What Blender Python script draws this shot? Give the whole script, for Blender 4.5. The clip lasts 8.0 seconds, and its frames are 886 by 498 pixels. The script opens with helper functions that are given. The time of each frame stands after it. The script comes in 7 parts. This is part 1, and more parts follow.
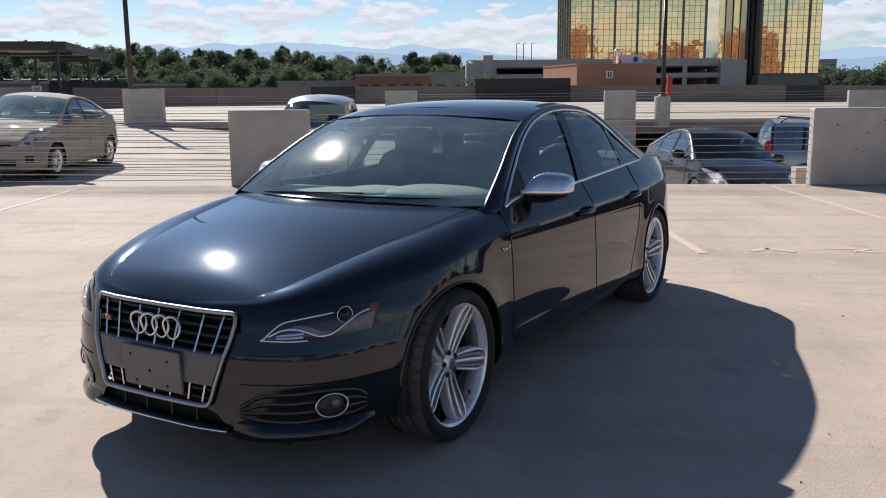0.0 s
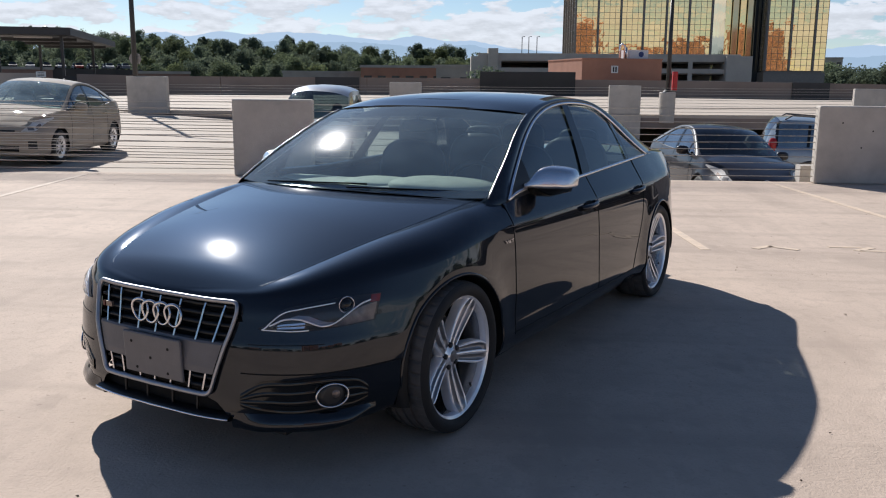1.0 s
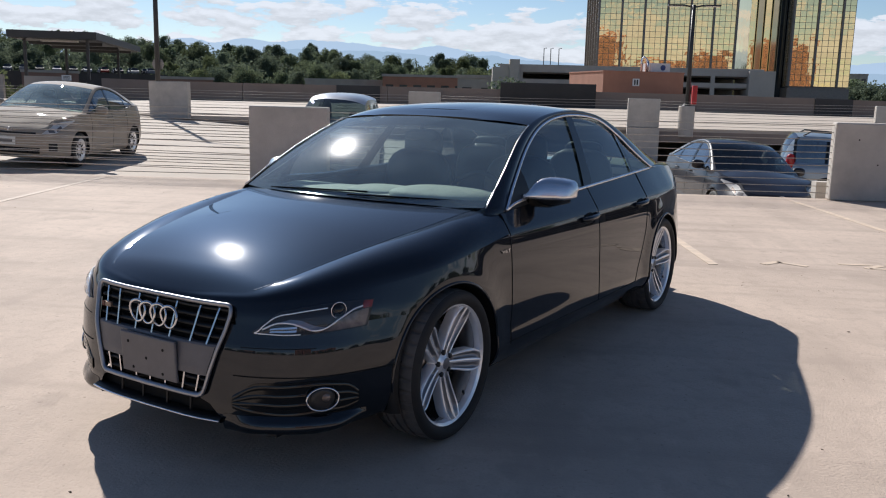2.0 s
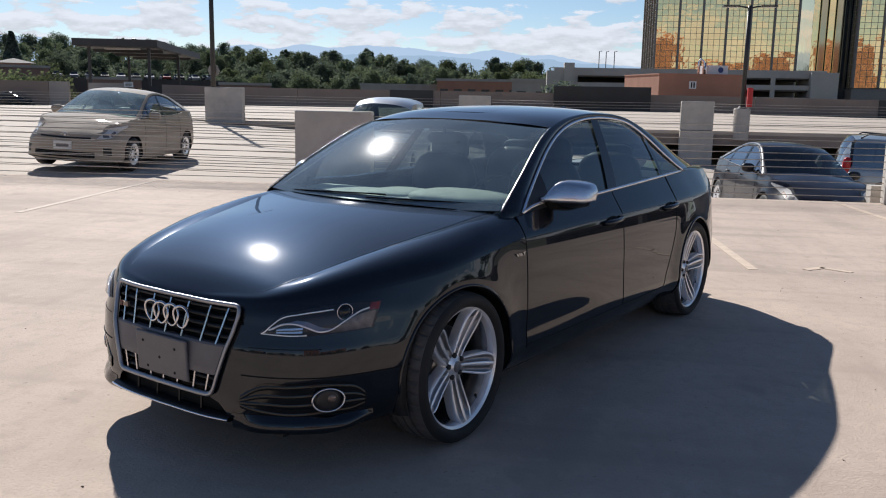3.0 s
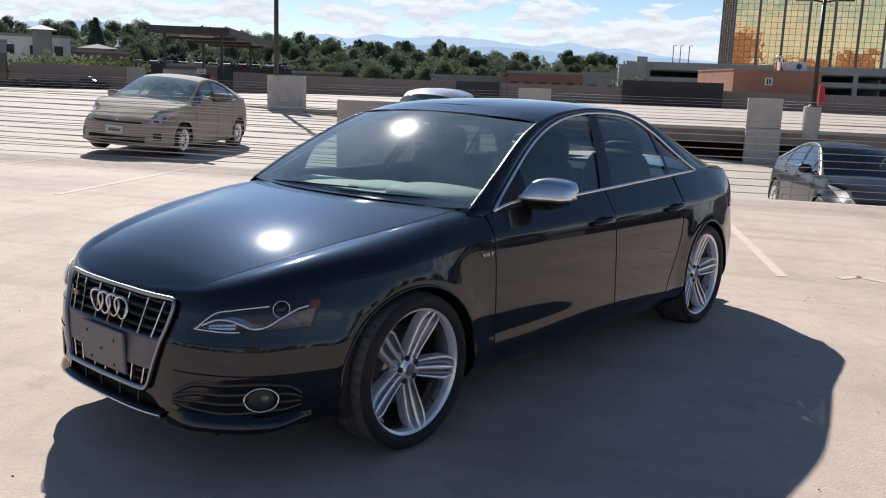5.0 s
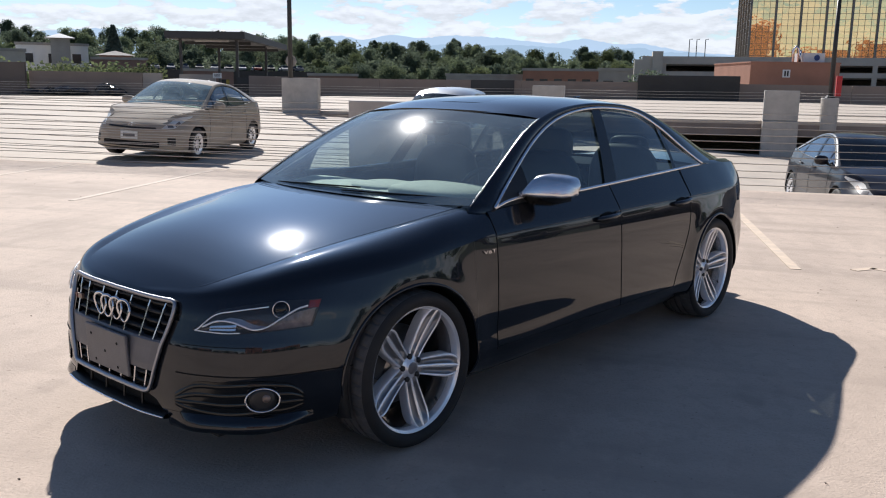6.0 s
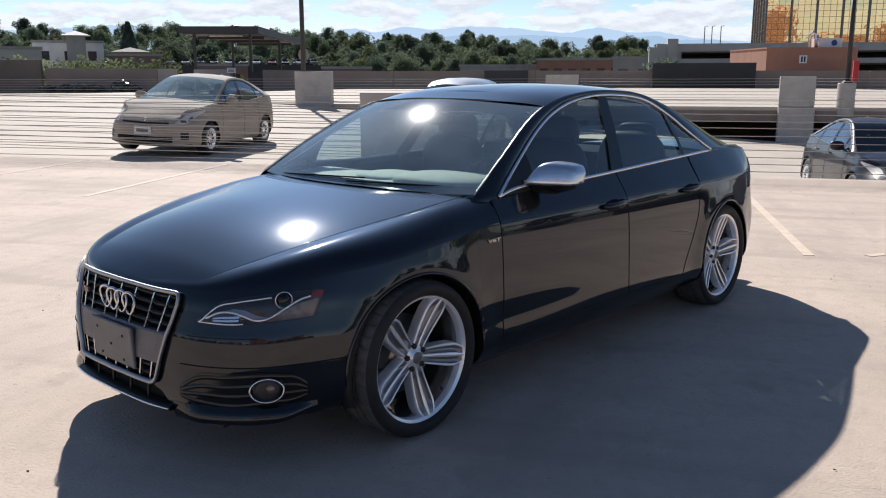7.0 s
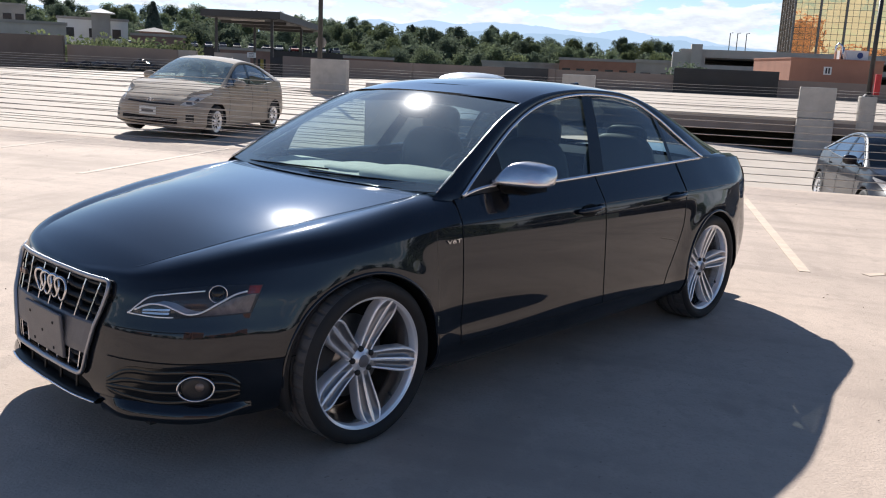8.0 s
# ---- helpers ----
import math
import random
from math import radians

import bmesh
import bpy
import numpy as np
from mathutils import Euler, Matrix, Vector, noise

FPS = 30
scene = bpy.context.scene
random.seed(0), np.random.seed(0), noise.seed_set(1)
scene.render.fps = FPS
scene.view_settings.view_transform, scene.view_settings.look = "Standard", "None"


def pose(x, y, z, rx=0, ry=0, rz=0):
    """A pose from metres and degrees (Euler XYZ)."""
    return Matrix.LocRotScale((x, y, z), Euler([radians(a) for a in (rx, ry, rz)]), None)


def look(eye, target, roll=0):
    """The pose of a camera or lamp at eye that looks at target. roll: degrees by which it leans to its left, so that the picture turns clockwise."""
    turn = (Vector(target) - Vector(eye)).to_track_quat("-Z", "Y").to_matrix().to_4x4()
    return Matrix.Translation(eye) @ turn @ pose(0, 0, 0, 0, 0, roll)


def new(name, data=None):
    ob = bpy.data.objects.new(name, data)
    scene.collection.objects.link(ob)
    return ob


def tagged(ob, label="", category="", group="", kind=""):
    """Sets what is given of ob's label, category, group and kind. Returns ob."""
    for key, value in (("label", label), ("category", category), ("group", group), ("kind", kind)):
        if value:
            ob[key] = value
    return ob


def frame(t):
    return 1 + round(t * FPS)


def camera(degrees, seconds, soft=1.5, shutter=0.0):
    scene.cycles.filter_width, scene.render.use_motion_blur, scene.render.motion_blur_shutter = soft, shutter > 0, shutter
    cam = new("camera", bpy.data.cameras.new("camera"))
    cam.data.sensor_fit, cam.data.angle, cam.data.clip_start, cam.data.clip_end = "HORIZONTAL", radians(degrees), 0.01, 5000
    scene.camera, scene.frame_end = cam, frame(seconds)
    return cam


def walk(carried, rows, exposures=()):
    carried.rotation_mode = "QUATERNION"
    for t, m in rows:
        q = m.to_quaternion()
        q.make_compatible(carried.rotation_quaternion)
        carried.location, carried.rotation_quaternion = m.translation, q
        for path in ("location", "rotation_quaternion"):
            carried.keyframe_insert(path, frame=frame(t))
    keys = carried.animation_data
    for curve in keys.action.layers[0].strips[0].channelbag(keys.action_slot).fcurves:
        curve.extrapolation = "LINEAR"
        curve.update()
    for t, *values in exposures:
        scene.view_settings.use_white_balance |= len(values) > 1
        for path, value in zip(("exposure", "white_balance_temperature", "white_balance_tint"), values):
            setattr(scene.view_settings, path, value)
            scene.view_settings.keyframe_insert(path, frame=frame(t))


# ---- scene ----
cam = camera(54.3, 8.0, soft=1.1)
PATH = [
    (0, (2.597, -4.499, 1.478), (1.611, -2.797, 1.117), -0.5),
    (0.5, (2.589, -4.496, 1.474), (1.598, -2.8, 1.098), -0.4),
    (1, (2.587, -4.491, 1.473), (1.599, -2.794, 1.095), 0.4),
    (2.5, (2.785, -4.445, 1.478), (1.72, -2.788, 1.132), 1.6),
    (3, (2.846, -4.37, 1.474), (1.713, -2.76, 1.124), 1.0),
    (3.5, (2.845, -4.19, 1.452), (1.687, -2.602, 1.08), 2.0),
    (4, (2.886, -4.053, 1.461), (1.696, -2.493, 1.071), 2.6),
    (4.5, (3.019, -3.996, 1.486), (1.787, -2.466, 1.108), 2.8),
    (6, (3.166, -3.904, 1.478), (1.88, -2.419, 1.103), 0.8),
    (6.5, (3.187, -3.902, 1.478), (1.892, -2.426, 1.099), 0.4),
    (7, (3.201, -3.864, 1.466), (1.889, -2.406, 1.072), -0.1),
    (7.5, (3.196, -3.754, 1.46), (1.874, -2.31, 1.054), 0.9),
    (8, (3.25, -3.566, 1.457), (1.917, -2.132, 1.05), 2.6),
]
E0 = 0.35
EXPOSURES = [(0, E0 + 0.04, 6120, 11), (3, E0 + 0.01, 6120, 11), (4, E0 + 0.16, 6120, 11), (7, E0 + 0.21, 6120, 11), (8, E0 + 0.36, 6120, 11)]
walk(cam, [(t, look(eye, target, roll)) for t, eye, target, roll in PATH], EXPOSURES)

# ---- sky, sun ----
SUN = Vector((-1.17, 0.78, 1.0)).normalized()
sun = new("sun", bpy.data.lights.new("sun", "SUN"))
sun.data.energy, sun.data.angle, sun.data.color = 4.95, radians(0.55), (1.0, 0.94, 0.85)
sun.matrix_world = SUN.to_track_quat("Z", "Y").to_matrix().to_4x4()
world = bpy.data.worlds.new("sky")
scene.world = world
world.use_nodes = True
wn, wl = world.node_tree.nodes, world.node_tree.links
sky = wn.new("ShaderNodeTexSky")
sky.sky_type, sky.sun_disc = "NISHITA", False
sky.sun_elevation, sky.sun_rotation = math.asin(SUN.z), math.atan2(SUN.x, SUN.y)
sky.altitude, sky.dust_density, sky.ozone_density = 1600, 0.45, 1.7
co = wn.new("ShaderNodeTexCoord")
sep = wn.new("ShaderNodeSeparateXYZ")
wl.new(co.outputs["Generated"], sep.inputs[0])
def cloud_noise(lift):
    mp, ns = wn.new("ShaderNodeMapping"), wn.new("ShaderNodeTexNoise")
    mp.inputs["Scale"].default_value, mp.inputs["Location"].default_value = (14.0, 14.0, 48.0), (0, 0, lift)
    ns.inputs["Scale"].default_value, ns.inputs["Detail"].default_value, ns.inputs["Roughness"].default_value = 1.25, 11, 0.58
    wl.new(co.outputs["Generated"], mp.inputs[0]), wl.new(mp.outputs[0], ns.inputs["Vector"])
    return ns


cn, above = cloud_noise(0.0), cloud_noise(0.30)
# a low bank of cumulus, thinning out higher up
thin = wn.new("ShaderNodeValToRGB")
ramp_keys = ((0.0, 0.52), (0.045, 0.578), (0.070, 0.568), (0.090, 0.475), (0.125, 0.41), (0.20, 0.30))
for pos, val in ramp_keys[1:-1]:
    thin.color_ramp.elements.new(pos)
for el, (pos, val) in zip(thin.color_ramp.elements, ramp_keys):
    el.position, el.color = pos, (val, val, val, 1)
wl.new(sep.outputs["Z"], thin.inputs["Fac"])
dens = wn.new("ShaderNodeMath")
dens.operation = "ADD"
wl.new(cn.outputs["Fac"], dens.inputs[0]), wl.new(thin.outputs[0], dens.inputs[1])
cr = wn.new("ShaderNodeMapRange")
cr.interpolation_type = "SMOOTHSTEP"
cr.inputs["From Min"].default_value, cr.inputs["From Max"].default_value = 0.985, 1.05
wl.new(dens.outputs[0], cr.inputs["Value"])
band = wn.new("ShaderNodeMapRange")
band.interpolation_type = "SMOOTHSTEP"
band.inputs["From Min"].default_value, band.inputs["From Max"].default_value = 0.20, 0.09
band.inputs["To Min"].default_value, band.inputs["To Max"].default_value = 0.0, 0.92
wl.new(sep.outputs["Z"], band.inputs["Value"])
cm = wn.new("ShaderNodeMath")
cm.operation = "MULTIPLY"
wl.new(cr.outputs[0], cm.inputs[0]), wl.new(band.outputs[0], cm.inputs[1])
# bright tops, greyer undersides
drop = wn.new("ShaderNodeMath")
drop.operation = "SUBTRACT"
wl.new(cn.outputs["Fac"], drop.inputs[0]), wl.new(above.outputs["Fac"], drop.inputs[1])
shade = wn.new("ShaderNodeMapRange")
shade.inputs["From Min"].default_value, shade.inputs["From Max"].default_value = -0.09, 0.09
shade.inputs["To Min"].default_value, shade.inputs["To Max"].default_value = 0.85, 1.06
wl.new(drop.outputs[0], shade.inputs["Value"])
cloud = wn.new("ShaderNodeMix")
cloud.data_type, cloud.blend_type = "RGBA", "MIX"
ccol = wn.new("ShaderNodeCombineColor")
for i in range(3):
    mm = wn.new("ShaderNodeMath")
    mm.operation = "MULTIPLY"
    mm.inputs[1].default_value = (9.3, 9.45, 9.8)[i]
    wl.new(shade.outputs[0], mm.inputs[0]), wl.new(mm.outputs[0], ccol.inputs[i])
wl.new(cm.outputs[0], cloud.inputs["Factor"])
wl.new(sky.outputs[0], cloud.inputs["A"]), wl.new(ccol.outputs[0], cloud.inputs["B"])
bg = wn["Background"]
wl.new(cloud.outputs["Result"], bg.inputs["Color"])
bg.inputs["Strength"].default_value = 0.0655


# ---- materials ----
def lin(a, b, n):
    return [a + (b - a) * i / n for i in range(n + 1)]


def material(name, color, rough=0.6, metal=0.0, vary=0.12, scale=3.0, bump=0.0, bump_scale=60.0, coat=0.0, spec=0.5, stain=0.0, stain_scale=0.6, stain_color=None, objvary=0.0):
    m = bpy.data.materials.new(name)
    m.use_nodes = True
    n, l = m.node_tree.nodes, m.node_tree.links
    p = n["Principled BSDF"]
    p.inputs["Roughness"].default_value, p.inputs["Metallic"].default_value = rough, metal
    p.inputs["Coat Weight"].default_value, p.inputs["Coat Roughness"].default_value = coat, 0.02
    p.inputs["Specular IOR Level"].default_value = spec
    tc = n.new("ShaderNodeTexCoord")
    def noise_at(s, detail=6):
        t = n.new("ShaderNodeTexNoise")
        t.inputs["Scale"].default_value, t.inputs["Detail"].default_value, t.inputs["Roughness"].default_value = s, detail, 0.6
        l.new(tc.outputs["Object"], t.inputs["Vector"])
        return t
    a = noise_at(scale)
    mr = n.new("ShaderNodeMapRange")
    mr.inputs["From Min"].default_value, mr.inputs["From Max"].default_value = 0.3, 0.7
    mr.inputs["To Min"].default_value, mr.inputs["To Max"].default_value = 1 - vary, 1 + vary
    l.new(a.outputs["Fac"], mr.inputs["Value"])
    hsv = n.new("ShaderNodeHueSaturation")
    hsv.inputs["Color"].default_value = (*color, 1)
    l.new(mr.outputs[0], hsv.inputs["Value"])
    out = hsv.outputs[0]
    if objvary:
        info = n.new("ShaderNodeObjectInfo")
        r2 = n.new("ShaderNodeMapRange")
        r2.inputs["To Min"].default_value, r2.inputs["To Max"].default_value = 1 - objvary, 1 + objvary
        l.new(info.outputs["Random"], r2.inputs["Value"])
        h2 = n.new("ShaderNodeHueSaturation")
        l.new(out, h2.inputs["Color"]), l.new(r2.outputs[0], h2.inputs["Value"])
        out = h2.outputs[0]
    if stain:
        b = noise_at(stain_scale, 8)
        m2 = n.new("ShaderNodeMapRange")
        m2.interpolation_type = "SMOOTHSTEP"
        m2.inputs["From Min"].default_value, m2.inputs["From Max"].default_value = 0.48, 0.72
        m2.inputs["To Max"].default_value = stain
        l.new(b.outputs["Fac"], m2.inputs["Value"])
        mx = n.new("ShaderNodeMix")
        mx.data_type = "RGBA"
        mx.inputs["B"].default_value = (*(stain_color or tuple(c * 0.55 for c in color)), 1)
        l.new(m2.outputs[0], mx.inputs["Factor"]), l.new(out, mx.inputs["A"])
        out = mx.outputs["Result"]
    l.new(out, p.inputs["Base Color"])
    if bump:
        c = noise_at(bump_scale, 5)
        bp = n.new("ShaderNodeBump")
        bp.inputs["Strength"].default_value, bp.inputs["Distance"].default_value = bump, 0.01
        l.new(c.outputs["Fac"], bp.inputs["Height"])
        l.new(bp.outputs[0], p.inputs["Normal"])
    return m


def glass_material(name, tint, rough=0.0, base=0.085, dust_veil=0.0, glint_halo=0.0):
    """Thin window glass: a tinted sheet that mirrors more at a flat angle."""
    m = bpy.data.materials.new(name)
    m.use_nodes = True
    n, l = m.node_tree.nodes, m.node_tree.links
    n.remove(n["Principled BSDF"])
    tr, gl, lw, mx = n.new("ShaderNodeBsdfTransparent"), n.new("ShaderNodeBsdfGlossy"), n.new("ShaderNodeLayerWeight"), n.new("ShaderNodeMixShader")
    tr.inputs[0].default_value = (*tint, 1)
    gl.inputs["Roughness"].default_value = rough
    lw.inputs["Blend"].default_value = 0.5
    pw, ml = n.new("ShaderNodeMath"), n.new("ShaderNodeMath")
    pw.operation, ml.operation = "POWER", "MULTIPLY_ADD"
    pw.inputs[1].default_value = 4.5
    ml.inputs[1].default_value, ml.inputs[2].default_value = 1 - base, base
    l.new(lw.outputs["Facing"], pw.inputs[0]), l.new(pw.outputs[0], ml.inputs[0])
    l.new(ml.outputs[0], mx.inputs[0]), l.new(tr.outputs[0], mx.inputs[1]), l.new(gl.outputs[0], mx.inputs[2])
    top = mx
    if dust_veil:
        # a bluish dusty layer that also stands in for sky glare and lens veil
        df, m2 = n.new("ShaderNodeBsdfDiffuse"), n.new("ShaderNodeMixShader")
        df.inputs[0].default_value = (0.62, 0.82, 0.88, 1)
        ns, mr, tc = n.new("ShaderNodeTexNoise"), n.new("ShaderNodeMapRange"), n.new("ShaderNodeTexCoord")
        ns.inputs["Scale"].default_value, ns.inputs["Detail"].default_value = 6.0, 8
        mr.inputs["From Min"].default_value, mr.inputs["From Max"].default_value = 0.3, 0.7
        mr.inputs["To Min"].default_value, mr.inputs["To Max"].default_value = dust_veil * 0.7, dust_veil * 1.3
        l.new(tc.outputs["Object"], ns.inputs["Vector"]), l.new(ns.outputs["Fac"], mr.inputs["Value"]), l.new(mr.outputs[0], m2.inputs[0])
        l.new(mx.outputs[0], m2.inputs[1]), l.new(df.outputs[0], m2.inputs[2])
        top = m2
    if glint_halo:
        # a weak broad gloss added round the mirror image in place of bloom
        gf, ad = n.new("ShaderNodeBsdfGlossy"), n.new("ShaderNodeAddShader")
        gf.inputs["Color"].default_value, gf.inputs["Roughness"].default_value = (glint_halo, glint_halo, glint_halo, 1), 0.17
        l.new(top.outputs[0], ad.inputs[0]), l.new(gf.outputs[0], ad.inputs[1])
        top = ad
    l.new(top.outputs[0], n["Material Output"].inputs[0])
    return m


def deck_material(name, col, streak_turn):
    """Worn concrete: blotches, dark tyre streaks, fine specks and scuffs."""
    m = material(name, col, 0.85, vary=0.10, scale=1.1, bump=0.5, bump_scale=70, stain=0.55, stain_scale=0.33, stain_color=tuple(c * 0.68 for c in col), spec=0.2)
    n, l = m.node_tree.nodes, m.node_tree.links
    p = n["Principled BSDF"]
    src = p.inputs["Base Color"].links[0].from_socket
    tc = n.new("ShaderNodeTexCoord")
    for scale, lo, hi, fac, tone, det in (((0.22, 2.6, 1), 0.48, 0.70, 0.50, 0.66, 8), ((2.3, 0.35, 1), 0.50, 0.74, 0.52, 0.70, 8), ((0.5, 0.6, 1), 0.50, 0.66, 0.50, 1.16, 9), ((26, 26, 1), 0.66, 0.76, 0.65, 0.45, 3), ((7, 5, 1), 0.56, 0.72, 0.24, 1.22, 6), ((11, 9, 1), 0.50, 0.64, 0.32, 0.76, 7), ((60, 55, 1), 0.50, 0.68, 0.40, 0.78, 3), ((1.7, 1.4, 1), 0.63, 0.70, 0.35, 0.62, 5)):
        mp, ns, mr, mx = n.new("ShaderNodeMapping"), n.new("ShaderNodeTexNoise"), n.new("ShaderNodeMapRange"), n.new("ShaderNodeMix")
        mp.inputs["Scale"].default_value = scale
        mp.inputs["Rotation"].default_value = (0, 0, radians(streak_turn))
        ns.inputs["Scale"].default_value, ns.inputs["Detail"].default_value = 1.0, det
        mr.interpolation_type = "SMOOTHSTEP"
        mr.inputs["From Min"].default_value, mr.inputs["From Max"].default_value, mr.inputs["To Max"].default_value = lo, hi, fac
        mx.data_type = "RGBA"
        mx.inputs["B"].default_value = (*[min(c * tone, 0.9) for c in col], 1)
        l.new(tc.outputs["Object"], mp.inputs[0]), l.new(mp.outputs[0], ns.inputs["Vector"]), l.new(ns.outputs["Fac"], mr.inputs["Value"])
        l.new(mr.outputs[0], mx.inputs["Factor"]), l.new(src, mx.inputs["A"])
        src = mx.outputs["Result"]
    l.new(src, p.inputs["Base Color"])
    return m


M_DECK = deck_material("deck_concrete", (0.535, 0.429, 0.350), 8)
M_RAMP = material("ramp_concrete", (0.49, 0.42, 0.35), 0.85, vary=0.10, scale=0.7, bump=0.2, bump_scale=60, stain=0.4, stain_scale=0.25, stain_color=(0.36, 0.31, 0.27), spec=0.2)
M_CONC = material("cast_concrete", (0.51, 0.465, 0.41), 0.85, vary=0.12, scale=2.5, bump=0.3, bump_scale=40, stain=0.4, stain_scale=1.2, stain_color=(0.33, 0.30, 0.265))
M_WALL = material("painted_wall", (0.255, 0.20, 0.165), 0.85, vary=0.1, scale=0.4, stain=0.4, stain_scale=0.15, bump=0.2, bump_scale=20)
M_PANEL = material("dark_panel", (0.040, 0.039, 0.039), 0.6, vary=0.15, scale=0.8)
M_LINE = material("road_paint", (0.62, 0.49, 0.37), 0.8, vary=0.14, scale=8, stain=0.75, stain_scale=5, stain_color=(0.55, 0.455, 0.37))
M_FAINT = material("worn_road_paint", (0.575, 0.475, 0.385), 0.85, vary=0.12, scale=6, stain=0.9, stain_scale=4, stain_color=(0.53, 0.425, 0.345))
M_CABLE = material("steel_cable", (0.46, 0.42, 0.37), 0.5, metal=0.3, vary=0.1, scale=20)
M_DKMETAL = material("dark_painted_steel", (0.035, 0.033, 0.032), 0.5, vary=0.15, scale=3)
M_RED = material("red_enamel", (0.55, 0.03, 0.03), 0.4, vary=0.1)
M_GROUND = material("ground_far", (0.10, 0.105, 0.06), 0.9, vary=0.35, scale=0.03, stain=0.6, stain_scale=0.02, stain_color=(0.16, 0.15, 0.13))
M_BRICK = material("terracotta_render", (0.36, 0.175, 0.115), 0.85, vary=0.1, scale=0.5, stain=0.25, stain_scale=0.3)
M_PRECAST = material("parking_precast", (0.50, 0.45, 0.395), 0.85, vary=0.12, scale=0.3, stain=0.3, stain_scale=0.2)
M_GREY = material("grey_precast", (0.36, 0.325, 0.29), 0.85, vary=0.12, scale=0.3, stain=0.3, stain_scale=0.2)
# concrete darkened in its colour to stand for the shade between decks
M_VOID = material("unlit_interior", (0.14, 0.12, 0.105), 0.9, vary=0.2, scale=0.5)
M_WHITE = material("white_render", (0.75, 0.73, 0.71), 0.8, vary=0.08, scale=0.3, stain=0.2, stain_scale=0.2)
M_BARK = material("bark", (0.09, 0.065, 0.045), 0.9, vary=0.3, scale=4)


def leaf_material(col):
    """Leaves that also let light through."""
    m = material("foliage", col, 0.9, vary=0.35, scale=0.5, spec=0.04, objvary=0.28)
    n, l = m.node_tree.nodes, m.node_tree.links
    p, tl, mx = n["Principled BSDF"], n.new("ShaderNodeBsdfTranslucent"), n.new("ShaderNodeMixShader")
    l.new(p.inputs["Base Color"].links[0].from_socket, tl.inputs["Color"])
    mx.inputs[0].default_value = 0.34
    l.new(p.outputs[0], mx.inputs[1]), l.new(tl.outputs[0], mx.inputs[2])
    l.new(mx.outputs[0], n["Material Output"].inputs[0])
    return m


M_LEAF = [leaf_material(c) for c in ((0.142, 0.172, 0.115), (0.172, 0.205, 0.118), (0.088, 0.112, 0.090), (0.155, 0.18, 0.088))]
M_BAG = material("black_plastic", (0.012, 0.012, 0.013), 0.28, vary=0.2, scale=6, bump=0.6, bump_scale=12)
M_LAMPHEAD = material("lamp_lens", (0.55, 0.52, 0.47), 0.4)
M_WINDOW = material("far_window", (0.03, 0.035, 0.04), 0.12, vary=0.3, scale=0.4)


def gold_glass():
    m = material("gold_glass", (0.80, 0.60, 0.31), 0.035, metal=1.0, vary=0.06, scale=0.2)
    n, l = m.node_tree.nodes, m.node_tree.links
    tc, ns, bp = n.new("ShaderNodeTexCoord"), n.new("ShaderNodeTexNoise"), n.new("ShaderNodeBump")
    ns.inputs["Scale"].default_value, ns.inputs["Detail"].default_value = 0.35, 3
    bp.inputs["Strength"].default_value, bp.inputs["Distance"].default_value = 0.16, 0.12
    l.new(tc.outputs["Object"], ns.inputs["Vector"]), l.new(ns.outputs["Fac"], bp.inputs["Height"])
    l.new(bp.outputs[0], n["Principled BSDF"].inputs["Normal"])
    return m


M_GOLD = gold_glass()
M_MULLION = material("tower_mullion", (0.24, 0.205, 0.18), 0.5, metal=0.3, vary=0.1)


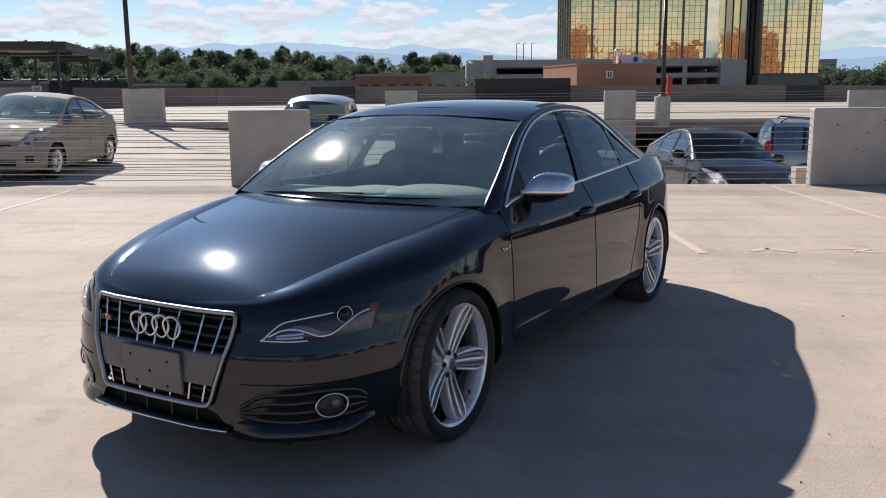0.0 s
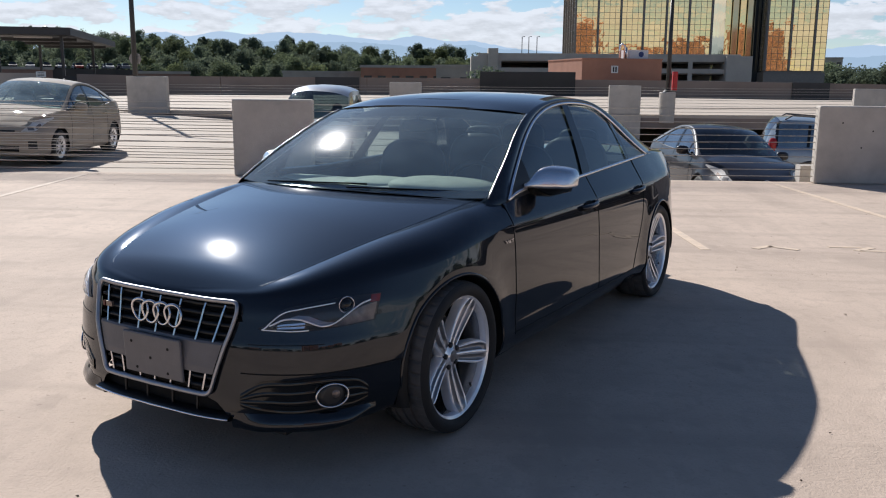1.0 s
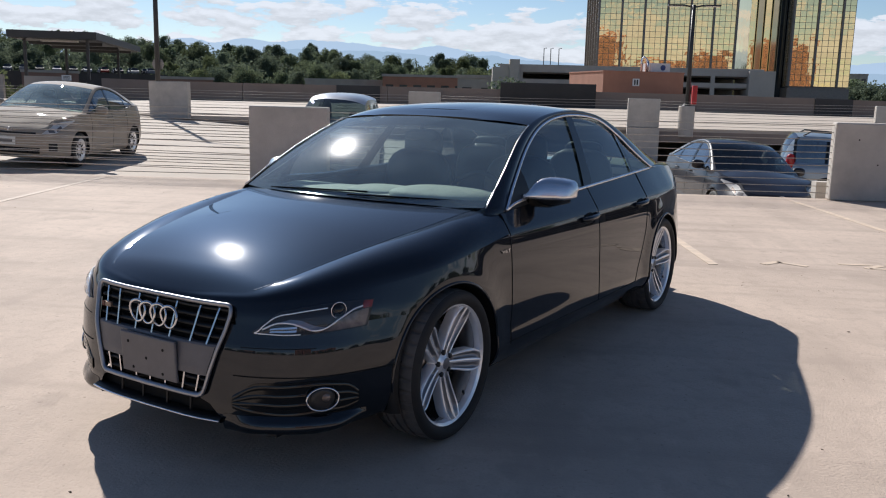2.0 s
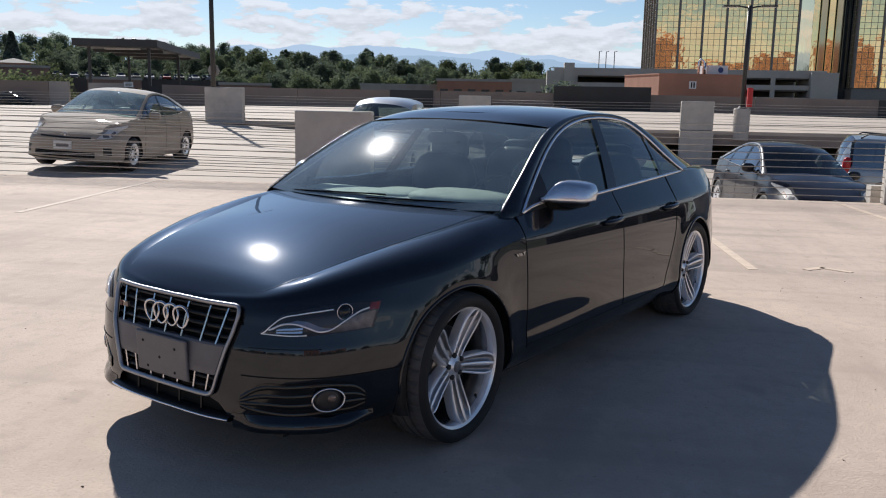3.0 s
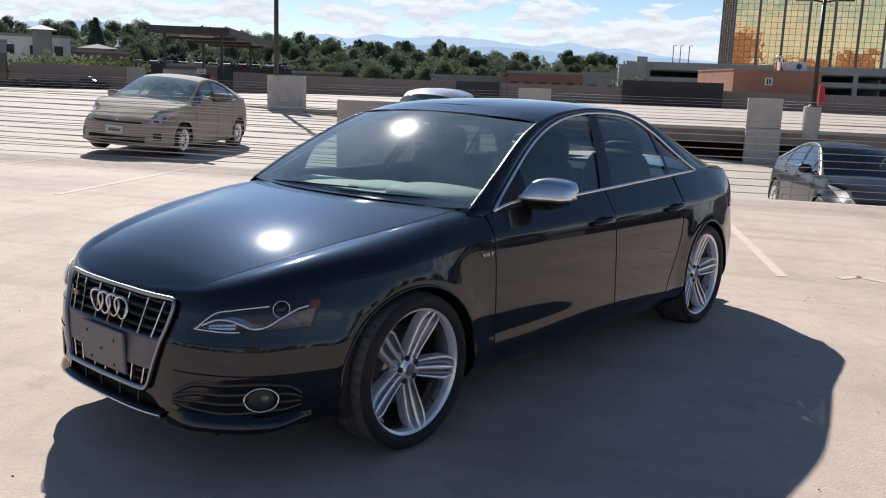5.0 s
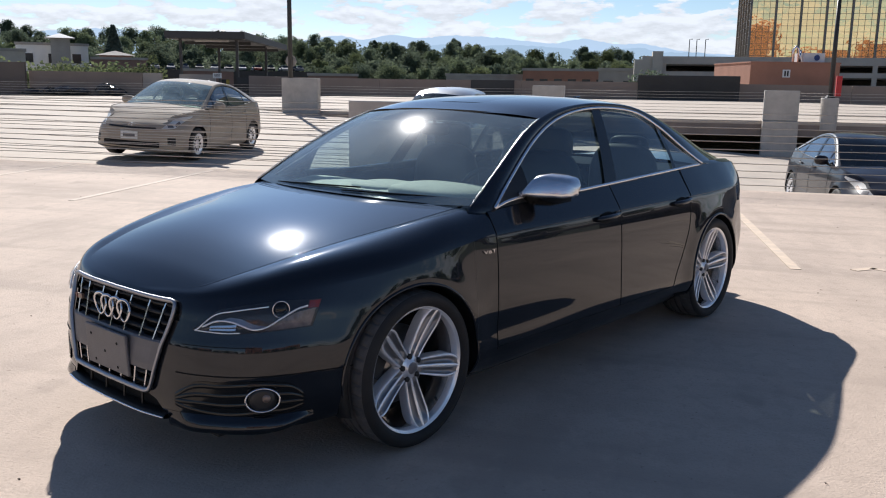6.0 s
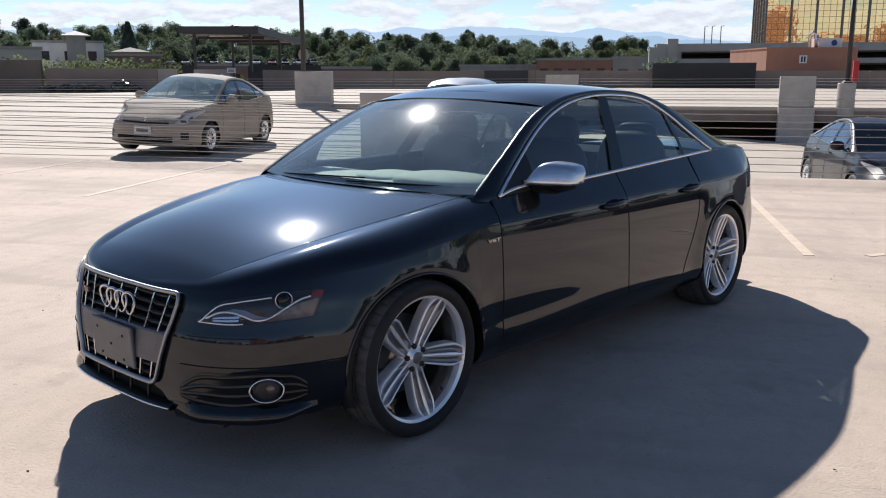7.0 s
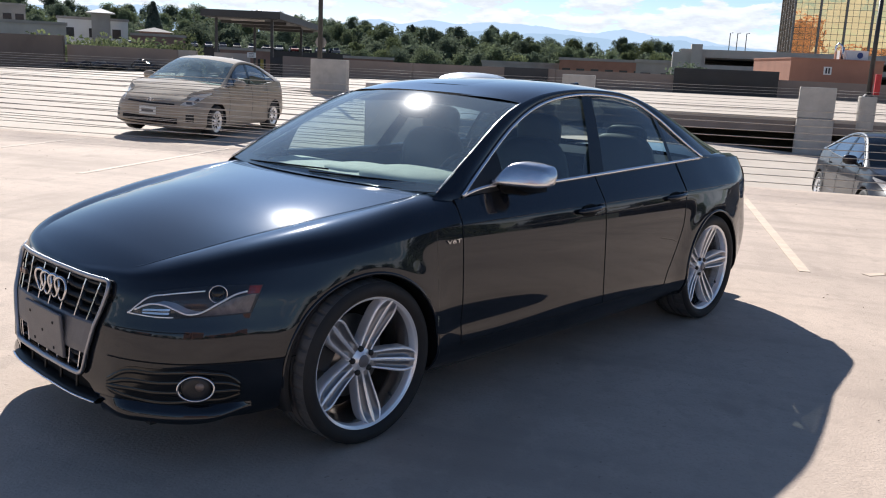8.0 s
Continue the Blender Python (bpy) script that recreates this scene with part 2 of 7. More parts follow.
# ---- mesh helpers ----
class Geo:
    """Collects the points and faces of one mesh."""
    def __init__(self):
        self.v, self.f = [], []

    def grid(self, P, close=False, flip=False):
        P = np.asarray(P, float)
        n, m = P.shape[:2]
        b = len(self.v)
        self.v += [tuple(p) for p in P.reshape(-1, 3)]
        for i in range(n - 1):
            for j in range(m if close else m - 1):
                k = (j + 1) % m
                q = (b + i * m + j, b + i * m + k, b + (i + 1) * m + k, b + (i + 1) * m + j)
                self.f.append(q[::-1] if flip else q)
        return self

    def box(self, c, s, tilt=0.0):
        """A box round the centre c with the sizes s, turned about z by tilt degrees."""
        b = len(self.v)
        ca, sa = math.cos(radians(tilt)), math.sin(radians(tilt))
        for dx in (-0.5, 0.5):
            for dy in (-0.5, 0.5):
                for dz in (-0.5, 0.5):
                    x, y = dx * s[0], dy * s[1]
                    self.v.append((c[0] + x * ca - y * sa, c[1] + x * sa + y * ca, c[2] + dz * s[2]))
        self.f += [tuple(b + i for i in q) for q in ((0, 1, 3, 2), (4, 6, 7, 5), (0, 4, 5, 1), (2, 3, 7, 6), (0, 2, 6, 4), (1, 5, 7, 3))]
        return self

    def slab(self, x0, x1, y0, y1, z0, z1):
        return self.box(((x0 + x1) / 2, (y0 + y1) / 2, (z0 + z1) / 2), (x1 - x0, y1 - y0, z1 - z0))

    def tube(self, pts, r, n=8, closed=False, squash=1.0):
        pts = [Vector(p) for p in pts]
        rows, up = [], None
        k = len(pts)
        for i, p in enumerate(pts):
            a = pts[(i - 1) % k] if closed or i else p
            c = pts[(i + 1) % k] if closed or i < k - 1 else p
            t = (c - a).normalized()
            if up is None:
                up = t.orthogonal().normalized()
            up = (up - t * up.dot(t)).normalized()
            side = t.cross(up)
            rr = r[i] if isinstance(r, (list, tuple)) else r
            rows.append([p + up * (rr * math.cos(h) * squash) + side * (rr * math.sin(h)) for h in (2 * math.pi * q / n for q in range(n))])
        if closed:
            rows.append(rows[0])
        self.grid([[tuple(q) for q in row] for row in rows], close=True)
        if not closed:
            b = len(self.v)
            self.f.append(tuple(b - n + i for i in range(n)))
            self.f.append(tuple(b - n * len(rows) + i for i in range(n))[::-1])
        return self

    def lathe(self, prof, n=48, axis="x", c=(0, 0, 0)):
        """prof: (radius, along) pairs, turned about an axis through c."""
        rows = []
        for r, a in prof:
            row = []
            for k in range(n):
                h = 2 * math.pi * k / n
                p, q = r * math.cos(h), r * math.sin(h)
                row.append((c[0] + a, c[1] + p, c[2] + q) if axis == "x" else (c[0] + p, c[1] + a, c[2] + q) if axis == "y" else (c[0] + p, c[1] + q, c[2] + a))
            rows.append(row)
        return self.grid(rows, close=True)

    def ball(self, c, s, n=10, power=1.0):
        rows = []
        for i in range(n + 1):
            a = math.pi * i / n - math.pi / 2
            row = []
            for j in range(2 * n):
                h = math.pi * j / n
                f = lambda w: math.copysign(abs(w) ** power, w)
                row.append((c[0] + s[0] * f(math.cos(a)) * f(math.cos(h)), c[1] + s[1] * f(math.cos(a)) * f(math.sin(h)), c[2] + s[2] * f(math.sin(a))))
            rows.append(row)
        return self.grid(rows, close=True)

    def mesh(self, name, mat, smooth=True):
        v, f = list(self.v), list(self.f)
        me = bpy.data.meshes.new(name)
        me.from_pydata(v, [], f)
        if smooth:
            bm = bmesh.new()
            bm.from_mesh(me)
            bmesh.ops.remove_doubles(bm, verts=bm.verts, dist=1e-5)
            bm.to_mesh(me)
            bm.free()
            me.polygons.foreach_set("use_smooth", [True] * len(me.polygons))
        me.materials.append(mat)
        me.update()
        return me


def part(name, geo, mat, parent, label="", smooth=False, mirror=False):
    me = geo if isinstance(geo, bpy.types.Mesh) else geo.mesh(name, mat, smooth)
    ob = new(name, me)
    ob.parent = parent
    if label:
        ob["label"] = label
    if mirror:
        other = me.copy()
        other.transform(Matrix.Diagonal((-1, 1, 1, 1)))
        other.flip_normals()
        part(name, other, mat, parent, label)
    return ob


def thing(name, m, label, category, group="", kind=""):
    ob = new(name)
    ob.matrix_world = m
    return tagged(ob, label, category, group, kind)


def solo(name, geo, mat, m, label, category, group="", kind="", smooth=False):
    ob = new(name, geo.mesh(name, mat, smooth))
    ob.matrix_world = m
    return tagged(ob, label, category, group, kind)


def edges(ob, width=0.01, seg=2):
    b = ob.modifiers.new("edge", "BEVEL")
    b.width, b.segments, b.limit_method = width, seg, "ANGLE"
    return ob


def curve1(*pts):
    """A smooth function through (t, value...) knots."""
    t = np.array([p[0] for p in pts], float)
    v = np.array([p[1:] for p in pts], float)
    d = np.zeros_like(v)
    s = (v[1:] - v[:-1]) / (t[1:] - t[:-1])[:, None]
    h = (t[1:] - t[:-1])[:, None]
    d[1:-1] = (s[:-1] * h[1:] + s[1:] * h[:-1]) / (h[1:] + h[:-1])
    d[0], d[-1] = s[0], s[-1]
    one = v.shape[1] == 1
    def f(x):
        x = min(max(float(x), t[0]), t[-1])
        i = min(int(np.searchsorted(t, x, "right")) - 1, len(t) - 2)
        w = (x - t[i]) / h[i, 0]
        r = (2 * w**3 - 3 * w**2 + 1) * v[i] + (w**3 - 2 * w**2 + w) * h[i, 0] * d[i] + (3 * w**2 - 2 * w**3) * v[i + 1] + (w**3 - w**2) * h[i, 0] * d[i + 1]
        return float(r[0]) if one else r
    return f


# ---- the car park: its own axes, u along the deck edge, v away from it ----
YAW = 26.5
DECK = pose(0, 0, 0, 0, 0, YAW)
EDGE, FAR, FAR_Z, END = 8.4, 26.7, 0.40, 63.0
RAMP_TOP, SLOPE = -14.8, 0.061


def ramp_z(u):
    return FAR_Z if u < RAMP_TOP else FAR_Z - SLOPE * (u - RAMP_TOP)


def on_deck(u, v, z, turn=0.0):
    return DECK @ pose(u, v, z, 0, 0, turn)


ground = solo("ground", Geo().grid([[(-4500, -4500, -9), (4500, -4500, -9)], [(-4500, 4500, -9), (4500, 4500, -9)]]), M_GROUND, Matrix(), "flat suburban ground far below the car park", "ground", kind="structure")
floor = solo("floor", Geo().slab(-90, 70, -45, EDGE + 0.12, -0.45, 0), M_DECK, DECK, "sunlit pale concrete parking deck with faint stains", "parking deck", kind="structure")
g = Geo()
us = [-90, -22, -18, RAMP_TOP - 1, RAMP_TOP, RAMP_TOP + 1, -8, 0, 10, 20, 40, 70]
zs = [ramp_z(u) if abs(u - RAMP_TOP) > 0.5 else FAR_Z - 0.015 for u in us]
y0, y1 = EDGE + 0.14, FAR - 0.02
g.grid([[(u, y0, min(z, 0.015)), (u, y1, z), (u, y1, z - 0.5), (u, y0, z - 0.5)] for u, z in zip(us, zs)], close=True, flip=True)
ramp = solo("ramp", g, M_RAMP, DECK, "pale concrete parking ramp that slopes down", "ramp", kind="structure")
far_base = curve1((-90, -0.30), (-55, -0.05), (-40, 0.18), (-25, 0.42), (-12, 0.50), (5, 0.56), (16, 0.44), (70, 0.40))


def far_z(u, v):
    return FAR_Z + (far_base(u) - FAR_Z) * (v - FAR) / (END - 1 - FAR)


FU, FV = [-90, -70, -55, -40, -25, -12, -2, 8, 14, 20, 40, 70], [FAR, FAR + 5, FAR + 15, END + 30]
g = Geo().grid([[(u, v, far_z(u, v)) for v in FV] for u in FU], flip=True)
g.grid([[(u, v, far_z(u, v) - 0.28) for v in FV] for u in FU])
g.grid([[(u, FAR, FAR_Z - 0.12), (u, FAR, FAR_Z)] for u in FU], flip=True)
M_BEAM = material("stained_beam", (0.27, 0.215, 0.18), 0.85, vary=0.15, scale=0.8, stain=0.5, stain_scale=0.5, bump=0.2, bump_scale=30)
solo("trim_edge_beam", Geo().grid([[(u, FAR, FAR_Z - 0.12), (u, FAR, FAR_Z - 0.5), (u, FAR + 0.45, FAR_Z - 0.5), (u, FAR + 0.45, FAR_Z - 0.25)] for u in FU]), M_BEAM, DECK, "brown stained concrete beam under the deck edge", "beam", kind="structure")
upper = solo("floor_far", g, M_RAMP, DECK, "upper parking deck of sunlit concrete with an edge beam", "parking deck", kind="structure")
solo("wall_lower_level", Geo().slab(-12, 70, FAR + 14, FAR + 14.4, -9, FAR_Z - 0.3).slab(-12, 70, FAR + 0.6, FAR + 14, -3.4, -3.2), M_VOID, DECK, "concrete level below the far deck, coloured dark for shade", "wall", kind="structure")
for u in (-2, 7.0, 16, 25, 34):
    solo("column", Geo().slab(u - 0.3, u + 0.3, FAR + 1.0, FAR + 1.6, -3.2, FAR_Z - 0.3), M_CONC, DECK, "square concrete column under the far deck", "column", "columns of the lower level", kind="structure")


def barrier(u0, u1, v, z0, z1, thick=0.2, label="rough cast concrete barrier block at the deck edge"):
    ob = solo("concrete_barrier", Geo().slab(u0, u1, v - thick / 2, v + thick / 2, z0, z1), M_CONC, DECK, label, "barrier", "concrete barriers")
    return edges(ob, 0.025, 3)


barrier(-3.9, -2.63, EDGE, 0, 1.2)
barrier(5.1, 7.9, EDGE, 0, 1.17, label="long concrete barrier block casting shade on the deck")
barrier(-13.5, -12.0, FAR - 0.1, ramp_z(-12.7) - 0.0, 1.63, 0.3)
barrier(4.16, 5.30, FAR - 0.2, ramp_z(4.8), 0.41, 0.3, "lower concrete block on the ramp, streaked")
barrier(4.16, 5.28, FAR - 0.18, 0.415, 1.42, 0.22)
barrier(-3.73, -2.57, FAR - 0.1, FAR_Z, 1.48)
barrier(12.7, 15.4, FAR - 0.1, ramp_z(13), 1.36)


def cable_rail(u0, u1, v, zs0, label):
    t = thing("cable_rail", DECK, label, "cable railing", "cable railings")
    n = max(2, int((u1 - u0) / 4) + 1)
    for k, (za, zb, sag) in enumerate(zs0):
        pts = [(u0 + (u1 - u0) * i / n, v, za + (zb - za) * i / n - sag * 4 * (i / n) * (1 - i / n)) for i in range(n + 1)]
        part("cable", Geo().tube(pts, 0.0065, 5), M_CABLE, t, smooth=True)
    return t


def heights(z0, z1, n, sag=0.02):
    rnd = random.Random(n)
    return [(z0 + (z1 - z0) * k / (n - 1) + rnd.uniform(-0.012, 0.012), z0 + (z1 - z0) * k / (n - 1) + rnd.uniform(-0.012, 0.012), rnd.uniform(0, sag)) for k in range(n)]


cable_rail(-31, -3.9, EDGE, heights(0.1, 1.15, 11, 0.06), "taut steel cables strung along the deck edge")
cable_rail(-31, -3.9, EDGE + 0.22, [(ramp_z(-31) + z, ramp_z(-3.9) + z + 0.28, 0.03) for z in lin(0.12, 1.02, 10)], "steel cables that follow the slope of the ramp")
cable_rail(-2.63, 5.1, EDGE, heights(0.1, 1.12, 11), "taut steel cables between two concrete blocks")
cable_rail(7.9, 40, EDGE, heights(0.1, 1.12, 11), "taut steel cables strung along the deck edge")
for a, b in ((-12.0, -3.73), (-2.57, 4.16), (5.30, 12.7), (15.4, 45), (-45, -13.5)):
    cable_rail(a, b, FAR - 0.1, heights(0.5, 1.35, 9), "steel cables along the far deck edge")

# ---- painted stall lines ----
def stripe(u, v0, v1, wid=0.088, z=0.004):
    """A painted line that starts at u, v0 and leans 4 degrees as it runs to the deck edge."""
    ln = v1 - v0
    g2 = Geo().box((u - 0.07 * ln / 2, (v0 + v1) / 2, z - 0.0015), (wid, ln, 0.003), 4.0)
    return solo("trim_stall_line", g2, M_LINE if u > 0 else M_FAINT, DECK, "worn pale painted stall line on concrete", "painted line", "stall lines", kind="structure")


for u, v0 in ((4.74, 4.45), (2.19, 2.65), (-3.2, 5.2), (-6.0, 4.2), (-8.75, 4.2), (-11.6, 4.2), (7.6, 4.4)):
    stripe(u, v0, EDGE - 0.2)

# ---- the black sedan: nose towards -y, its left side on +x ----
def metallic_paint(name, base, flake, rough):
    """Clear lacquer over a dark coat with fine metal flakes."""
    m = material(name, base, 0.5, vary=0.06, scale=900, coat=1.0, spec=0.0)
    n, l = m.node_tree.nodes, m.node_tree.links
    gl, ad = n.new("ShaderNodeBsdfGlossy"), n.new("ShaderNodeAddShader")
    gl.inputs["Color"].default_value, gl.inputs["Roughness"].default_value = (*flake, 1), rough
    l.new(n["Principled BSDF"].outputs[0], ad.inputs[0]), l.new(gl.outputs[0], ad.inputs[1])
    # second weak gloss widens the sun's glint, standing in for bloom
    glint_halo, ad2 = n.new("ShaderNodeBsdfGlossy"), n.new("ShaderNodeAddShader")
    glint_halo.inputs["Color"].default_value, glint_halo.inputs["Roughness"].default_value = (0.0042, 0.0042, 0.0042, 1), 0.16
    l.new(ad.outputs[0], ad2.inputs[0]), l.new(glint_halo.outputs[0], ad2.inputs[1])
    l.new(ad2.outputs[0], n["Material Output"].inputs[0])
    return m


M_PAINT = metallic_paint("black_paint", (0.004, 0.0042, 0.0048), (0.0040, 0.0068, 0.0124), 0.46)
M_GLOSS = material("gloss_black", (0.006, 0.006, 0.006), 0.12, vary=0.05)
M_PLAST = material("black_plastic_trim", (0.008, 0.008, 0.008), 0.5, vary=0.15, scale=20)
M_DULL = material("dull_black_plastic", (0.005, 0.005, 0.005), 0.9, vary=0.1, spec=0.02)
M_BRACKET = material("grey_plastic", (0.135, 0.13, 0.135), 0.45, vary=0.1, scale=12, bump=0.1, bump_scale=150)
M_CHROME = material("bright_chrome", (0.62, 0.62, 0.64), 0.12, metal=1.0, vary=0.03)
M_SATIN = material("satin_aluminium", (0.74, 0.74, 0.77), 0.27, metal=1.0, vary=0.04)
M_RIM = material("silver_alloy", (0.92, 0.92, 0.94), 0.22, metal=0.55, vary=0.06, scale=12)
M_FRAME = material("brushed_frame", (0.36, 0.365, 0.39), 0.42, metal=1.0, vary=0.04)
M_TYRE = material("tyre_rubber", (0.015, 0.0145, 0.014), 0.75, vary=0.2, scale=14, bump=0.2, bump_scale=120)
M_DISC = material("brake_steel", (0.28, 0.26, 0.24), 0.4, metal=0.9, vary=0.2, scale=10)
M_GLASS = glass_material("tinted_window", (0.66, 0.76, 0.73), base=0.13, dust_veil=0.012)
M_REARGLASS = glass_material("dark_tinted_window", (0.20, 0.225, 0.225), base=0.12)
M_SCREEN = glass_material("windscreen_glass", (0.76, 0.86, 0.84), base=0.19, dust_veil=0.08, glint_halo=0.0045)
M_LED = material("light_strip", (0.96, 0.97, 0.99), 0.12, vary=0.02, coat=0.8)
M_LENS = glass_material("lamp_cover", (0.90, 0.90, 0.92), base=0.045)
M_BROWNISH = material("lamp_bezel", (0.21, 0.165, 0.14), 0.35, metal=0.5, vary=0.35, scale=45)
M_LAMPIN = material("lamp_interior", (0.014, 0.015, 0.017), 0.35, vary=0.1)
M_REDLENS = material("red_lens", (0.085, 0.008, 0.008), 0.15, vary=0.1)
M_MARKER = material("marker_lens", (0.20, 0.03, 0.028), 0.15, vary=0.1)
M_SEAT = material("dark_leather", (0.018, 0.018, 0.020), 0.5, vary=0.15, scale=8)
M_DASH = material("grey_dash", (0.50, 0.505, 0.42), 0.7, vary=0.1, scale=15)
M_LINER = material("headliner", (0.11, 0.11, 0.105), 0.9, vary=0.08)
# near-black for joints; elsewhere it stands in for shade inside openings
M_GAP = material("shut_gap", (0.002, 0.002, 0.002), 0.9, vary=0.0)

WB, WZ, ARCH = 1.4055, 0.325, 0.358
plan = curve1((0, 0, -2.272), (0.3, 0.30, -2.256), (0.51, 0.50, -2.200), (0.70, 0.655, -2.095), (0.90, 0.755, -1.935), (1.12, 0.815, -1.72), (1.45, 0.868, -1.39), (1.95, 0.888, -0.89),
              (2.85, 0.905, 0.0), (3.65, 0.905, 0.8), (4.25, 0.890, 1.4), (4.70, 0.848, 1.85), (5.06, 0.758, 2.118), (5.26, 0.635, 2.243), (5.55, 0.38, 2.316), (5.95, 0.0, 2.336))
S_END = 5.95
d_side = curve1((0.14, 0.16), (0.19, 0.070), (0.25, 0.014), (0.29, -0.006), (0.33, -0.012), (0.40, -0.0105), (0.50, -0.0068), (0.58, -0.0035), (0.64, -0.001), (0.68, 0.0015), (0.74, 0.006), (0.80, 0.0135), (0.832, 0.019), (0.862, 0.036), (0.90, 0.060), (0.94, 0.085), (1.0, 0.120))
d_front = curve1((0.14, 0.10), (0.19, 0.02), (0.26, 0.0), (0.36, 0.0), (0.46, 0.005), (0.515, 0.0115), (0.545, 0.0205), (0.60, 0.036), (0.65, 0.050), (0.672, 0.060), (0.72, 0.085), (0.78, 0.125), (1.0, 0.4))
d_rear = curve1((0.14, 0.2), (0.25, 0.08), (0.4, 0.01), (0.5, 0.0), (0.65, 0.02), (0.8, 0.04), (0.9, 0.05), (1.0, 0.10))


def smooth01(x):
    x = min(max(x, 0.0), 1.0)
    return x * x * (3 - 2 * x)


def shell(s, z, out=0.0):
    """The outer skin below the waist: s runs from the nose along the left side to the tail."""
    p = plan(s)
    a, b = plan(s - 0.02), plan(s + 0.02)
    t = (b - a)
    if s < 0.03:
        t = np.array([1.0, 0.0])
    if s > S_END - 0.03:
        t = np.array([-1.0, 0.0])
    t = t / np.hypot(*t)
    wf, wr = smooth01((-1.45 - p[1]) / 0.65), smooth01((p[1] - 1.7) / 0.6)
    d = d_side(z) * (1 - wf) * (1 - wr) + d_front(z) * wf + d_rear(z) * wr
    # the bumper's flanks draw in below their crease
    d += 0.022 * min(max((0.413 - z) / 0.14, 0), 1) * wf * smooth01((s - 0.42) / 0.15)
    # hollow along the foot of the front door
    d += 0.0085 * math.exp(-(((z - 0.385) / 0.065) ** 2)) * (1 - smooth01((p[1] + 0.75) / 0.8)) * (1 - wf)
    d -= out
    # wheel-arch flare
    for yc in (-WB, WB):
        r = math.hypot(p[1] - yc, z - WZ)
        d -= 0.014 * math.exp(-((r - ARCH) / 0.09) ** 2) * (1 if z > 0.2 else 0)
    return np.array([p[0] - t[1] * d, p[1] + t[0] * d, z])


def s_of_y(y, lo=0.55, hi=5.2):
    for _ in range(40):
        m = (lo + hi) / 2
        lo, hi = (m, hi) if plan(m)[1] < y else (lo, m)
    return (lo + hi) / 2


def s_of_x(x, lo=0.0, hi=1.2):
    for _ in range(40):
        m = (lo + hi) / 2
        lo, hi = (m, hi) if plan(m)[0] < x else (lo, m)
    return (lo + hi) / 2


waist = curve1((-2.0, 0.702), (-1.75, 0.724), (-1.4, 0.762), (-1.1, 0.832), (-0.89, 0.914), (-0.83, 0.93), (-0.14, 0.951), (0.26, 0.964), (0.93, 0.984), (1.35, 0.994), (1.8, 0.985), (2.2, 0.965), (2.44, 0.955))


def s_top(s):
    y = plan(s)[1]
    if s < 0.9:
        return 0.672 + (waist(-2.0) - 0.672) * smooth01((s - 0.3) / 0.6)
    return waist(y)


def patch(zs0, s0, s1, n, out=0.0, m=None):
    """Rows at the heights zs0, each from s0(z) to s1(z)."""
    return [[shell(s0(z) + (s1(z) - s0(z)) * j / n, z, out) for j in range(n + 1)] for z in zs0]


def tall(ss, zb, zt, n, out=0.0):
    """Columns at the places ss, each from zb(s) to zt(s)."""
    return [[shell(s, zb(s) + (zt(s) - zb(s)) * i / n, out) for i in range(n + 1)] for s in ss]


def arch_y(z, yc, sign):
    return yc + sign * math.sqrt(max(ARCH**2 - (z - WZ) ** 2, 0))


car = thing("sedan", Matrix(), "polished black four-door sports sedan parked on the deck", "car")
grille_half = curve1((0.20, 0.24), (0.30, 0.262), (0.315, 0.282), (0.34, 0.293), (0.40, 0.313), (0.52, 0.352), (0.60, 0.372), (0.645, 0.378), (0.672, 0.368))
mouth = lambda z: grille_half(z) if z > 0.30 else 0.30 + (0.30 - z) * 0.85
AT = WZ + ARCH
sF, sR, sM = s_of_y(-0.893), s_of_y(1.02), s_of_y(0.17)
rear_door = curve1((0.30, 0.80), (0.36, 0.82), (0.45, 0.88), (0.55, 0.945), (0.65, 0.995), (0.75, 1.015), (0.9, 1.035), (1.0, 1.04))

# front bumper: beside the grille, and the lip under it
g = Geo()
g.grid(patch(lin(0.195, 0.60, 26), lambda z: s_of_x(mouth(z)), lambda z: s_of_y(arch_y(z, -WB, -1)), 46))
part("front_bumper", g, M_PAINT, car, smooth=True, mirror=True)
# nose and fender tops up to the hood line
HOODLINE = curve1((0, 0, -2.195), (0.15, 0.135, -2.186), (0.3, 0.27, -2.159), (0.51, 0.415, -2.11), (0.70, 0.475, -2.0), (0.90, 0.525, -1.86), (1.12, 0.57, -1.68), (1.45, 0.635, -1.36), (1.95, 0.715, -0.87))
hood_c = curve1((-2.26, 0.62), (-2.215, 0.674), (-2.19, 0.695), (-2.15, 0.721), (-2.1, 0.748), (-2.0, 0.787), (-1.9, 0.819), (-1.6, 0.8856), (-1.3, 0.925), (-1.0, 0.953), (-0.8, 0.967))
hood_a = curve1((-2.2, 0.122), (-2.0, 0.147), (-1.7, 0.140), (-1.3, 0.092), (-0.85, 0.020))


def hood_z(x, y):
    return hood_c(y) - hood_a(y) * x * x - 0.02 * max(0, abs(x) - 0.3) ** 2


fender_line = curve1((-2.0, 0.702), (-1.75, 0.728), (-1.4, 0.772), (-1.1, 0.808), (-0.95, 0.826), (-0.85, 0.834))


def f_top(s):
    """The height at which the fender's side ends and its top begins."""
    return s_top(s) if s < 0.9 else fender_line(plan(s)[1])


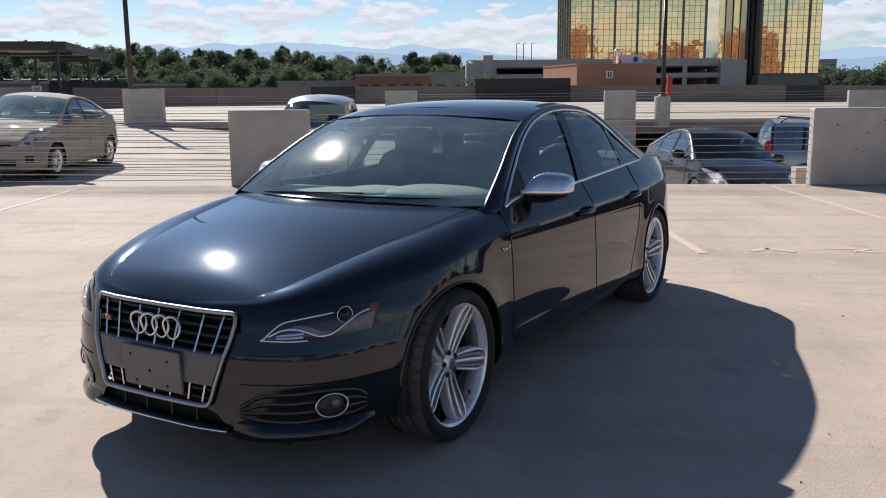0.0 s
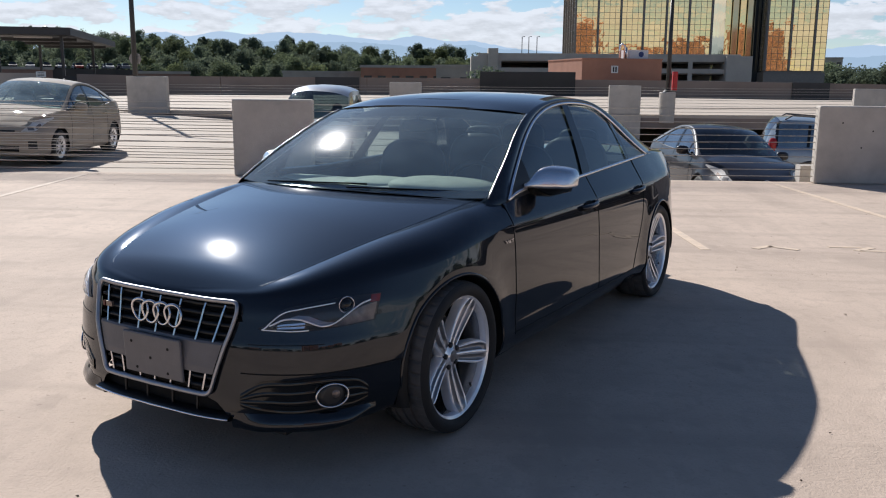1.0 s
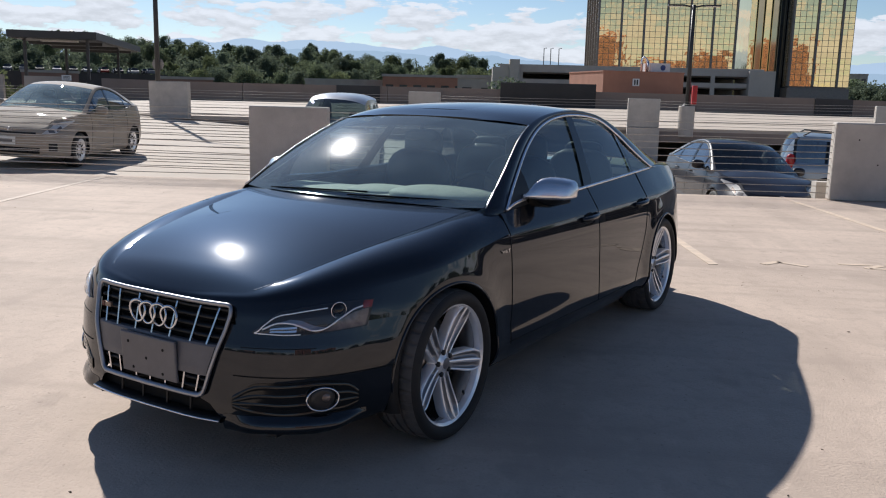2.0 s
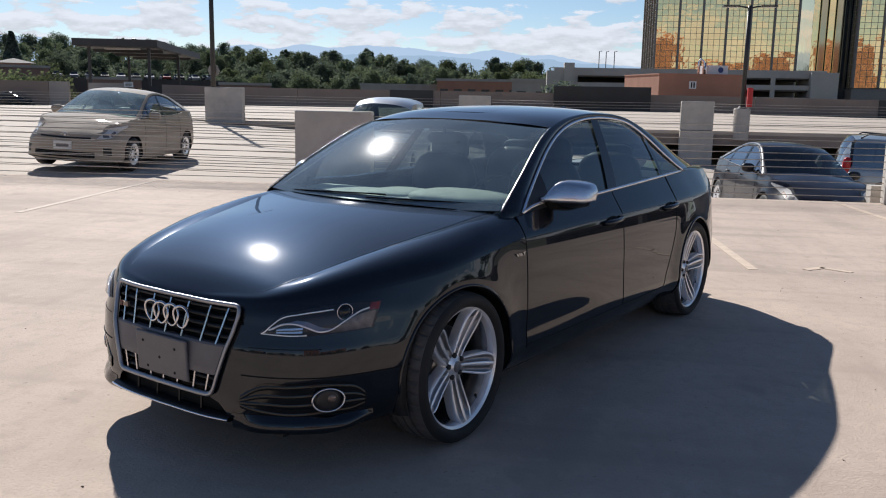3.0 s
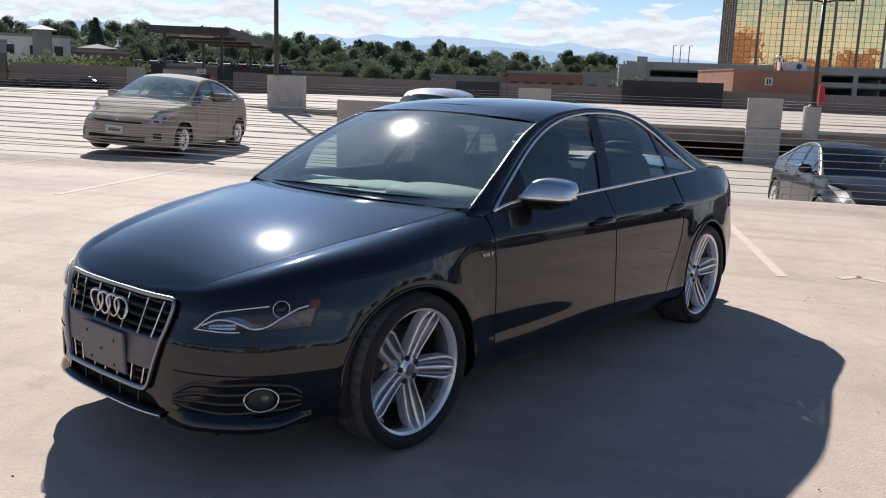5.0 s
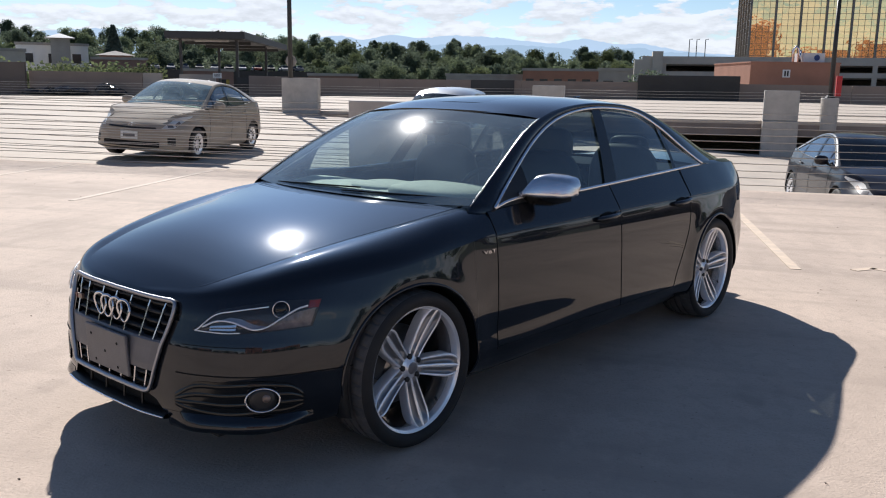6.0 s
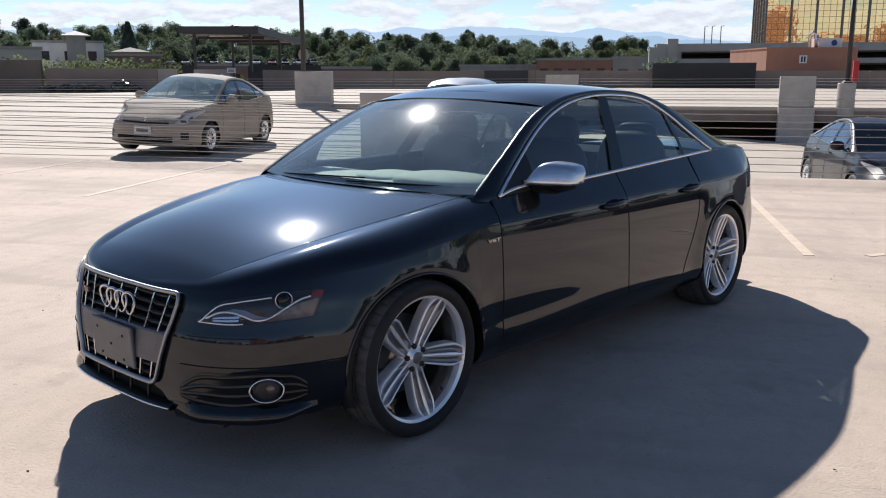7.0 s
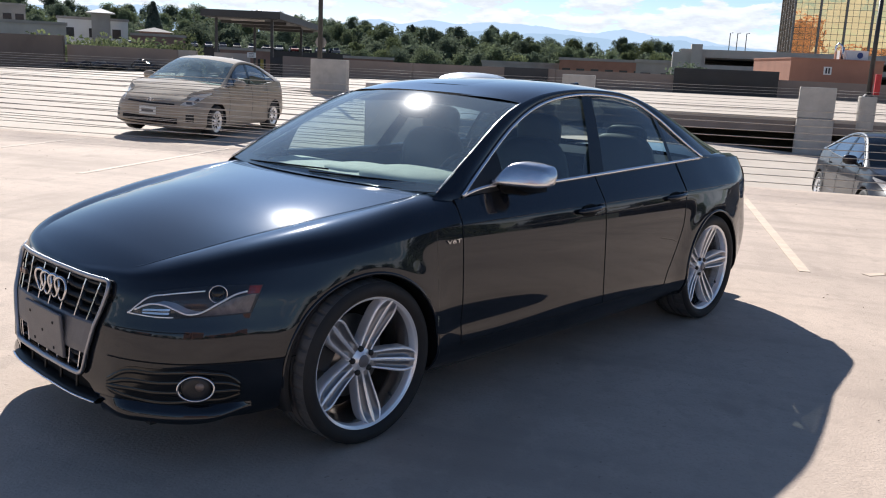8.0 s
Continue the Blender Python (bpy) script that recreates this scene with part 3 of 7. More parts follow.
def over(s, n=14):
    """From the top of the side skin over to the hood line."""
    q, q0 = shell(s, f_top(s)), shell(s, f_top(s) - 0.02)
    back = smooth01((s - 0.95) / 0.5)
    q1 = shell(s, f_top(s) + 0.045)
    x, y = HOODLINE(s)
    e = np.array([x, y, hood_z(x, y)])
    flat = np.array([q[0] - e[0], q[1] - e[1]])
    L = float(np.hypot(*flat))
    flat /= L
    slope = (hood_z(x + flat[0] * 0.02, y + flat[1] * 0.02) - e[2]) / 0.02
    slope += 0.34 * smooth01((s - 0.46) / 0.32) * (1 - smooth01((s - 1.65) / 0.3))
    tq = (q - q0) / np.linalg.norm(q - q0) * (1 - back) + (q1 - q) / np.linalg.norm(q1 - q) * back
    te = np.array([flat[0], flat[1], slope])
    a, b = q + tq * (e[2] - q[2]) * (0.75 - 0.25 * back), e + te * L * (0.55 + 0.05 * back)
    return [(1 - w) ** 3 * q + 3 * w * (1 - w) ** 2 * a + 3 * w * w * (1 - w) * b + w**3 * e for w in (i / n for i in range(n + 1))]


g = Geo()
g.grid([over(s) for s in lin(0.0, sF, 70)], flip=True)
g.grid(tall(lin(0.0, s_of_y(arch_y(0.60, -WB, -1)), 44), lambda s: 0.60 if s > s_of_x(0.4) else 0.66, f_top, 8), flip=True)
ss = [s_of_y(-WB + ARCH * math.cos(h)) for h in (math.pi * (1 - k / 40) for k in range(41)) if abs(math.cos(h)) < 0.9999]
zarch = lambda s: max(WZ, WZ + math.sqrt(max(ARCH**2 - (plan(s)[1] + WB) ** 2, 0)))
front_cols = [s for s in ss if s >= s_of_y(arch_y(0.60, -WB, -1))]
front_cols = [s_of_y(arch_y(0.60, -WB, -1))] + front_cols + [s_of_y(-WB + ARCH)]
g.grid(tall(front_cols, zarch, f_top, 14), flip=True)
g.grid(tall(lin(s_of_y(-WB + ARCH) + 0.0005, sF, 8), lambda s: 0.2, f_top, 22), flip=True)
rows = []
for s in lin(sF + 0.001, s_of_y(-0.78), 8):
    a, b = shell(s, s_top(s)), np.array([0.70, plan(s)[1] + 0.03, 0.950])
    rows.append([a + (b - a) * t + np.array([0, 0, 0.012 * math.sin(math.pi * t)]) for t in lin(0, 1, 6)])
g.grid(rows, flip=True)
part("fender", g, M_PAINT, car, smooth=True, mirror=True)
# hood
g = Geo()
rows = []
for v in lin(0, 1, 40):
    ex, ey = HOODLINE(0.51 + (1.95 - 0.51) * v)
    cy = -2.195 + (2.195 - 1.04) * v
    row, k = [], smooth01(v / 0.2)
    for u in lin(-1, 1, 40):
        fx, fy = HOODLINE(0.51 * abs(u))
        x = math.copysign(fx, u) * (1 - k) + u * ex * k if k < 1 else u * ex
        x += (u * ex - math.copysign(HOODLINE(0.51)[0] * abs(u), u)) * (1 - k)
        y = (fy + (ey - HOODLINE(0.51)[1]) * u * u + (cy + 2.195) * (1 - u * u)) * (1 - k) + (cy + (ey - cy) * u * u) * k
        row.append((x, y, hood_z(x, y) + 0.001 * smooth01(v / 0.1)))
    rows.append(row)
g.grid(rows)
part("hood", g, M_PAINT, car, smooth=True)
# rolled edge of the hood, along the crease above the fender
rows2 = []
for s in lin(0.50, 1.95, 70):
    x, y = HOODLINE(s)
    a, b = HOODLINE(s - 0.02), HOODLINE(min(s + 0.02, 1.95))
    t = (b - a) / np.hypot(*(b - a))
    rows2.append([(x + t[1] * (0.009 * math.sin(h) - 0.006), y - t[0] * (0.009 * math.sin(h) - 0.006), hood_z(x, y) + 0.0025 - 0.009 * (1 - math.cos(h))) for h in lin(-0.35, 1.25, 8)])
part("hood_crease", Geo().grid(rows2), M_PAINT, car, "rounded crease along the hood edge", smooth=True, mirror=True)
part("hood_edge", Geo().grid([[(x, y + d, hood_z(x, y + d) - 0.0035) for x, y, z in rows[0]] for d in (0.035, 0.0, -0.02)], flip=True), M_PAINT, car, smooth=True)
# doors, sills, quarter panels, rear bumper
def door(name, y0, y1, zb=0.315):
    g2 = Geo()
    zz = lin(zb, 0.80, 22)
    g2.grid(patch(zz, lambda z: s_of_y(y0(z) + 0.003), lambda z: s_of_y(y1(z) - 0.003), 24))
    g2.grid(tall([s_of_y(y0(0.8) + 0.003 + (y1(0.8) - y0(0.8) - 0.006) * k / 24) for k in range(25)], lambda s: 0.80, s_top, 8), flip=True)
    return part(name, g2, M_PAINT, car, smooth=True)


fd, md = (lambda z: -0.893), (lambda z: 0.17)
doors = [door("front_door", fd, md), door("rear_door", md, rear_door)]
for d in doors:
    # the same door on the other side
    c = new(d.name, d.data.copy())
    c.parent = car
    c.data.transform(Matrix.Diagonal((-1, 1, 1, 1)))
    c.data.flip_normals()
g = Geo()
g.grid(patch(lin(0.15, 0.312, 10), lambda z: s_of_y(arch_y(max(z, 0.17), -WB, 1)), lambda z: s_of_y(arch_y(max(z, 0.17), WB, -1)), 40))
part("sill", g, M_PAINT, car, smooth=True, mirror=True)
g = Geo()
g.grid(patch(lin(0.312, AT, 20), lambda z: s_of_y(rear_door(z)), lambda z: s_of_y(arch_y(z, WB, -1)), 12))
g.grid(patch(lin(AT, 0.80, 8), lambda z: s_of_y(rear_door(z)), lambda z: s_of_y(2.2), 40))
g.grid(tall(lin(s_of_y(1.03), s_of_y(2.2), 40), lambda s: 0.80, s_top, 8), flip=True)
g.grid(patch(lin(0.40, AT, 14), lambda z: s_of_y(arch_y(z, WB, 1)), lambda z: s_of_y(2.2), 24))
part("quarter_panel", g, M_PAINT, car, smooth=True, mirror=True)
g = Geo()
g.grid(patch(lin(0.16, 0.40, 10), lambda z: s_of_y(arch_y(z, WB, 1)), lambda z: S_END, 44))
g.grid(tall(lin(s_of_y(2.2), S_END, 24), lambda s: 0.40, s_top, 14), flip=True)
part("rear_bumper", g, M_PAINT, car, smooth=True, mirror=True)
# underside and wheel wells
g = Geo().slab(-0.78, 0.78, -1.0, 1.0, 0.16, 0.20).slab(-0.55, 0.55, -2.15, 2.3, 0.17, 0.22)
part("underbody", g, M_PLAST, car)
part("engine", Geo().slab(-0.40, 0.40, -2.08, -1.05, 0.20, 0.62), M_PLAST, car, "dark engine block behind the grille")
for yc in (-WB, WB):
    g = Geo()
    hs = lin(-0.35, math.pi + 0.35, 40)
    rows = [[shell(s_of_y(yc + ARCH * math.cos(h)), max(WZ + ARCH * math.sin(h), 0.17)) for h in hs]]
    for x in (0.84, 0.80, 0.50, 0.42):
        r = ARCH + (0.0 if x > 0.82 else 0.015 if x > 0.45 else -0.3)
        rows.append([(x, yc + r * math.cos(h), WZ + r * math.sin(h)) for h in hs])
    g.grid(rows)
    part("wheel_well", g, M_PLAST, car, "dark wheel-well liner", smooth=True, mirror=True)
    lip = [shell(s_of_y(yc + (ARCH + 0.001) * math.cos(h)), WZ + (ARCH + 0.001) * math.sin(h)) for h in lin(-0.3, math.pi + 0.3, 48)]
    part("arch_lip", Geo().tube(lip, 0.0075, 6), M_PAINT, car, smooth=True, mirror=True)

# ---- greenhouse ----
RAIL = curve1((0, 0.768, -0.96, 0.938), (1, 0.722, -0.70, 1.092), (2, 0.648, -0.38, 1.256), (3, 0.603, -0.10, 1.343), (4, 0.580, 0.20, 1.380), (5, 0.574, 0.50, 1.384), (6, 0.582, 0.80, 1.358), (7, 0.602, 1.08, 1.285), (8, 0.628, 1.34, 1.190), (9, 0.655, 1.60, 1.085), (10, 0.675, 1.86, 1.000))
DLO = curve1((0, 0.816, -0.845, 0.933), (1, 0.755, -0.66, 1.040), (2, 0.672, -0.36, 1.205), (3, 0.618, -0.09, 1.303), (4, 0.588, 0.20, 1.350), (5, 0.585, 0.50, 1.357), (6, 0.598, 0.80, 1.325), (7, 0.638, 1.03, 1.232), (8, 0.690, 1.178, 1.135), (9, 0.745, 1.292, 1.052), (10, 0.780, 1.362, 1.006))
g = Geo()
rows = []
foot = [p + np.array([-0.004, -0.035, -0.035]) for p in (DLO(0), RAIL(0))]
rows.append([foot[0] + (foot[1] - foot[0]) * t for t in lin(0, 1, 5)])
for w in lin(0, 10, 80):
    a, b = DLO(w), RAIL(w)
    bulge = np.array([0.010, 0, 0.006])
    rows.append([a + (b - a) * t + bulge * 4 * t * (1 - t) for t in lin(0, 1, 5)])
g.grid(rows, flip=True)
# base of the rear pillar, down to the waist
rows = []
for t in lin(0, 1, 12):
    y = 1.337 + 0.663 * t
    s = s_of_y(y)
    low = shell(s, s_top(s))
    mid = RAIL(10) if t > 0.7 else DLO(10) * (1 - t / 0.7) + RAIL(10) * (t / 0.7)
    rows.append([low, (low + mid) / 2 + np.array([0.006, 0, 0.012]), mid])
g.grid(rows)
part("side_frame", g, M_PAINT, car, "black roof rail with door and roof pillars", smooth=True, mirror=True)
# roof
roof_c = curve1((-0.38, 1.331), (-0.33, 1.337), (-0.1, 1.384), (0.2, 1.412), (0.5, 1.416), (0.8, 1.398), (1.1, 1.352), (1.3, 1.30))
W0, W1 = 2.55, 7.0
g = Geo()
rows = []
for w in lin(W0, W1, 44):
    r = RAIL(w)
    f = (w - W0) / (W1 - W0)
    bow = -0.105 * (1 - smooth01(f / 0.5)) + 0.13 * smooth01((f - 0.5) / 0.5)
    row = []
    for u in lin(-1, 1, 40):
        y = r[1] + bow * (1 - u * u)
        zc = max(roof_c(y), r[2] + 0.01)
        row.append((u * r[0], y, r[2] + (zc - r[2]) * (1 - abs(u) ** 2.7)))
    rows.append(row)
g.grid(rows)
part("roof", g, M_PAINT, car, smooth=True)
part("sunroof", Geo().grid([[(x, y, roof_c(y) + 0.002 - 0.10 * x * x) for x in lin(-0.40, 0.40, 14)] for y in lin(-0.12, 0.42, 12)]), M_PAINT, car, "dark glass sunroof panel", smooth=True)
part("antenna", Geo().tube([(0, 1.02, 1.36), (0, 1.05, 1.39), (0, 1.12, 1.405), (0, 1.15, 1.36)], [0.022, 0.016, 0.009, 0.02], 8), M_PAINT, car, "small black roof fin", smooth=True)


# windscreen and rear window
def screen(wa, wb, base_bow, top_bow, lift, n=24, inset=0.012, belly=(0.016, 0.0)):
    rows = []
    for v in lin(0, 1, n):
        r = RAIL(wa + (wb - wa) * v)
        bow = base_bow + (top_bow - base_bow) * v
        row = []
        for u in lin(-1, 1, 28):
            c = 1 - u * u
            z = r[2] + c * (lift[0] * (1 - v) + lift[1] * v + belly[0] * math.sin(math.pi * v) + belly[1] * math.sin(2 * math.pi * v))
            row.append((u * (r[0] - inset), r[1] + bow * c, z))
        rows.append(row)
    return rows


part("windscreen", Geo().grid(screen(0.06, W0, -0.120, -0.105, (-0.0194, 0.0295), 48, belly=(0.0189, 0.0087))), M_SCREEN, car, "clear curved windscreen catching the sun", smooth=True)
rt = RAIL(W0)
header = [[(u * (rt[0] - d), rt[1] - 0.105 * (1 - u * u) + y, rt[2] + z * (1 - abs(u) ** e) - 0.001) for u in lin(-1, 1, 40)] for d, y, z, e in ((0.012, -0.012, 0.025, 2.0), (0.006, 0.0, 0.0305, 2.3), (0.0, 0.012, 0.036, 2.7))]
part("roof_header", Geo().grid(header), M_DULL, car, "black edge of the roof over the windscreen", smooth=True)
frit = [[(x, y + 0.004, z - 0.004) for x, y, z in row] for row in screen(0.06, W0, -0.120, -0.105, (-0.0194, 0.0295), 36, belly=(0.0189, 0.0087))[:4]]
part("screen_border", Geo().grid(frit), M_GLOSS, car, "black printed border of the windscreen", smooth=True)
part("rear_window", Geo().grid(screen(10.0, W1, 0.10, 0.13, (0.03, 0.055))), M_REARGLASS, car, "dark tinted rear window", smooth=True)
part("cowl", Geo().grid([[(x, -1.10 + 0.20 * (x / 0.76) ** 2 + k * 0.045, 0.953 - 0.02 * (x / 0.76) ** 2 - 0.010 * k) for x in lin(-0.70, 0.70, 30)] for k in range(4)]), M_DULL, car, "black cowl under the windscreen", smooth=True)
for x0, x1 in ((-0.55, 0.12), (0.02, 0.62)):
    pts = [(x0 + (x1 - x0) * t, -1.04 + 0.13 * (x0 + (x1 - x0) * t) ** 2 * 1.6 + 0.03 * t, 0.966 - 0.03 * (x0 + (x1 - x0) * t) ** 2 + 0.02 * t) for t in lin(0, 1, 10)]
    part("wiper", Geo().tube([(x, y, z - 0.006) for x, y, z in pts], 0.0045, 6, squash=0.7), M_DULL, car, "black wiper arm", smooth=True)
# tail deck
g = Geo()
rows = []
for v in lin(0, 1, 12):
    y = 1.80 + 0.482 * v
    w0 = 0.67 - 0.13 * v**3
    rows.append([(u * w0, y + 0.05 * (1 - u * u) * v, 0.955 + 0.022 * (1 - u * u) + 0.012 * v - (0.02 * abs(u) ** 4)) for u in lin(-1, 1, 24)])
rows.append([(p[0], p[1] + 0.012, 0.93) for p in rows[-1]])
g.grid(rows)
part("boot_lid", g, M_PAINT, car, smooth=True)


def side_x(y, z, out=0.0):
    """The plane of the side windows."""
    s = s_of_y(y)
    zb = s_top(s)
    b = shell(s, zb)[0]
    lo, hi = 0.0, 10.0
    for _ in range(30):
        m = (lo + hi) / 2
        lo, hi = (m, hi) if DLO(m)[1] < y else (lo, m)
    t = DLO(lo)
    f = (z - zb) / max(t[2] - zb, 0.01)
    return b + (t[0] - b) * f + 0.010 * 4 * max(f, 0) * max(1 - f, 0) + out


def dlo_z(y):
    lo, hi = 0.0, 10.0
    for _ in range(30):
        m = (lo + hi) / 2
        lo, hi = (m, hi) if DLO(m)[1] < y else (lo, m)
    return DLO(lo)[2]


def pane(y0, y1, n=14):
    rows = []
    for y in lin(y0, y1, n):
        zb, zt = s_top(s_of_y(y)) - 0.01, dlo_z(y) - 0.003
        rows.append([(side_x(y, zb + (zt - zb) * i / 8, -0.008), y, zb + (zt - zb) * i / 8) for i in range(9)])
    return rows


for name, a, b in (("front_side_window", -0.83, 0.20), ("rear_side_window", 0.20, 0.985), ("quarter_window", 0.985, 1.357)):
    part(name, Geo().grid(pane(a, b, 20), flip=True), M_REARGLASS if name == "quarter_window" else M_GLASS, car, "tinted side window glass", smooth=True, mirror=True)


def strip(pts_a, pts_b, n, mat, name, label=""):
    """An upright pillar between two lines given as (y, z) ends, on the side windows."""
    rows = []
    for t in lin(0, 1, n):
        row = []
        for (ya, za), (yb, zb) in ((pts_a[0], pts_a[1]), (pts_b[0], pts_b[1])):
            y, z = ya + (yb - ya) * t, za + (zb - za) * t
            row.append((side_x(y, z, 0.002), y, z))
        rows.append(row)
    part(name, Geo().grid(rows, flip=True), mat, car, label, smooth=True, mirror=True)


strip(((0.125, 0.955), (0.315, 1.352)), ((0.25, 0.96), (0.405, 1.358)), 10, M_GLOSS, "centre_pillar", "gloss black centre pillar")
strip(((0.955, 0.98), (0.985, 1.255)), ((0.995, 0.98), (1.02, 1.24)), 8, M_GLOSS, "rear_pillar_bar", "gloss black bar between rear windows")
strip(((-0.84, 0.93), (-0.62, 1.06)), ((-0.55, 0.94), (-0.53, 1.105)), 6, M_PLAST, "mirror_corner", "black corner panel behind the mirror")
# bright trim round the side windows
loop = [DLO(w) + np.array([0.007, 0, 0]) for w in lin(0, 10, 70)]
part("window_trim", Geo().tube(loop, 0.0085, 6), M_SATIN, car, "satin bright strip over the side windows", smooth=True, mirror=True)
belt = [shell(s_of_y(y), s_top(s_of_y(y))) + np.array([0.004, 0, 0.004]) for y in lin(-0.845, 1.367, 50)]
part("belt_trim", Geo().tube(belt, 0.009, 6), M_SATIN, car, "satin bright strip under the side windows", smooth=True, mirror=True)
# bright tube added to draw the highlight along the pillar edge
apil = [RAIL(w) + np.array([0.0, -0.006, 0.002]) for w in lin(0.05, W0, 30)]
part("screen_trim", Geo().tube(apil, 0.0022, 6), M_SATIN, car, "thin satin tube drawing the highlight on the pillar edge", smooth=True, mirror=True)

# shut lines
def seam(pts, name="shut_line", r=0.0022):
    part(name, Geo().tube(pts, r, 5), M_GAP, car, smooth=True, mirror=True)


seam([shell(sF, z, 0.0005) for z in lin(0.30, f_top(sF), 22)] + [p + np.array([0.0005, 0, 0.0005]) for p in over(sF)[1:9]])
seam([shell(sM, z, 0.0005) for z in lin(0.31, 0.955, 24)])
seam([shell(s_of_y(rear_door(z)), z, 0.0005) for z in lin(0.31, 0.98, 24)])
seam([shell(s_of_y(y), 0.313, 0.0005) for y in lin(-0.89, 0.80, 30)])
seam([(HOODLINE(s)[0], HOODLINE(s)[1], hood_z(*HOODLINE(s)) - 0.006) for s in lin(0.70, 1.95, 50)], r=0.003)
seam([shell(s, 0.413, 0.0005) for s in lin(s_of_x(0.41), s_of_y(-1.72), 24)], r=0.0026)
seam([shell(s, 0.522, 0.0002) for s in lin(0.44, 0.74, 24)], r=0.0016)
part("tornado_line", Geo().tube([shell(s_of_y(y), 0.818 + 0.012 * smooth01((y + 1.2) / 1.2), 0.0008) for y in lin(-1.0, 1.9, 60)], 0.0028, 6), M_PAINT, car, "raised crease along the doors", smooth=True, mirror=True)

# ---- grille ----
def nose(x, z, out=0.0):
    p = shell(s_of_x(abs(x)), z, out)
    return np.array([x, p[1], z])


gp = []
for z in lin(0.338, 0.648, 20):
    gp.append((grille_half(z), z))
right = [(x, z) for x, z in gp]
top = [(0.3765, 0.655), (0.3725, 0.662), (0.366, 0.667)] + [(0.355 - 0.71 * t, 0.669) for t in lin(0, 1, 16)] + [(-0.366, 0.667), (-0.3725, 0.662), (-0.3765, 0.655)]
low = [(-0.284, 0.327), (-0.274, 0.321)] + [(-0.262 + 0.524 * t, 0.318) for t in lin(0, 1, 12)] + [(0.274, 0.321), (0.284, 0.327)]
outline = right + top + [(-x, z) for x, z in right[::-1]] + low
part("grille_frame", Geo().tube([nose(x, z, 0.012) for x, z in outline], 0.0105, 10, closed=True, squash=0.75), M_FRAME, car, "brushed aluminium grille surround", smooth=True)
part("grille_backing", Geo().grid([[nose(u * (grille_half(z) + 0.02), z, -0.045) for u in lin(-1, 1, 20)] for z in lin(0.285, 0.685, 18)]), M_GAP, car, smooth=True)
for k in range(10):
    z = 0.342 + k * 0.0340
    w = grille_half(z) - 0.006
    rows = [[nose(u * w, z + dz, o) for u in lin(-1, 1, 20)] for dz, o in ((-0.010, -0.032), (-0.006, -0.006), (0.003, -0.004), (0.006, -0.032))]
    part("grille_slat", Geo().grid(rows), M_PLAST, car, smooth=True)
for x in (-0.325, -0.235, -0.11, 0.0, 0.11, 0.235, 0.325):
    pts = [nose(x * (0.74 + 0.26 * (z - 0.30) / 0.37), z, 0.004) for z in lin(0.322, 0.655, 14)]
    rows = [[p + np.array([dx, dy, 0]) for p in pts] for dx, dy in ((-0.0045, 0.016), (-0.004, 0.0), (0.004, 0.0), (0.0045, 0.016))]
    part("grille_bar", Geo().grid(rows, flip=True), M_CHROME, car, "upright chrome grille bar", smooth=False)
for k in range(4):
    x = -0.0915 + k * 0.061
    c = nose(x, 0.592, 0.013 + 0.002 * (k % 2))
    ring = [c + np.array([0.0435 * math.cos(h), 0.004 * math.sin(2 * h), 0.0435 * math.sin(h)]) for h in lin(0, 2 * math.pi, 40)[:-1]]
    part("emblem_ring", Geo().tube(ring, 0.0060, 8, closed=True), M_CHROME, car, "chrome ring of the nose emblem", smooth=True)
# small model badge as plain bars
b0 = nose(-0.30, 0.585, 0.008)
part("grille_badge", Geo().box(b0 + np.array([-0.020, 0, 0]), (0.014, 0.010, 0.020)), M_REDLENS, car, "small red badge bar")
part("grille_badge", Geo().box(b0 + np.array([0.010, 0, 0]), (0.034, 0.010, 0.020)), M_BROWNISH, car, "small bright badge bar")
# number-plate bracket
rows = [[nose(u * (grille_half(z) - 0.016), z, o) for u in lin(-1, 1, 20)] for z, o in ((0.396, -0.01), (0.396, 0.006), (0.42, 0.008), (0.512, 0.008), (0.519, 0.003), (0.519, -0.02))]
part("plate_bracket", Geo().grid(rows), M_BRACKET, car, "plain grey plastic bracket across the grille", smooth=False)
yf = nose(0, 0.40)[1]
me = Geo().box((0, 0, 0), (0.315, 0.014, 0.168)).mesh("plate_holder", M_BRACKET, False)
holder = part("plate_holder", me, M_BRACKET, car, "empty grey plate holder with screw holes")
holder.matrix_local = pose(0.004, yf - 0.010, 0.428, 3)
edges(holder, 0.006, 2)
for x, z in ((-0.11, 0.045), (0.09, 0.04), (-0.01, -0.01), (-0.09, -0.06), (0.08, -0.06)):
    part("screw_hole", Geo().lathe([(0.0, -0.0095), (0.006, -0.0095), (0.006, -0.004)], 10, "y", (x, 0.001, z)), M_GAP, holder)
# lower intake and bright lip
rows = [[nose(x, z, o) for x in lin(-0.37, 0.37, 24)] for z, o in ((0.205, -0.10), (0.222, -0.03), (0.26, -0.035), (0.302, -0.03))]
part("lower_intake", Geo().grid(rows), M_GAP, car, "dark lower intake under the grille", smooth=True)
for x in (-0.2, -0.07, 0.07, 0.2):
    part("intake_web", Geo().tube([nose(x, 0.232, -0.012), nose(x, 0.296, -0.02)], 0.006, 5), M_PLAST, car)
rows = [[nose(x, z, o) for x in lin(-0.365, 0.365, 30)] for z, o in ((0.242, -0.03), (0.240, 0.012), (0.232, 0.023), (0.222, 0.020), (0.214, -0.05))]
part("lower_lip", Geo().grid(rows, flip=True), M_PLAST, car, "black lower lip of the front bumper", smooth=True)
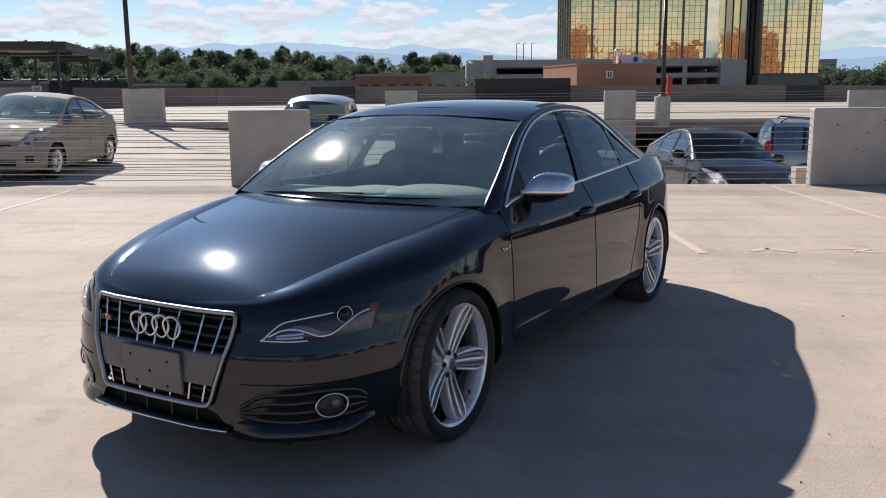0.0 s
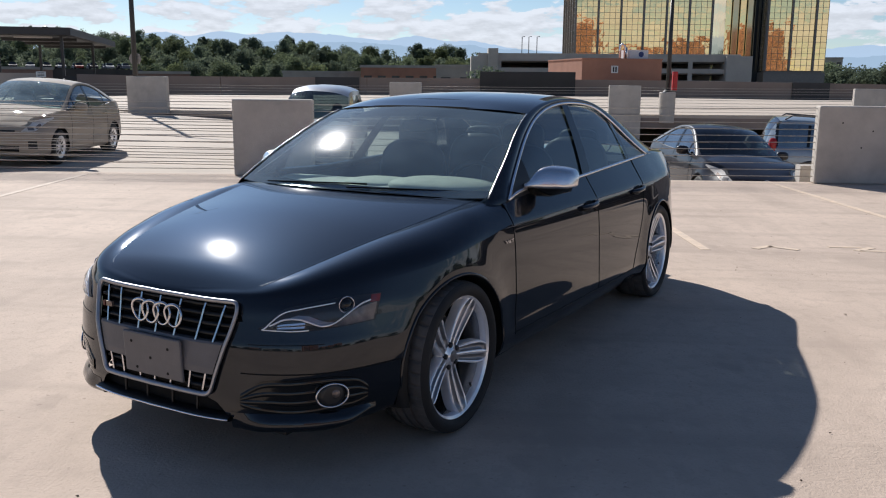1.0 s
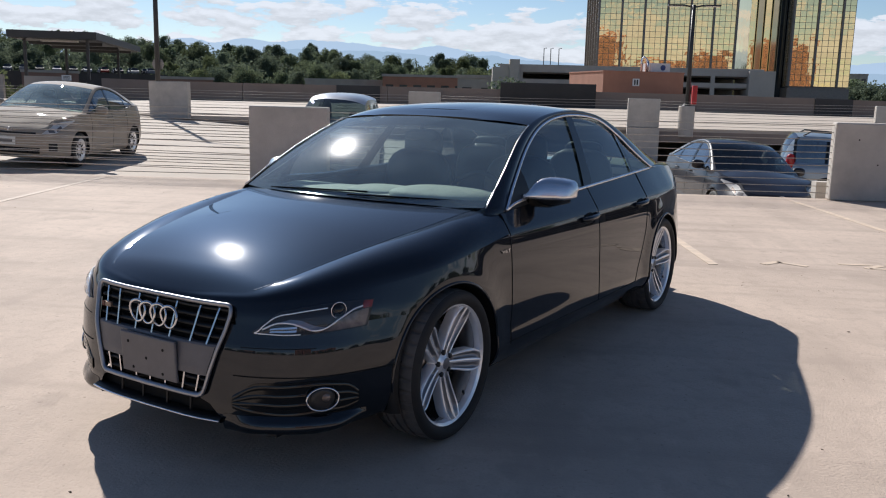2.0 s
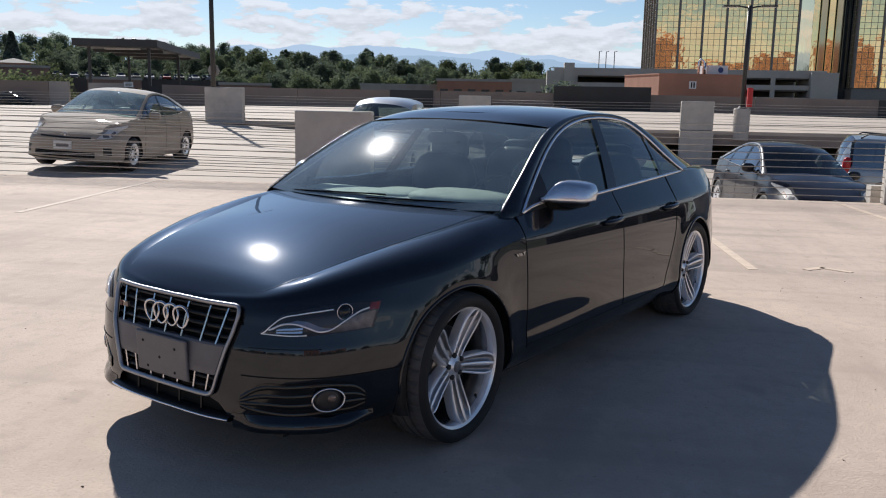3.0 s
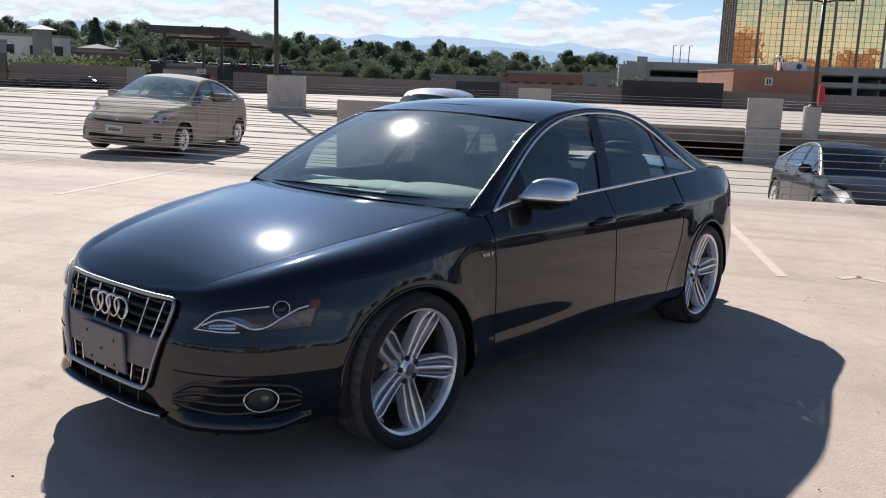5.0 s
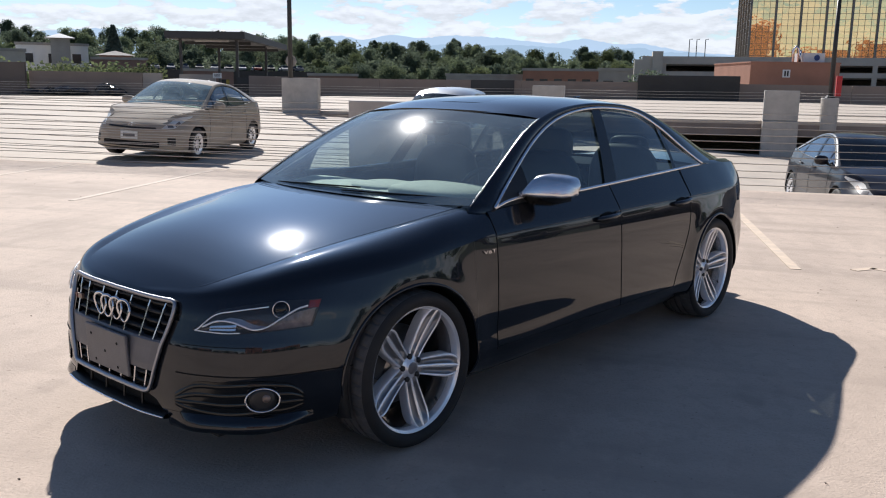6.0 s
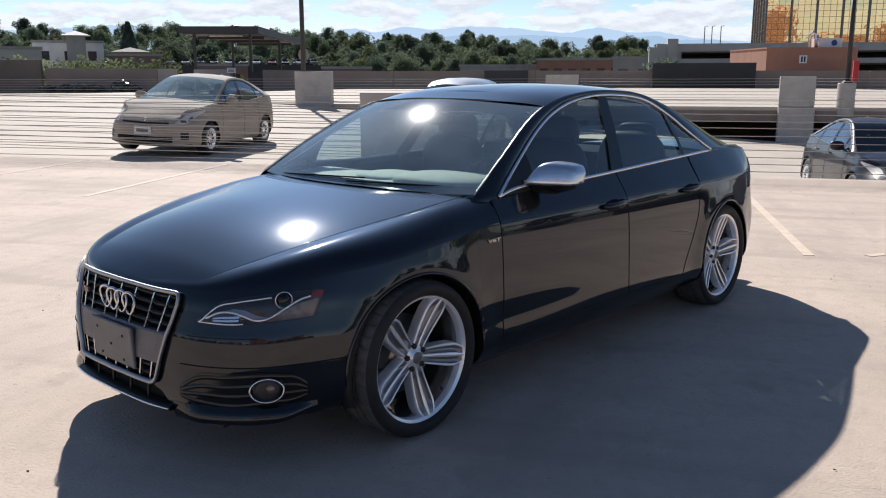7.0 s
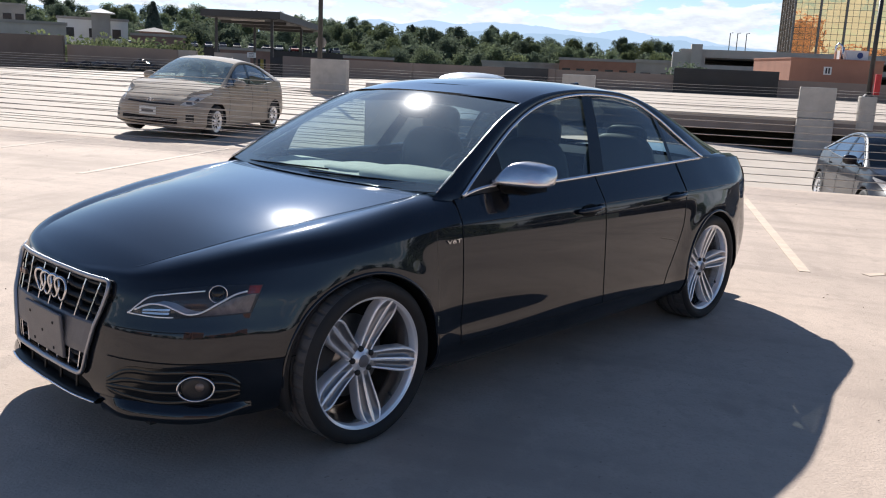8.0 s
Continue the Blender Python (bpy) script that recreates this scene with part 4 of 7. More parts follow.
part("lip_strip", Geo().tube([nose(x, 0.231, 0.026) for x in lin(-0.365, 0.365, 40)], 0.0048, 6), M_SATIN, car, "bright strip along the front lip", smooth=True)
rows = []
for t in lin(0, 1, 30):
    s = s_of_x(0.365) + t * (0.965 - s_of_x(0.365))
    o = 0.034 * smooth01(t / 0.30) * (1 - 0.9 * smooth01((t - 0.75) / 0.25)) + 0.004
    z0 = 0.186 + 0.028 * smooth01((t - 0.6) / 0.4)
    rows.append([shell(s, z0 + 0.072 - 0.03 * smooth01((t - 0.6) / 0.4), 0.001), shell(s, z0 + 0.05 - 0.02 * smooth01((t - 0.6) / 0.4), o * 0.6), shell(s, z0 + 0.024, o), shell(s, z0 + 0.006, o + 0.003), shell(s, z0, o - 0.006), shell(s, z0 + 0.012, -0.05)])
part("lip_flap", Geo().grid(rows), M_PAINT, car, smooth=True, mirror=True)
# side intakes with fins and fog lamps
f_lo, f_hi = curve1((0.40, 0.296), (0.47, 0.262), (0.8, 0.252), (0.88, 0.258), (0.93, 0.285)), curve1((0.40, 0.318), (0.48, 0.378), (0.6, 0.390), (0.82, 0.388), (0.89, 0.368), (0.93, 0.325))
g = Geo().grid(tall(lin(0.405, 0.928, 24), f_lo, f_hi, 8, 0.0015), flip=True)
part("side_intake", g, M_GLOSS, car, "dark side intake of the front bumper", smooth=True, mirror=True)
for k in range(4):
    rows = []
    for s in lin(0.41, 0.922, 24):
        z = f_lo(s) + (f_hi(s) - f_lo(s)) * (k + 0.5) / 4
        rows.append([shell(s, z - 0.012, 0.0), shell(s, z - 0.004, 0.0045), shell(s, z + 0.004, 0.0045), shell(s, z + 0.012, 0.0)])
    part("intake_fin", Geo().grid(rows, flip=True), M_GLOSS, car, smooth=True, mirror=True)
for sgn in (1, -1):
    s = 0.762
    c = shell(s, 0.325, 0.010)
    nrm = (shell(s, 0.325, 0.03) - c)
    nrm = Vector(nrm).normalized()
    fog = part("fog_lamp", Geo().lathe([(0.0, 0.004), (0.03, 0.008), (0.048, 0.004), (0.052, -0.01)], 28, "x"), M_LAMPIN, car, "round fog lamp", smooth=True)
    m = Matrix.Translation(c) @ nrm.to_track_quat("X", "Z").to_matrix().to_4x4()
    fog.matrix_local = m if sgn > 0 else Matrix.Diagonal((-1, 1, 1, 1)) @ m
    part("ring", Geo().tube([(0.006, 0.062 * math.cos(h), 0.045 * math.sin(h)) for h in lin(0, 2 * math.pi, 40)[:-1]], 0.0045, 6, closed=True), M_CHROME, fog, "chrome ring", smooth=True)
    part("bulb", Geo().ball((0.004, 0.014, 0.006), (0.009, 0.017, 0.017)), M_BROWNISH, fog, "bright lamp reflector", smooth=True)

# ---- headlamps ----
h_lo = curve1((0.48, 0.577), (0.60, 0.569), (0.75, 0.574), (0.97, 0.584))
h_hi = curve1((0.48, 0.582), (0.53, 0.612), (0.572, 0.645), (0.65, 0.664), (0.75, 0.675), (0.85, 0.681), (1.02, 0.680))


def lampat(f, v, out):
    """A place on the lamp: f along it, v from its lower to its upper edge."""
    a, b = 0.48 + 0.49 * f, 0.48 + 0.54 * f
    return shell(a + (b - a) * v, h_lo(a) + (h_hi(b) - h_lo(a)) * v, out)


def lamp_line(keys, out, n=40):
    c = curve1(*[(i, *k) for i, k in enumerate(keys)])
    return [lampat(*c(i * (len(keys) - 1) / n), out) for i in range(n + 1)]


for sgn in (1, -1):
    lamp = thing("headlamp", Matrix(), "", "")
    lamp.parent = car
    lamp["label"] = "slim swept headlamp with a bright strip and projector"
    flip = Matrix.Diagonal((sgn, 1, 1, 1))
    def lp(name, geo, mat, label=""):
        me = geo.mesh(name, mat, True)
        if sgn < 0:
            me.transform(flip)
            me.flip_normals()
        return part(name, me, mat, lamp, label)
    lp("housing", Geo().grid([[lampat(f, v, 0.0015) for v in lin(0, 1, 8)] for f in lin(0, 1, 30)], flip=True), M_LAMPIN)
    lp("led_strip", Geo().tube(lamp_line([(0.09, 0.50), (0.20, 0.55), (0.30, 0.50), (0.39, 0.34), (0.50, 0.15), (0.61, 0.18), (0.72, 0.44), (0.82, 0.70), (0.90, 0.80)], 0.010), 0.0040, 6, squash=0.8), M_LED, "bright light strip")
    lp("brow", Geo().tube(lamp_line([(0.03, 0.12), (0.06, 0.45), (0.10, 0.80), (0.20, 0.86), (0.40, 0.87), (0.60, 0.87)], 0.009), 0.0027, 6), M_LED, "bright upper strip")
    lp("sill_strip", Geo().tube(lamp_line([(0.03, 0.08), (0.2, 0.05), (0.4, 0.05)], 0.006, 16), 0.0025, 6), M_LED, "thin bright lower edge")
    for v in (0.14, 0.27):
        lp("reflector", Geo().grid([[lampat(f, v + d, 0.006) for d in (0.0, 0.05, 0.08)] for f in lin(0.15, 0.36, 10)], flip=True), M_CHROME, "bright turn-signal reflector")
    # brown mirrored surroundings painted into the lamp's lower rear part
    ledge = curve1((0.50, 0.10), (0.56, 0.11), (0.62, 0.16), (0.72, 0.38), (0.82, 0.62), (0.90, 0.72), (0.98, 0.76))
    lp("bezel", Geo().grid([[lampat(f, 0.05 + (ledge(f) - 0.05) * v, 0.005 - 0.004 * v) for v in lin(0, 1, 6)] for f in lin(0.52, 0.975, 16)], flip=True), M_BROWNISH, "brownish ribbed lamp bezel")
    lp("light_guide", Geo().grid([[lampat(f, c + 0.20 * v * math.sin(math.pi * (f - 0.2) / 0.42), 0.006 - 0.004 * v) for v in lin(0, 1, 4)] for f, c in ((0.2, 0.55), (0.3, 0.50), (0.39, 0.34), (0.45, 0.22), (0.50, 0.15), (0.56, 0.15), (0.62, 0.2))], flip=True), M_FRAME, "grey light guide over the strip")
    pc = lampat(0.70, 0.74, -0.006)
    pn = Vector(lampat(0.70, 0.74, 0.03) - pc).normalized()
    lp("projector", Geo().ball(pc, (0.028, 0.028, 0.028), 12), M_GLOSS, "dark glass projector lens")
    u1 = pn.cross(Vector((0, 0, 1))).normalized()
    u2 = u1.cross(pn)
    for q, rr in ((0.014, 0.031),):
        lp("projector_ring", Geo().tube([Vector(pc) + pn * q + u1 * (rr * math.cos(h)) + u2 * (rr * math.sin(h)) for h in lin(0, 2 * math.pi, 32)[:-1]], 0.0024, 6, closed=True), M_CHROME, "bright projector ring")
    lp("side_marker", Geo().grid([[lampat(f, v, 0.004) for v in lin(0.70, 0.97, 5)] for f in lin(0.91, 0.99, 5)], flip=True), M_MARKER, "red side marker")
    rows = []
    for k in range(31):
        row = []
        for i in range(9):
            e = min(1.0, 6 * min(k / 30, 1 - k / 30), 4 * min(i / 8, 1 - i / 8))
            row.append(lampat(k / 30, i / 8, 0.001 + 0.019 * smooth01(e)))
        rows.append(row)
    lp("cover", Geo().grid(rows, flip=True), M_LENS, "clear lamp cover")

# ---- badge on the fender ----
def lettering(text, size, mat, parent, m, name="badge"):
    cu = bpy.data.curves.new(name, "FONT")
    cu.body, cu.size, cu.extrude = text, size, 0.0015
    tmp = bpy.data.objects.new(name, cu)
    scene.collection.objects.link(tmp)
    bpy.context.view_layer.update()
    me = bpy.data.meshes.new_from_object(tmp)
    bpy.data.objects.remove(tmp)
    me.materials.clear()
    me.materials.append(mat)
    ob = new(name, me)
    ob.parent = parent
    ob.matrix_local = m
    return ob


p = shell(s_of_y(-0.995), 0.750, 0.004)
lettering("V6T", 0.037, M_CHROME, car, Matrix.Translation(p) @ pose(0, 0, 0, 90, 0, 90) @ Matrix.Diagonal((1.4, 0.62, 1, 1)))["label"] = "small chrome engine badge"

# ---- door handles and mirrors ----
for y in (0.02, 0.88):
    for sgn in (1, -1):
        p = shell(s_of_y(y), 0.808) 
        g = Geo().tube([(p[0] - 0.004, y - 0.10, 0.804), (p[0] + 0.020, y - 0.085, 0.808), (p[0] + 0.032, y - 0.03, 0.812), (p[0] + 0.032, y + 0.04, 0.815), (p[0] + 0.022, y + 0.09, 0.817), (p[0] - 0.004, y + 0.105, 0.817)], [0.012, 0.014, 0.014, 0.014, 0.014, 0.012], 8)
        me = g.mesh("door_handle", M_PAINT, True)
        # flat black ball set on the door skin as the hollow's shade
        cup = Geo().ball((p[0] + 0.001, y + 0.005, 0.802), (0.006, 0.075, 0.036), 10).mesh("handle_recess", M_GAP, True)
        for q in (me, cup):
            if sgn < 0:
                q.transform(Matrix.Diagonal((-1, 1, 1, 1)))
                q.flip_normals()
        part("door_handle", me, M_PAINT, car)
        part("handle_recess", cup, M_GAP, car, "black disc for the shade in the handle recess")
mir_top = curve1((0, 0.990), (0.10, 0.998), (0.2, 1.038), (0.3, 1.062), (0.42, 1.071), (0.62, 1.069), (0.82, 1.060), (0.94, 1.047), (1.0, 1.022))
mir_low = curve1((0, 0.972), (0.3, 0.965), (0.7, 0.963), (0.92, 0.965), (1.0, 0.974))
mir_dep = curve1((0, 0.02), (0.3, 0.065), (0.6, 0.075), (0.85, 0.070), (0.95, 0.060), (1.0, 0.042))
for sgn in (1, -1):
    rows = []
    for t in lin(0, 1, 20):
        x = 0.795 + 0.215 * t
        zt, zl, dp = mir_top(t), mir_low(t), mir_dep(t)
        cz, hh, cy = (zt + zl) / 2, (zt - zl) / 2, -0.605 + 0.16 * t
        row = []
        for k in range(24):
            h = 2 * math.pi * k / 24
            f = lambda w: math.copysign(abs(w) ** 0.5, w)
            z = cz + hh * f(math.sin(h))
            row.append((x, cy - dp * f(math.cos(h)) * (1.0 if math.cos(h) > 0 else 0.35) + 0.42 * (z - zl) - 0.02, z))
        rows.append(row)
    rows = [[tuple(np.mean(rows[0], axis=0))] * 24] + rows + [[tuple(np.mean(rows[-1], axis=0) + np.array([0.004, 0, 0]))] * 24]
    cap = Geo().grid(rows, close=True).mesh("mirror", M_SATIN, True)
    foot = Geo().tube([(0.77, -0.59, 0.945), (0.82, -0.58, 0.953), (0.90, -0.53, 0.958), (0.985, -0.475, 0.970)], [0.035, 0.045, 0.055, 0.035], 10, squash=0.35).mesh("mirror_foot", M_GLOSS, True)
    for q in (cap, foot):
        if sgn < 0:
            q.transform(Matrix.Diagonal((-1, 1, 1, 1)))
            q.flip_normals()
    mir = part("mirror", cap, M_SATIN, car, "satin aluminium wing-mirror shell")
    part("mirror_foot", foot, M_GLOSS, mir, "black mirror foot")

# ---- interior ----
def seat(x, y, rear=False):
    g2 = Geo().ball((x, y, 0.52), (0.25, 0.28, 0.10), 10, 0.6)
    g2.ball((x, y + 0.30, 0.80), (0.24, 0.09, 0.32), 10, 0.6)
    part("seat", g2, M_SEAT, car, "dark leather seat", smooth=True)
    part("headrest", Geo().ball((x, y + 0.36, 1.145 if not rear else 1.09), (0.135, 0.055, 0.10 if not rear else 0.08), 10, 0.6), M_SEAT, car, smooth=True)


for x in (-0.37, 0.37):
    seat(x, -0.10)
    seat(x, 0.80, True)
g = Geo().grid([[(x, y + 0.16 * x * x, z - 0.03 * abs(x) ** 2) for x in lin(-0.70, 0.70, 24)] for y, z in ((-0.90, 0.935), (-0.80, 0.955), (-0.68, 0.962), (-0.60, 0.955), (-0.54, 0.90), (-0.52, 0.70), (-0.57, 0.45))])
part("dashboard", g, M_DASH, car, "pale grey-green dashboard under the windscreen", smooth=True)
g = Geo().grid([[(x, y + 0.20 * x * x, z - 0.03 * abs(x) ** 2) for x in lin(-0.72, 0.72, 24)] for y, z in ((-1.06, 0.925), (-0.98, 0.932), (-0.88, 0.936))])
part("dash_vent_panel", g, M_SEAT, car, "dark strip in front of the dashboard", smooth=True)
part("instrument_hood", Geo().ball((0.36, -0.68, 0.945), (0.29, 0.20, 0.052), 14, 0.75).ball((-0.02, -0.68, 0.94), (0.20, 0.16, 0.036), 12, 0.75), M_DASH, car, smooth=True)
wheel_c = Vector((0.37, -0.36, 0.87))
ring = [wheel_c + Vector((0.185 * math.cos(h), 0.06 * math.sin(h), 0.175 * math.sin(h))) for h in lin(0, 2 * math.pi, 36)[:-1]]
g = Geo().tube(ring, 0.015, 8, closed=True).ball(wheel_c, (0.07, 0.03, 0.07)).tube([ring[0], wheel_c, ring[18]], 0.018, 6)
part("steering_wheel", g, M_SEAT, car, "dark leather steering wheel", smooth=True)
part("interior_mirror", Geo().ball((0, -0.335, 1.235), (0.115, 0.02, 0.035), 8, 0.7).tube([(0, -0.335, 1.25), (0, -0.33, 1.30)], 0.01, 6), M_SEAT, car, "dark interior mirror", smooth=True)
part("parcel_shelf", Geo().slab(-0.62, 0.62, 1.25, 1.78, 0.93, 0.95), M_SEAT, car)
part("headliner", Geo().grid([[(x, y, roof_c(y) - 0.05 - 0.12 * x * x) for x in lin(-0.5, 0.5, 10)] for y in lin(-0.33, 1.05, 10)], flip=True), M_LINER, car, smooth=True)
part("cabin_floor", Geo().slab(-0.75, 0.75, -0.9, 1.2, 0.21, 0.25).slab(-0.74, 0.74, -0.98, -0.95, 0.2, 0.90).slab(-0.1, 0.1, -0.5, 0.6, 0.25, 0.52), M_SEAT, car)
part("door_card", Geo().grid([[(0.80 - (0.05 if z < 0.85 else 0.015), y, z) for z in (0.25, 0.6, 0.80, 0.93)] for y in lin(-0.85, 1.2, 12)]), M_SEAT, car, smooth=True, mirror=True)

# ---- wheels ----
def wheel(turn, sgn, y):
    w = new("wheel")
    w.parent = car
    w["label"] = "silver five-spoke alloy wheel with a low tyre"
    base = pose(sgn * 0.775, y, WZ) @ (Matrix() if sgn > 0 else pose(0, 0, 0, 0, 0, 180)) @ pose(0, 0, 0, turn if sgn > 0 else -turn)
    w.matrix_local = base
    return w


prof = [(0.260, 0.098), (0.270, 0.1125), (0.285, 0.1235), (0.305, 0.1225), (0.316, 0.114), (0.3225, 0.104), (0.3255, 0.090), (0.328, 0.066), (0.328, 0.050), (0.320, 0.048), (0.320, 0.038), (0.328, 0.036), (0.328, 0.007), (0.320, 0.005), (0.320, -0.005), (0.328, -0.007), (0.328, -0.036), (0.320, -0.038), (0.320, -0.048), (0.328, -0.050), (0.328, -0.066), (0.3255, -0.090), (0.3165, -0.112), (0.290, -0.1235), (0.25, -0.10)]
rows = []
NT = 205
for r, a in prof:
    row = []
    for k in range(NT):
        h = 2 * math.pi * (k + 1.2 * abs(a) / 0.1) / NT
        rr = r - (0.006 if r > 0.324 and abs(a) > 0.049 and k % 5 == 0 else 0)
        row.append((a, rr * math.cos(h), rr * math.sin(h)))
    rows.append(row)
# dusty grey raised further to stand for light off the sunlit deck
M_TREAD = material("dusty_tread", (0.085, 0.080, 0.076), 0.92, vary=0.25, scale=18, bump=0.2, bump_scale=90)
TYRE = Geo().grid(rows[:6], close=True).grid(rows[-5:], close=True).mesh("tyre", M_TYRE, True)
TREAD = Geo().grid(rows[5:-4], close=True).mesh("tread", M_TREAD, False)
BARREL = Geo().lathe([(0.256, 0.098), (0.263, 0.105), (0.2675, 0.106), (0.2675, 0.099), (0.263, 0.0985), (0.2555, 0.100), (0.2525, 0.092), (0.250, 0.066)], 72).mesh("rim", M_RIM, True)
# inner rim coloured greyer than the lip, for the shade it lies in
M_BARREL = material("dusty_alloy", (0.50, 0.49, 0.48), 0.24, metal=0.95, vary=0.2, scale=14)
WELL = Geo().lathe([(0.250, 0.066), (0.238, 0.02), (0.230, -0.08), (0.240, -0.10)], 72).mesh("rim_barrel", M_BARREL, True)
# one spoke: a broad blade with three narrow ribs and two closed grooves
wide = curve1((0, 0.033), (0.3, 0.042), (0.6, 0.051), (0.8, 0.053), (0.92, 0.043), (1.0, 0.026))
rows = []
for r in lin(0.035, 0.262, 26):
    f = (r - 0.035) / 0.227
    half = wide(f)
    face = 0.058 + 0.0455 * f**1.6
    cut = smooth01((f - 0.16) / 0.10) * (1 - smooth01((f - 0.80) / 0.10))
    groove = 0.003 + 0.015 * cut
    row = []
    for q, dep in ((-1.0, 0.050), (-0.98, 0.012), (-0.93, 0.003), (-0.86, 0.0), (-0.78, 0.001), (-0.73, 0.003), (-0.66, groove), (-0.24, groove * 0.8), (-0.17, 0.003), (-0.10, 0.001), (0.0, 0.0), (0.10, 0.001), (0.17, 0.003), (0.24, groove * 0.8), (0.66, groove), (0.73, 0.003), (0.78, 0.001), (0.86, 0.0), (0.93, 0.003), (0.98, 0.012), (1.0, 0.050)):
        row.append((face - dep, r, q * half))
    rows.append(row)
# groove floors get a darker colour in place of their shade
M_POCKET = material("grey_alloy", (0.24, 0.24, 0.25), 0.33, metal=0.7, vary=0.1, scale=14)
SPOKE = Geo().grid([r[:6] for r in rows], flip=True).grid([r[8:13] for r in rows], flip=True).grid([r[15:] for r in rows], flip=True).mesh("spoke", M_RIM, True)
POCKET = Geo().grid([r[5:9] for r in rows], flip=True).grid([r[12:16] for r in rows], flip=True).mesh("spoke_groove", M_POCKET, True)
HUB = Geo().lathe([(0.0, 0.070), (0.026, 0.070), (0.030, 0.066), (0.033, 0.062), (0.048, 0.058), (0.062, 0.046), (0.066, 0.01)], 36).mesh("hub", M_RIM, True)
CAP = Geo().lathe([(0.0, 0.074), (0.024, 0.073), (0.027, 0.068)], 28).mesh("hub_cap", M_BRACKET, True)
BOLT = Geo().lathe([(0.0, 0.005), (0.008, 0.005), (0.0115, 0.003), (0.012, -0.01)], 12).mesh("wheel_bolt", M_PLAST, True)
DISC = Geo().lathe([(0.0, 0.0), (0.08, 0.0), (0.085, -0.02), (0.168, -0.02), (0.168, -0.045), (0.05, -0.045)], 48).mesh("brake_disc", M_DISC, True)
CALIPER = Geo().box((-0.02, 0.0, 0.0), (0.075, 0.075, 0.20)).mesh("brake_caliper", M_PLAST, False)
# added black disc closes the wheel, in place of the shade behind
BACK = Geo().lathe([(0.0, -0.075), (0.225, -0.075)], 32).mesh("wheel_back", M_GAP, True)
VALVE = Geo().tube([(0.080, 0.226, 0.0), (0.083, 0.205, 0.0)], 0.006, 6).mesh("valve", M_PLAST, True)
for y, turn in ((-WB, -9.0), (WB, 7.0)):
    for sgn in (1, -1):
        w = wheel(turn, sgn, y)
        tyre_ob = part("tyre", TYRE, M_TYRE, w, "clean black sidewall")
        part("tread", TREAD, M_TREAD, tyre_ob, "dusty tread with cut blocks, paler for bounce light")
        rim = part("rim", BARREL, M_RIM, w, "bright silver alloy rim")
        part("hub", HUB, M_RIM, rim)
        part("rim_barrel", WELL, M_BARREL, rim, "inner rim greyed for the shade behind the spokes")
        part("hub_cap", CAP, M_BRACKET, rim)
        for k in range(5):
            part("spoke", SPOKE, M_RIM, rim).matrix_local = pose(0, 0, 0, 72 * k)
            part("spoke_groove", POCKET, M_POCKET, rim, "spoke grooves coloured darker for shade").matrix_local = pose(0, 0, 0, 72 * k)
            h = radians(72 * k + 36)
            part("wheel_bolt", BOLT, M_PLAST, rim).matrix_local = pose(0.063, 0.050 * math.cos(h), 0.050 * math.sin(h))
        part("valve", VALVE, M_PLAST, rim).matrix_local = pose(0, 0, 0, -42)
        part("brake_disc", DISC, M_DISC, w)
        part("brake_caliper", CALIPER, M_PLAST, w).matrix_local = pose(0, 0.145 * math.cos(2.6 - radians(turn)), 0.145 * math.sin(2.6 - radians(turn)), 150 - turn)
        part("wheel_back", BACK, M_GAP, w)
# tail lamps
for sgn in (1, -1):
    g = Geo().grid(tall(lin(s_of_y(2.05), 5.45, 16), lambda s: 0.74, lambda s: 0.90, 6, 0.004), flip=True)
    me = g.mesh("tail_lamp", M_REDLENS, True)
    if sgn < 0:
        me.transform(Matrix.Diagonal((-1, 1, 1, 1)))
        me.flip_normals()
    part("tail_lamp", me, M_REDLENS, car, "red tail lamp")

# ---- other parked cars ----
M_BEIGE = material("champagne_paint", (0.385, 0.322, 0.25), 0.76, vary=0.08, scale=1.5, coat=0.4, spec=0.075)
M_DKGREY = material("dark_grey_paint", (0.012, 0.011, 0.016), 0.4, vary=0.05, coat=0.6, spec=0.2)
M_TAIL = material("tail_lamp_red", (0.42, 0.02, 0.02), 0.2, vary=0.1)
M_STEEL = material("blue_grey_paint", (0.17, 0.19, 0.23), 0.4, metal=0.5, vary=0.05, coat=0.4)
M_SILVER = material("silver_paint", (0.34, 0.40, 0.45), 0.35, metal=0.4, vary=0.05, coat=0.8)
M_CARGLASS = glass_material("car_window", (0.30, 0.36, 0.36), base=0.05)
M_SKYGLASS = glass_material("mirroring_car_window", (0.20, 0.25, 0.27), base=0.38)
M_PALEGLASS = glass_material("pale_car_window", (0.74, 0.84, 0.76), base=0.09, dust_veil=0.20)
M_PALESIDE = glass_material("pale_side_window", (0.56, 0.62, 0.60), base=0.14, dust_veil=0.02)
M_PLATE = material("plate_white", (0.7, 0.7, 0.68), 0.5)
M_CLEAR = material("lamp_glass", (0.66, 0.63, 0.58), 0.35, vary=0.15, scale=9, coat=0.25)


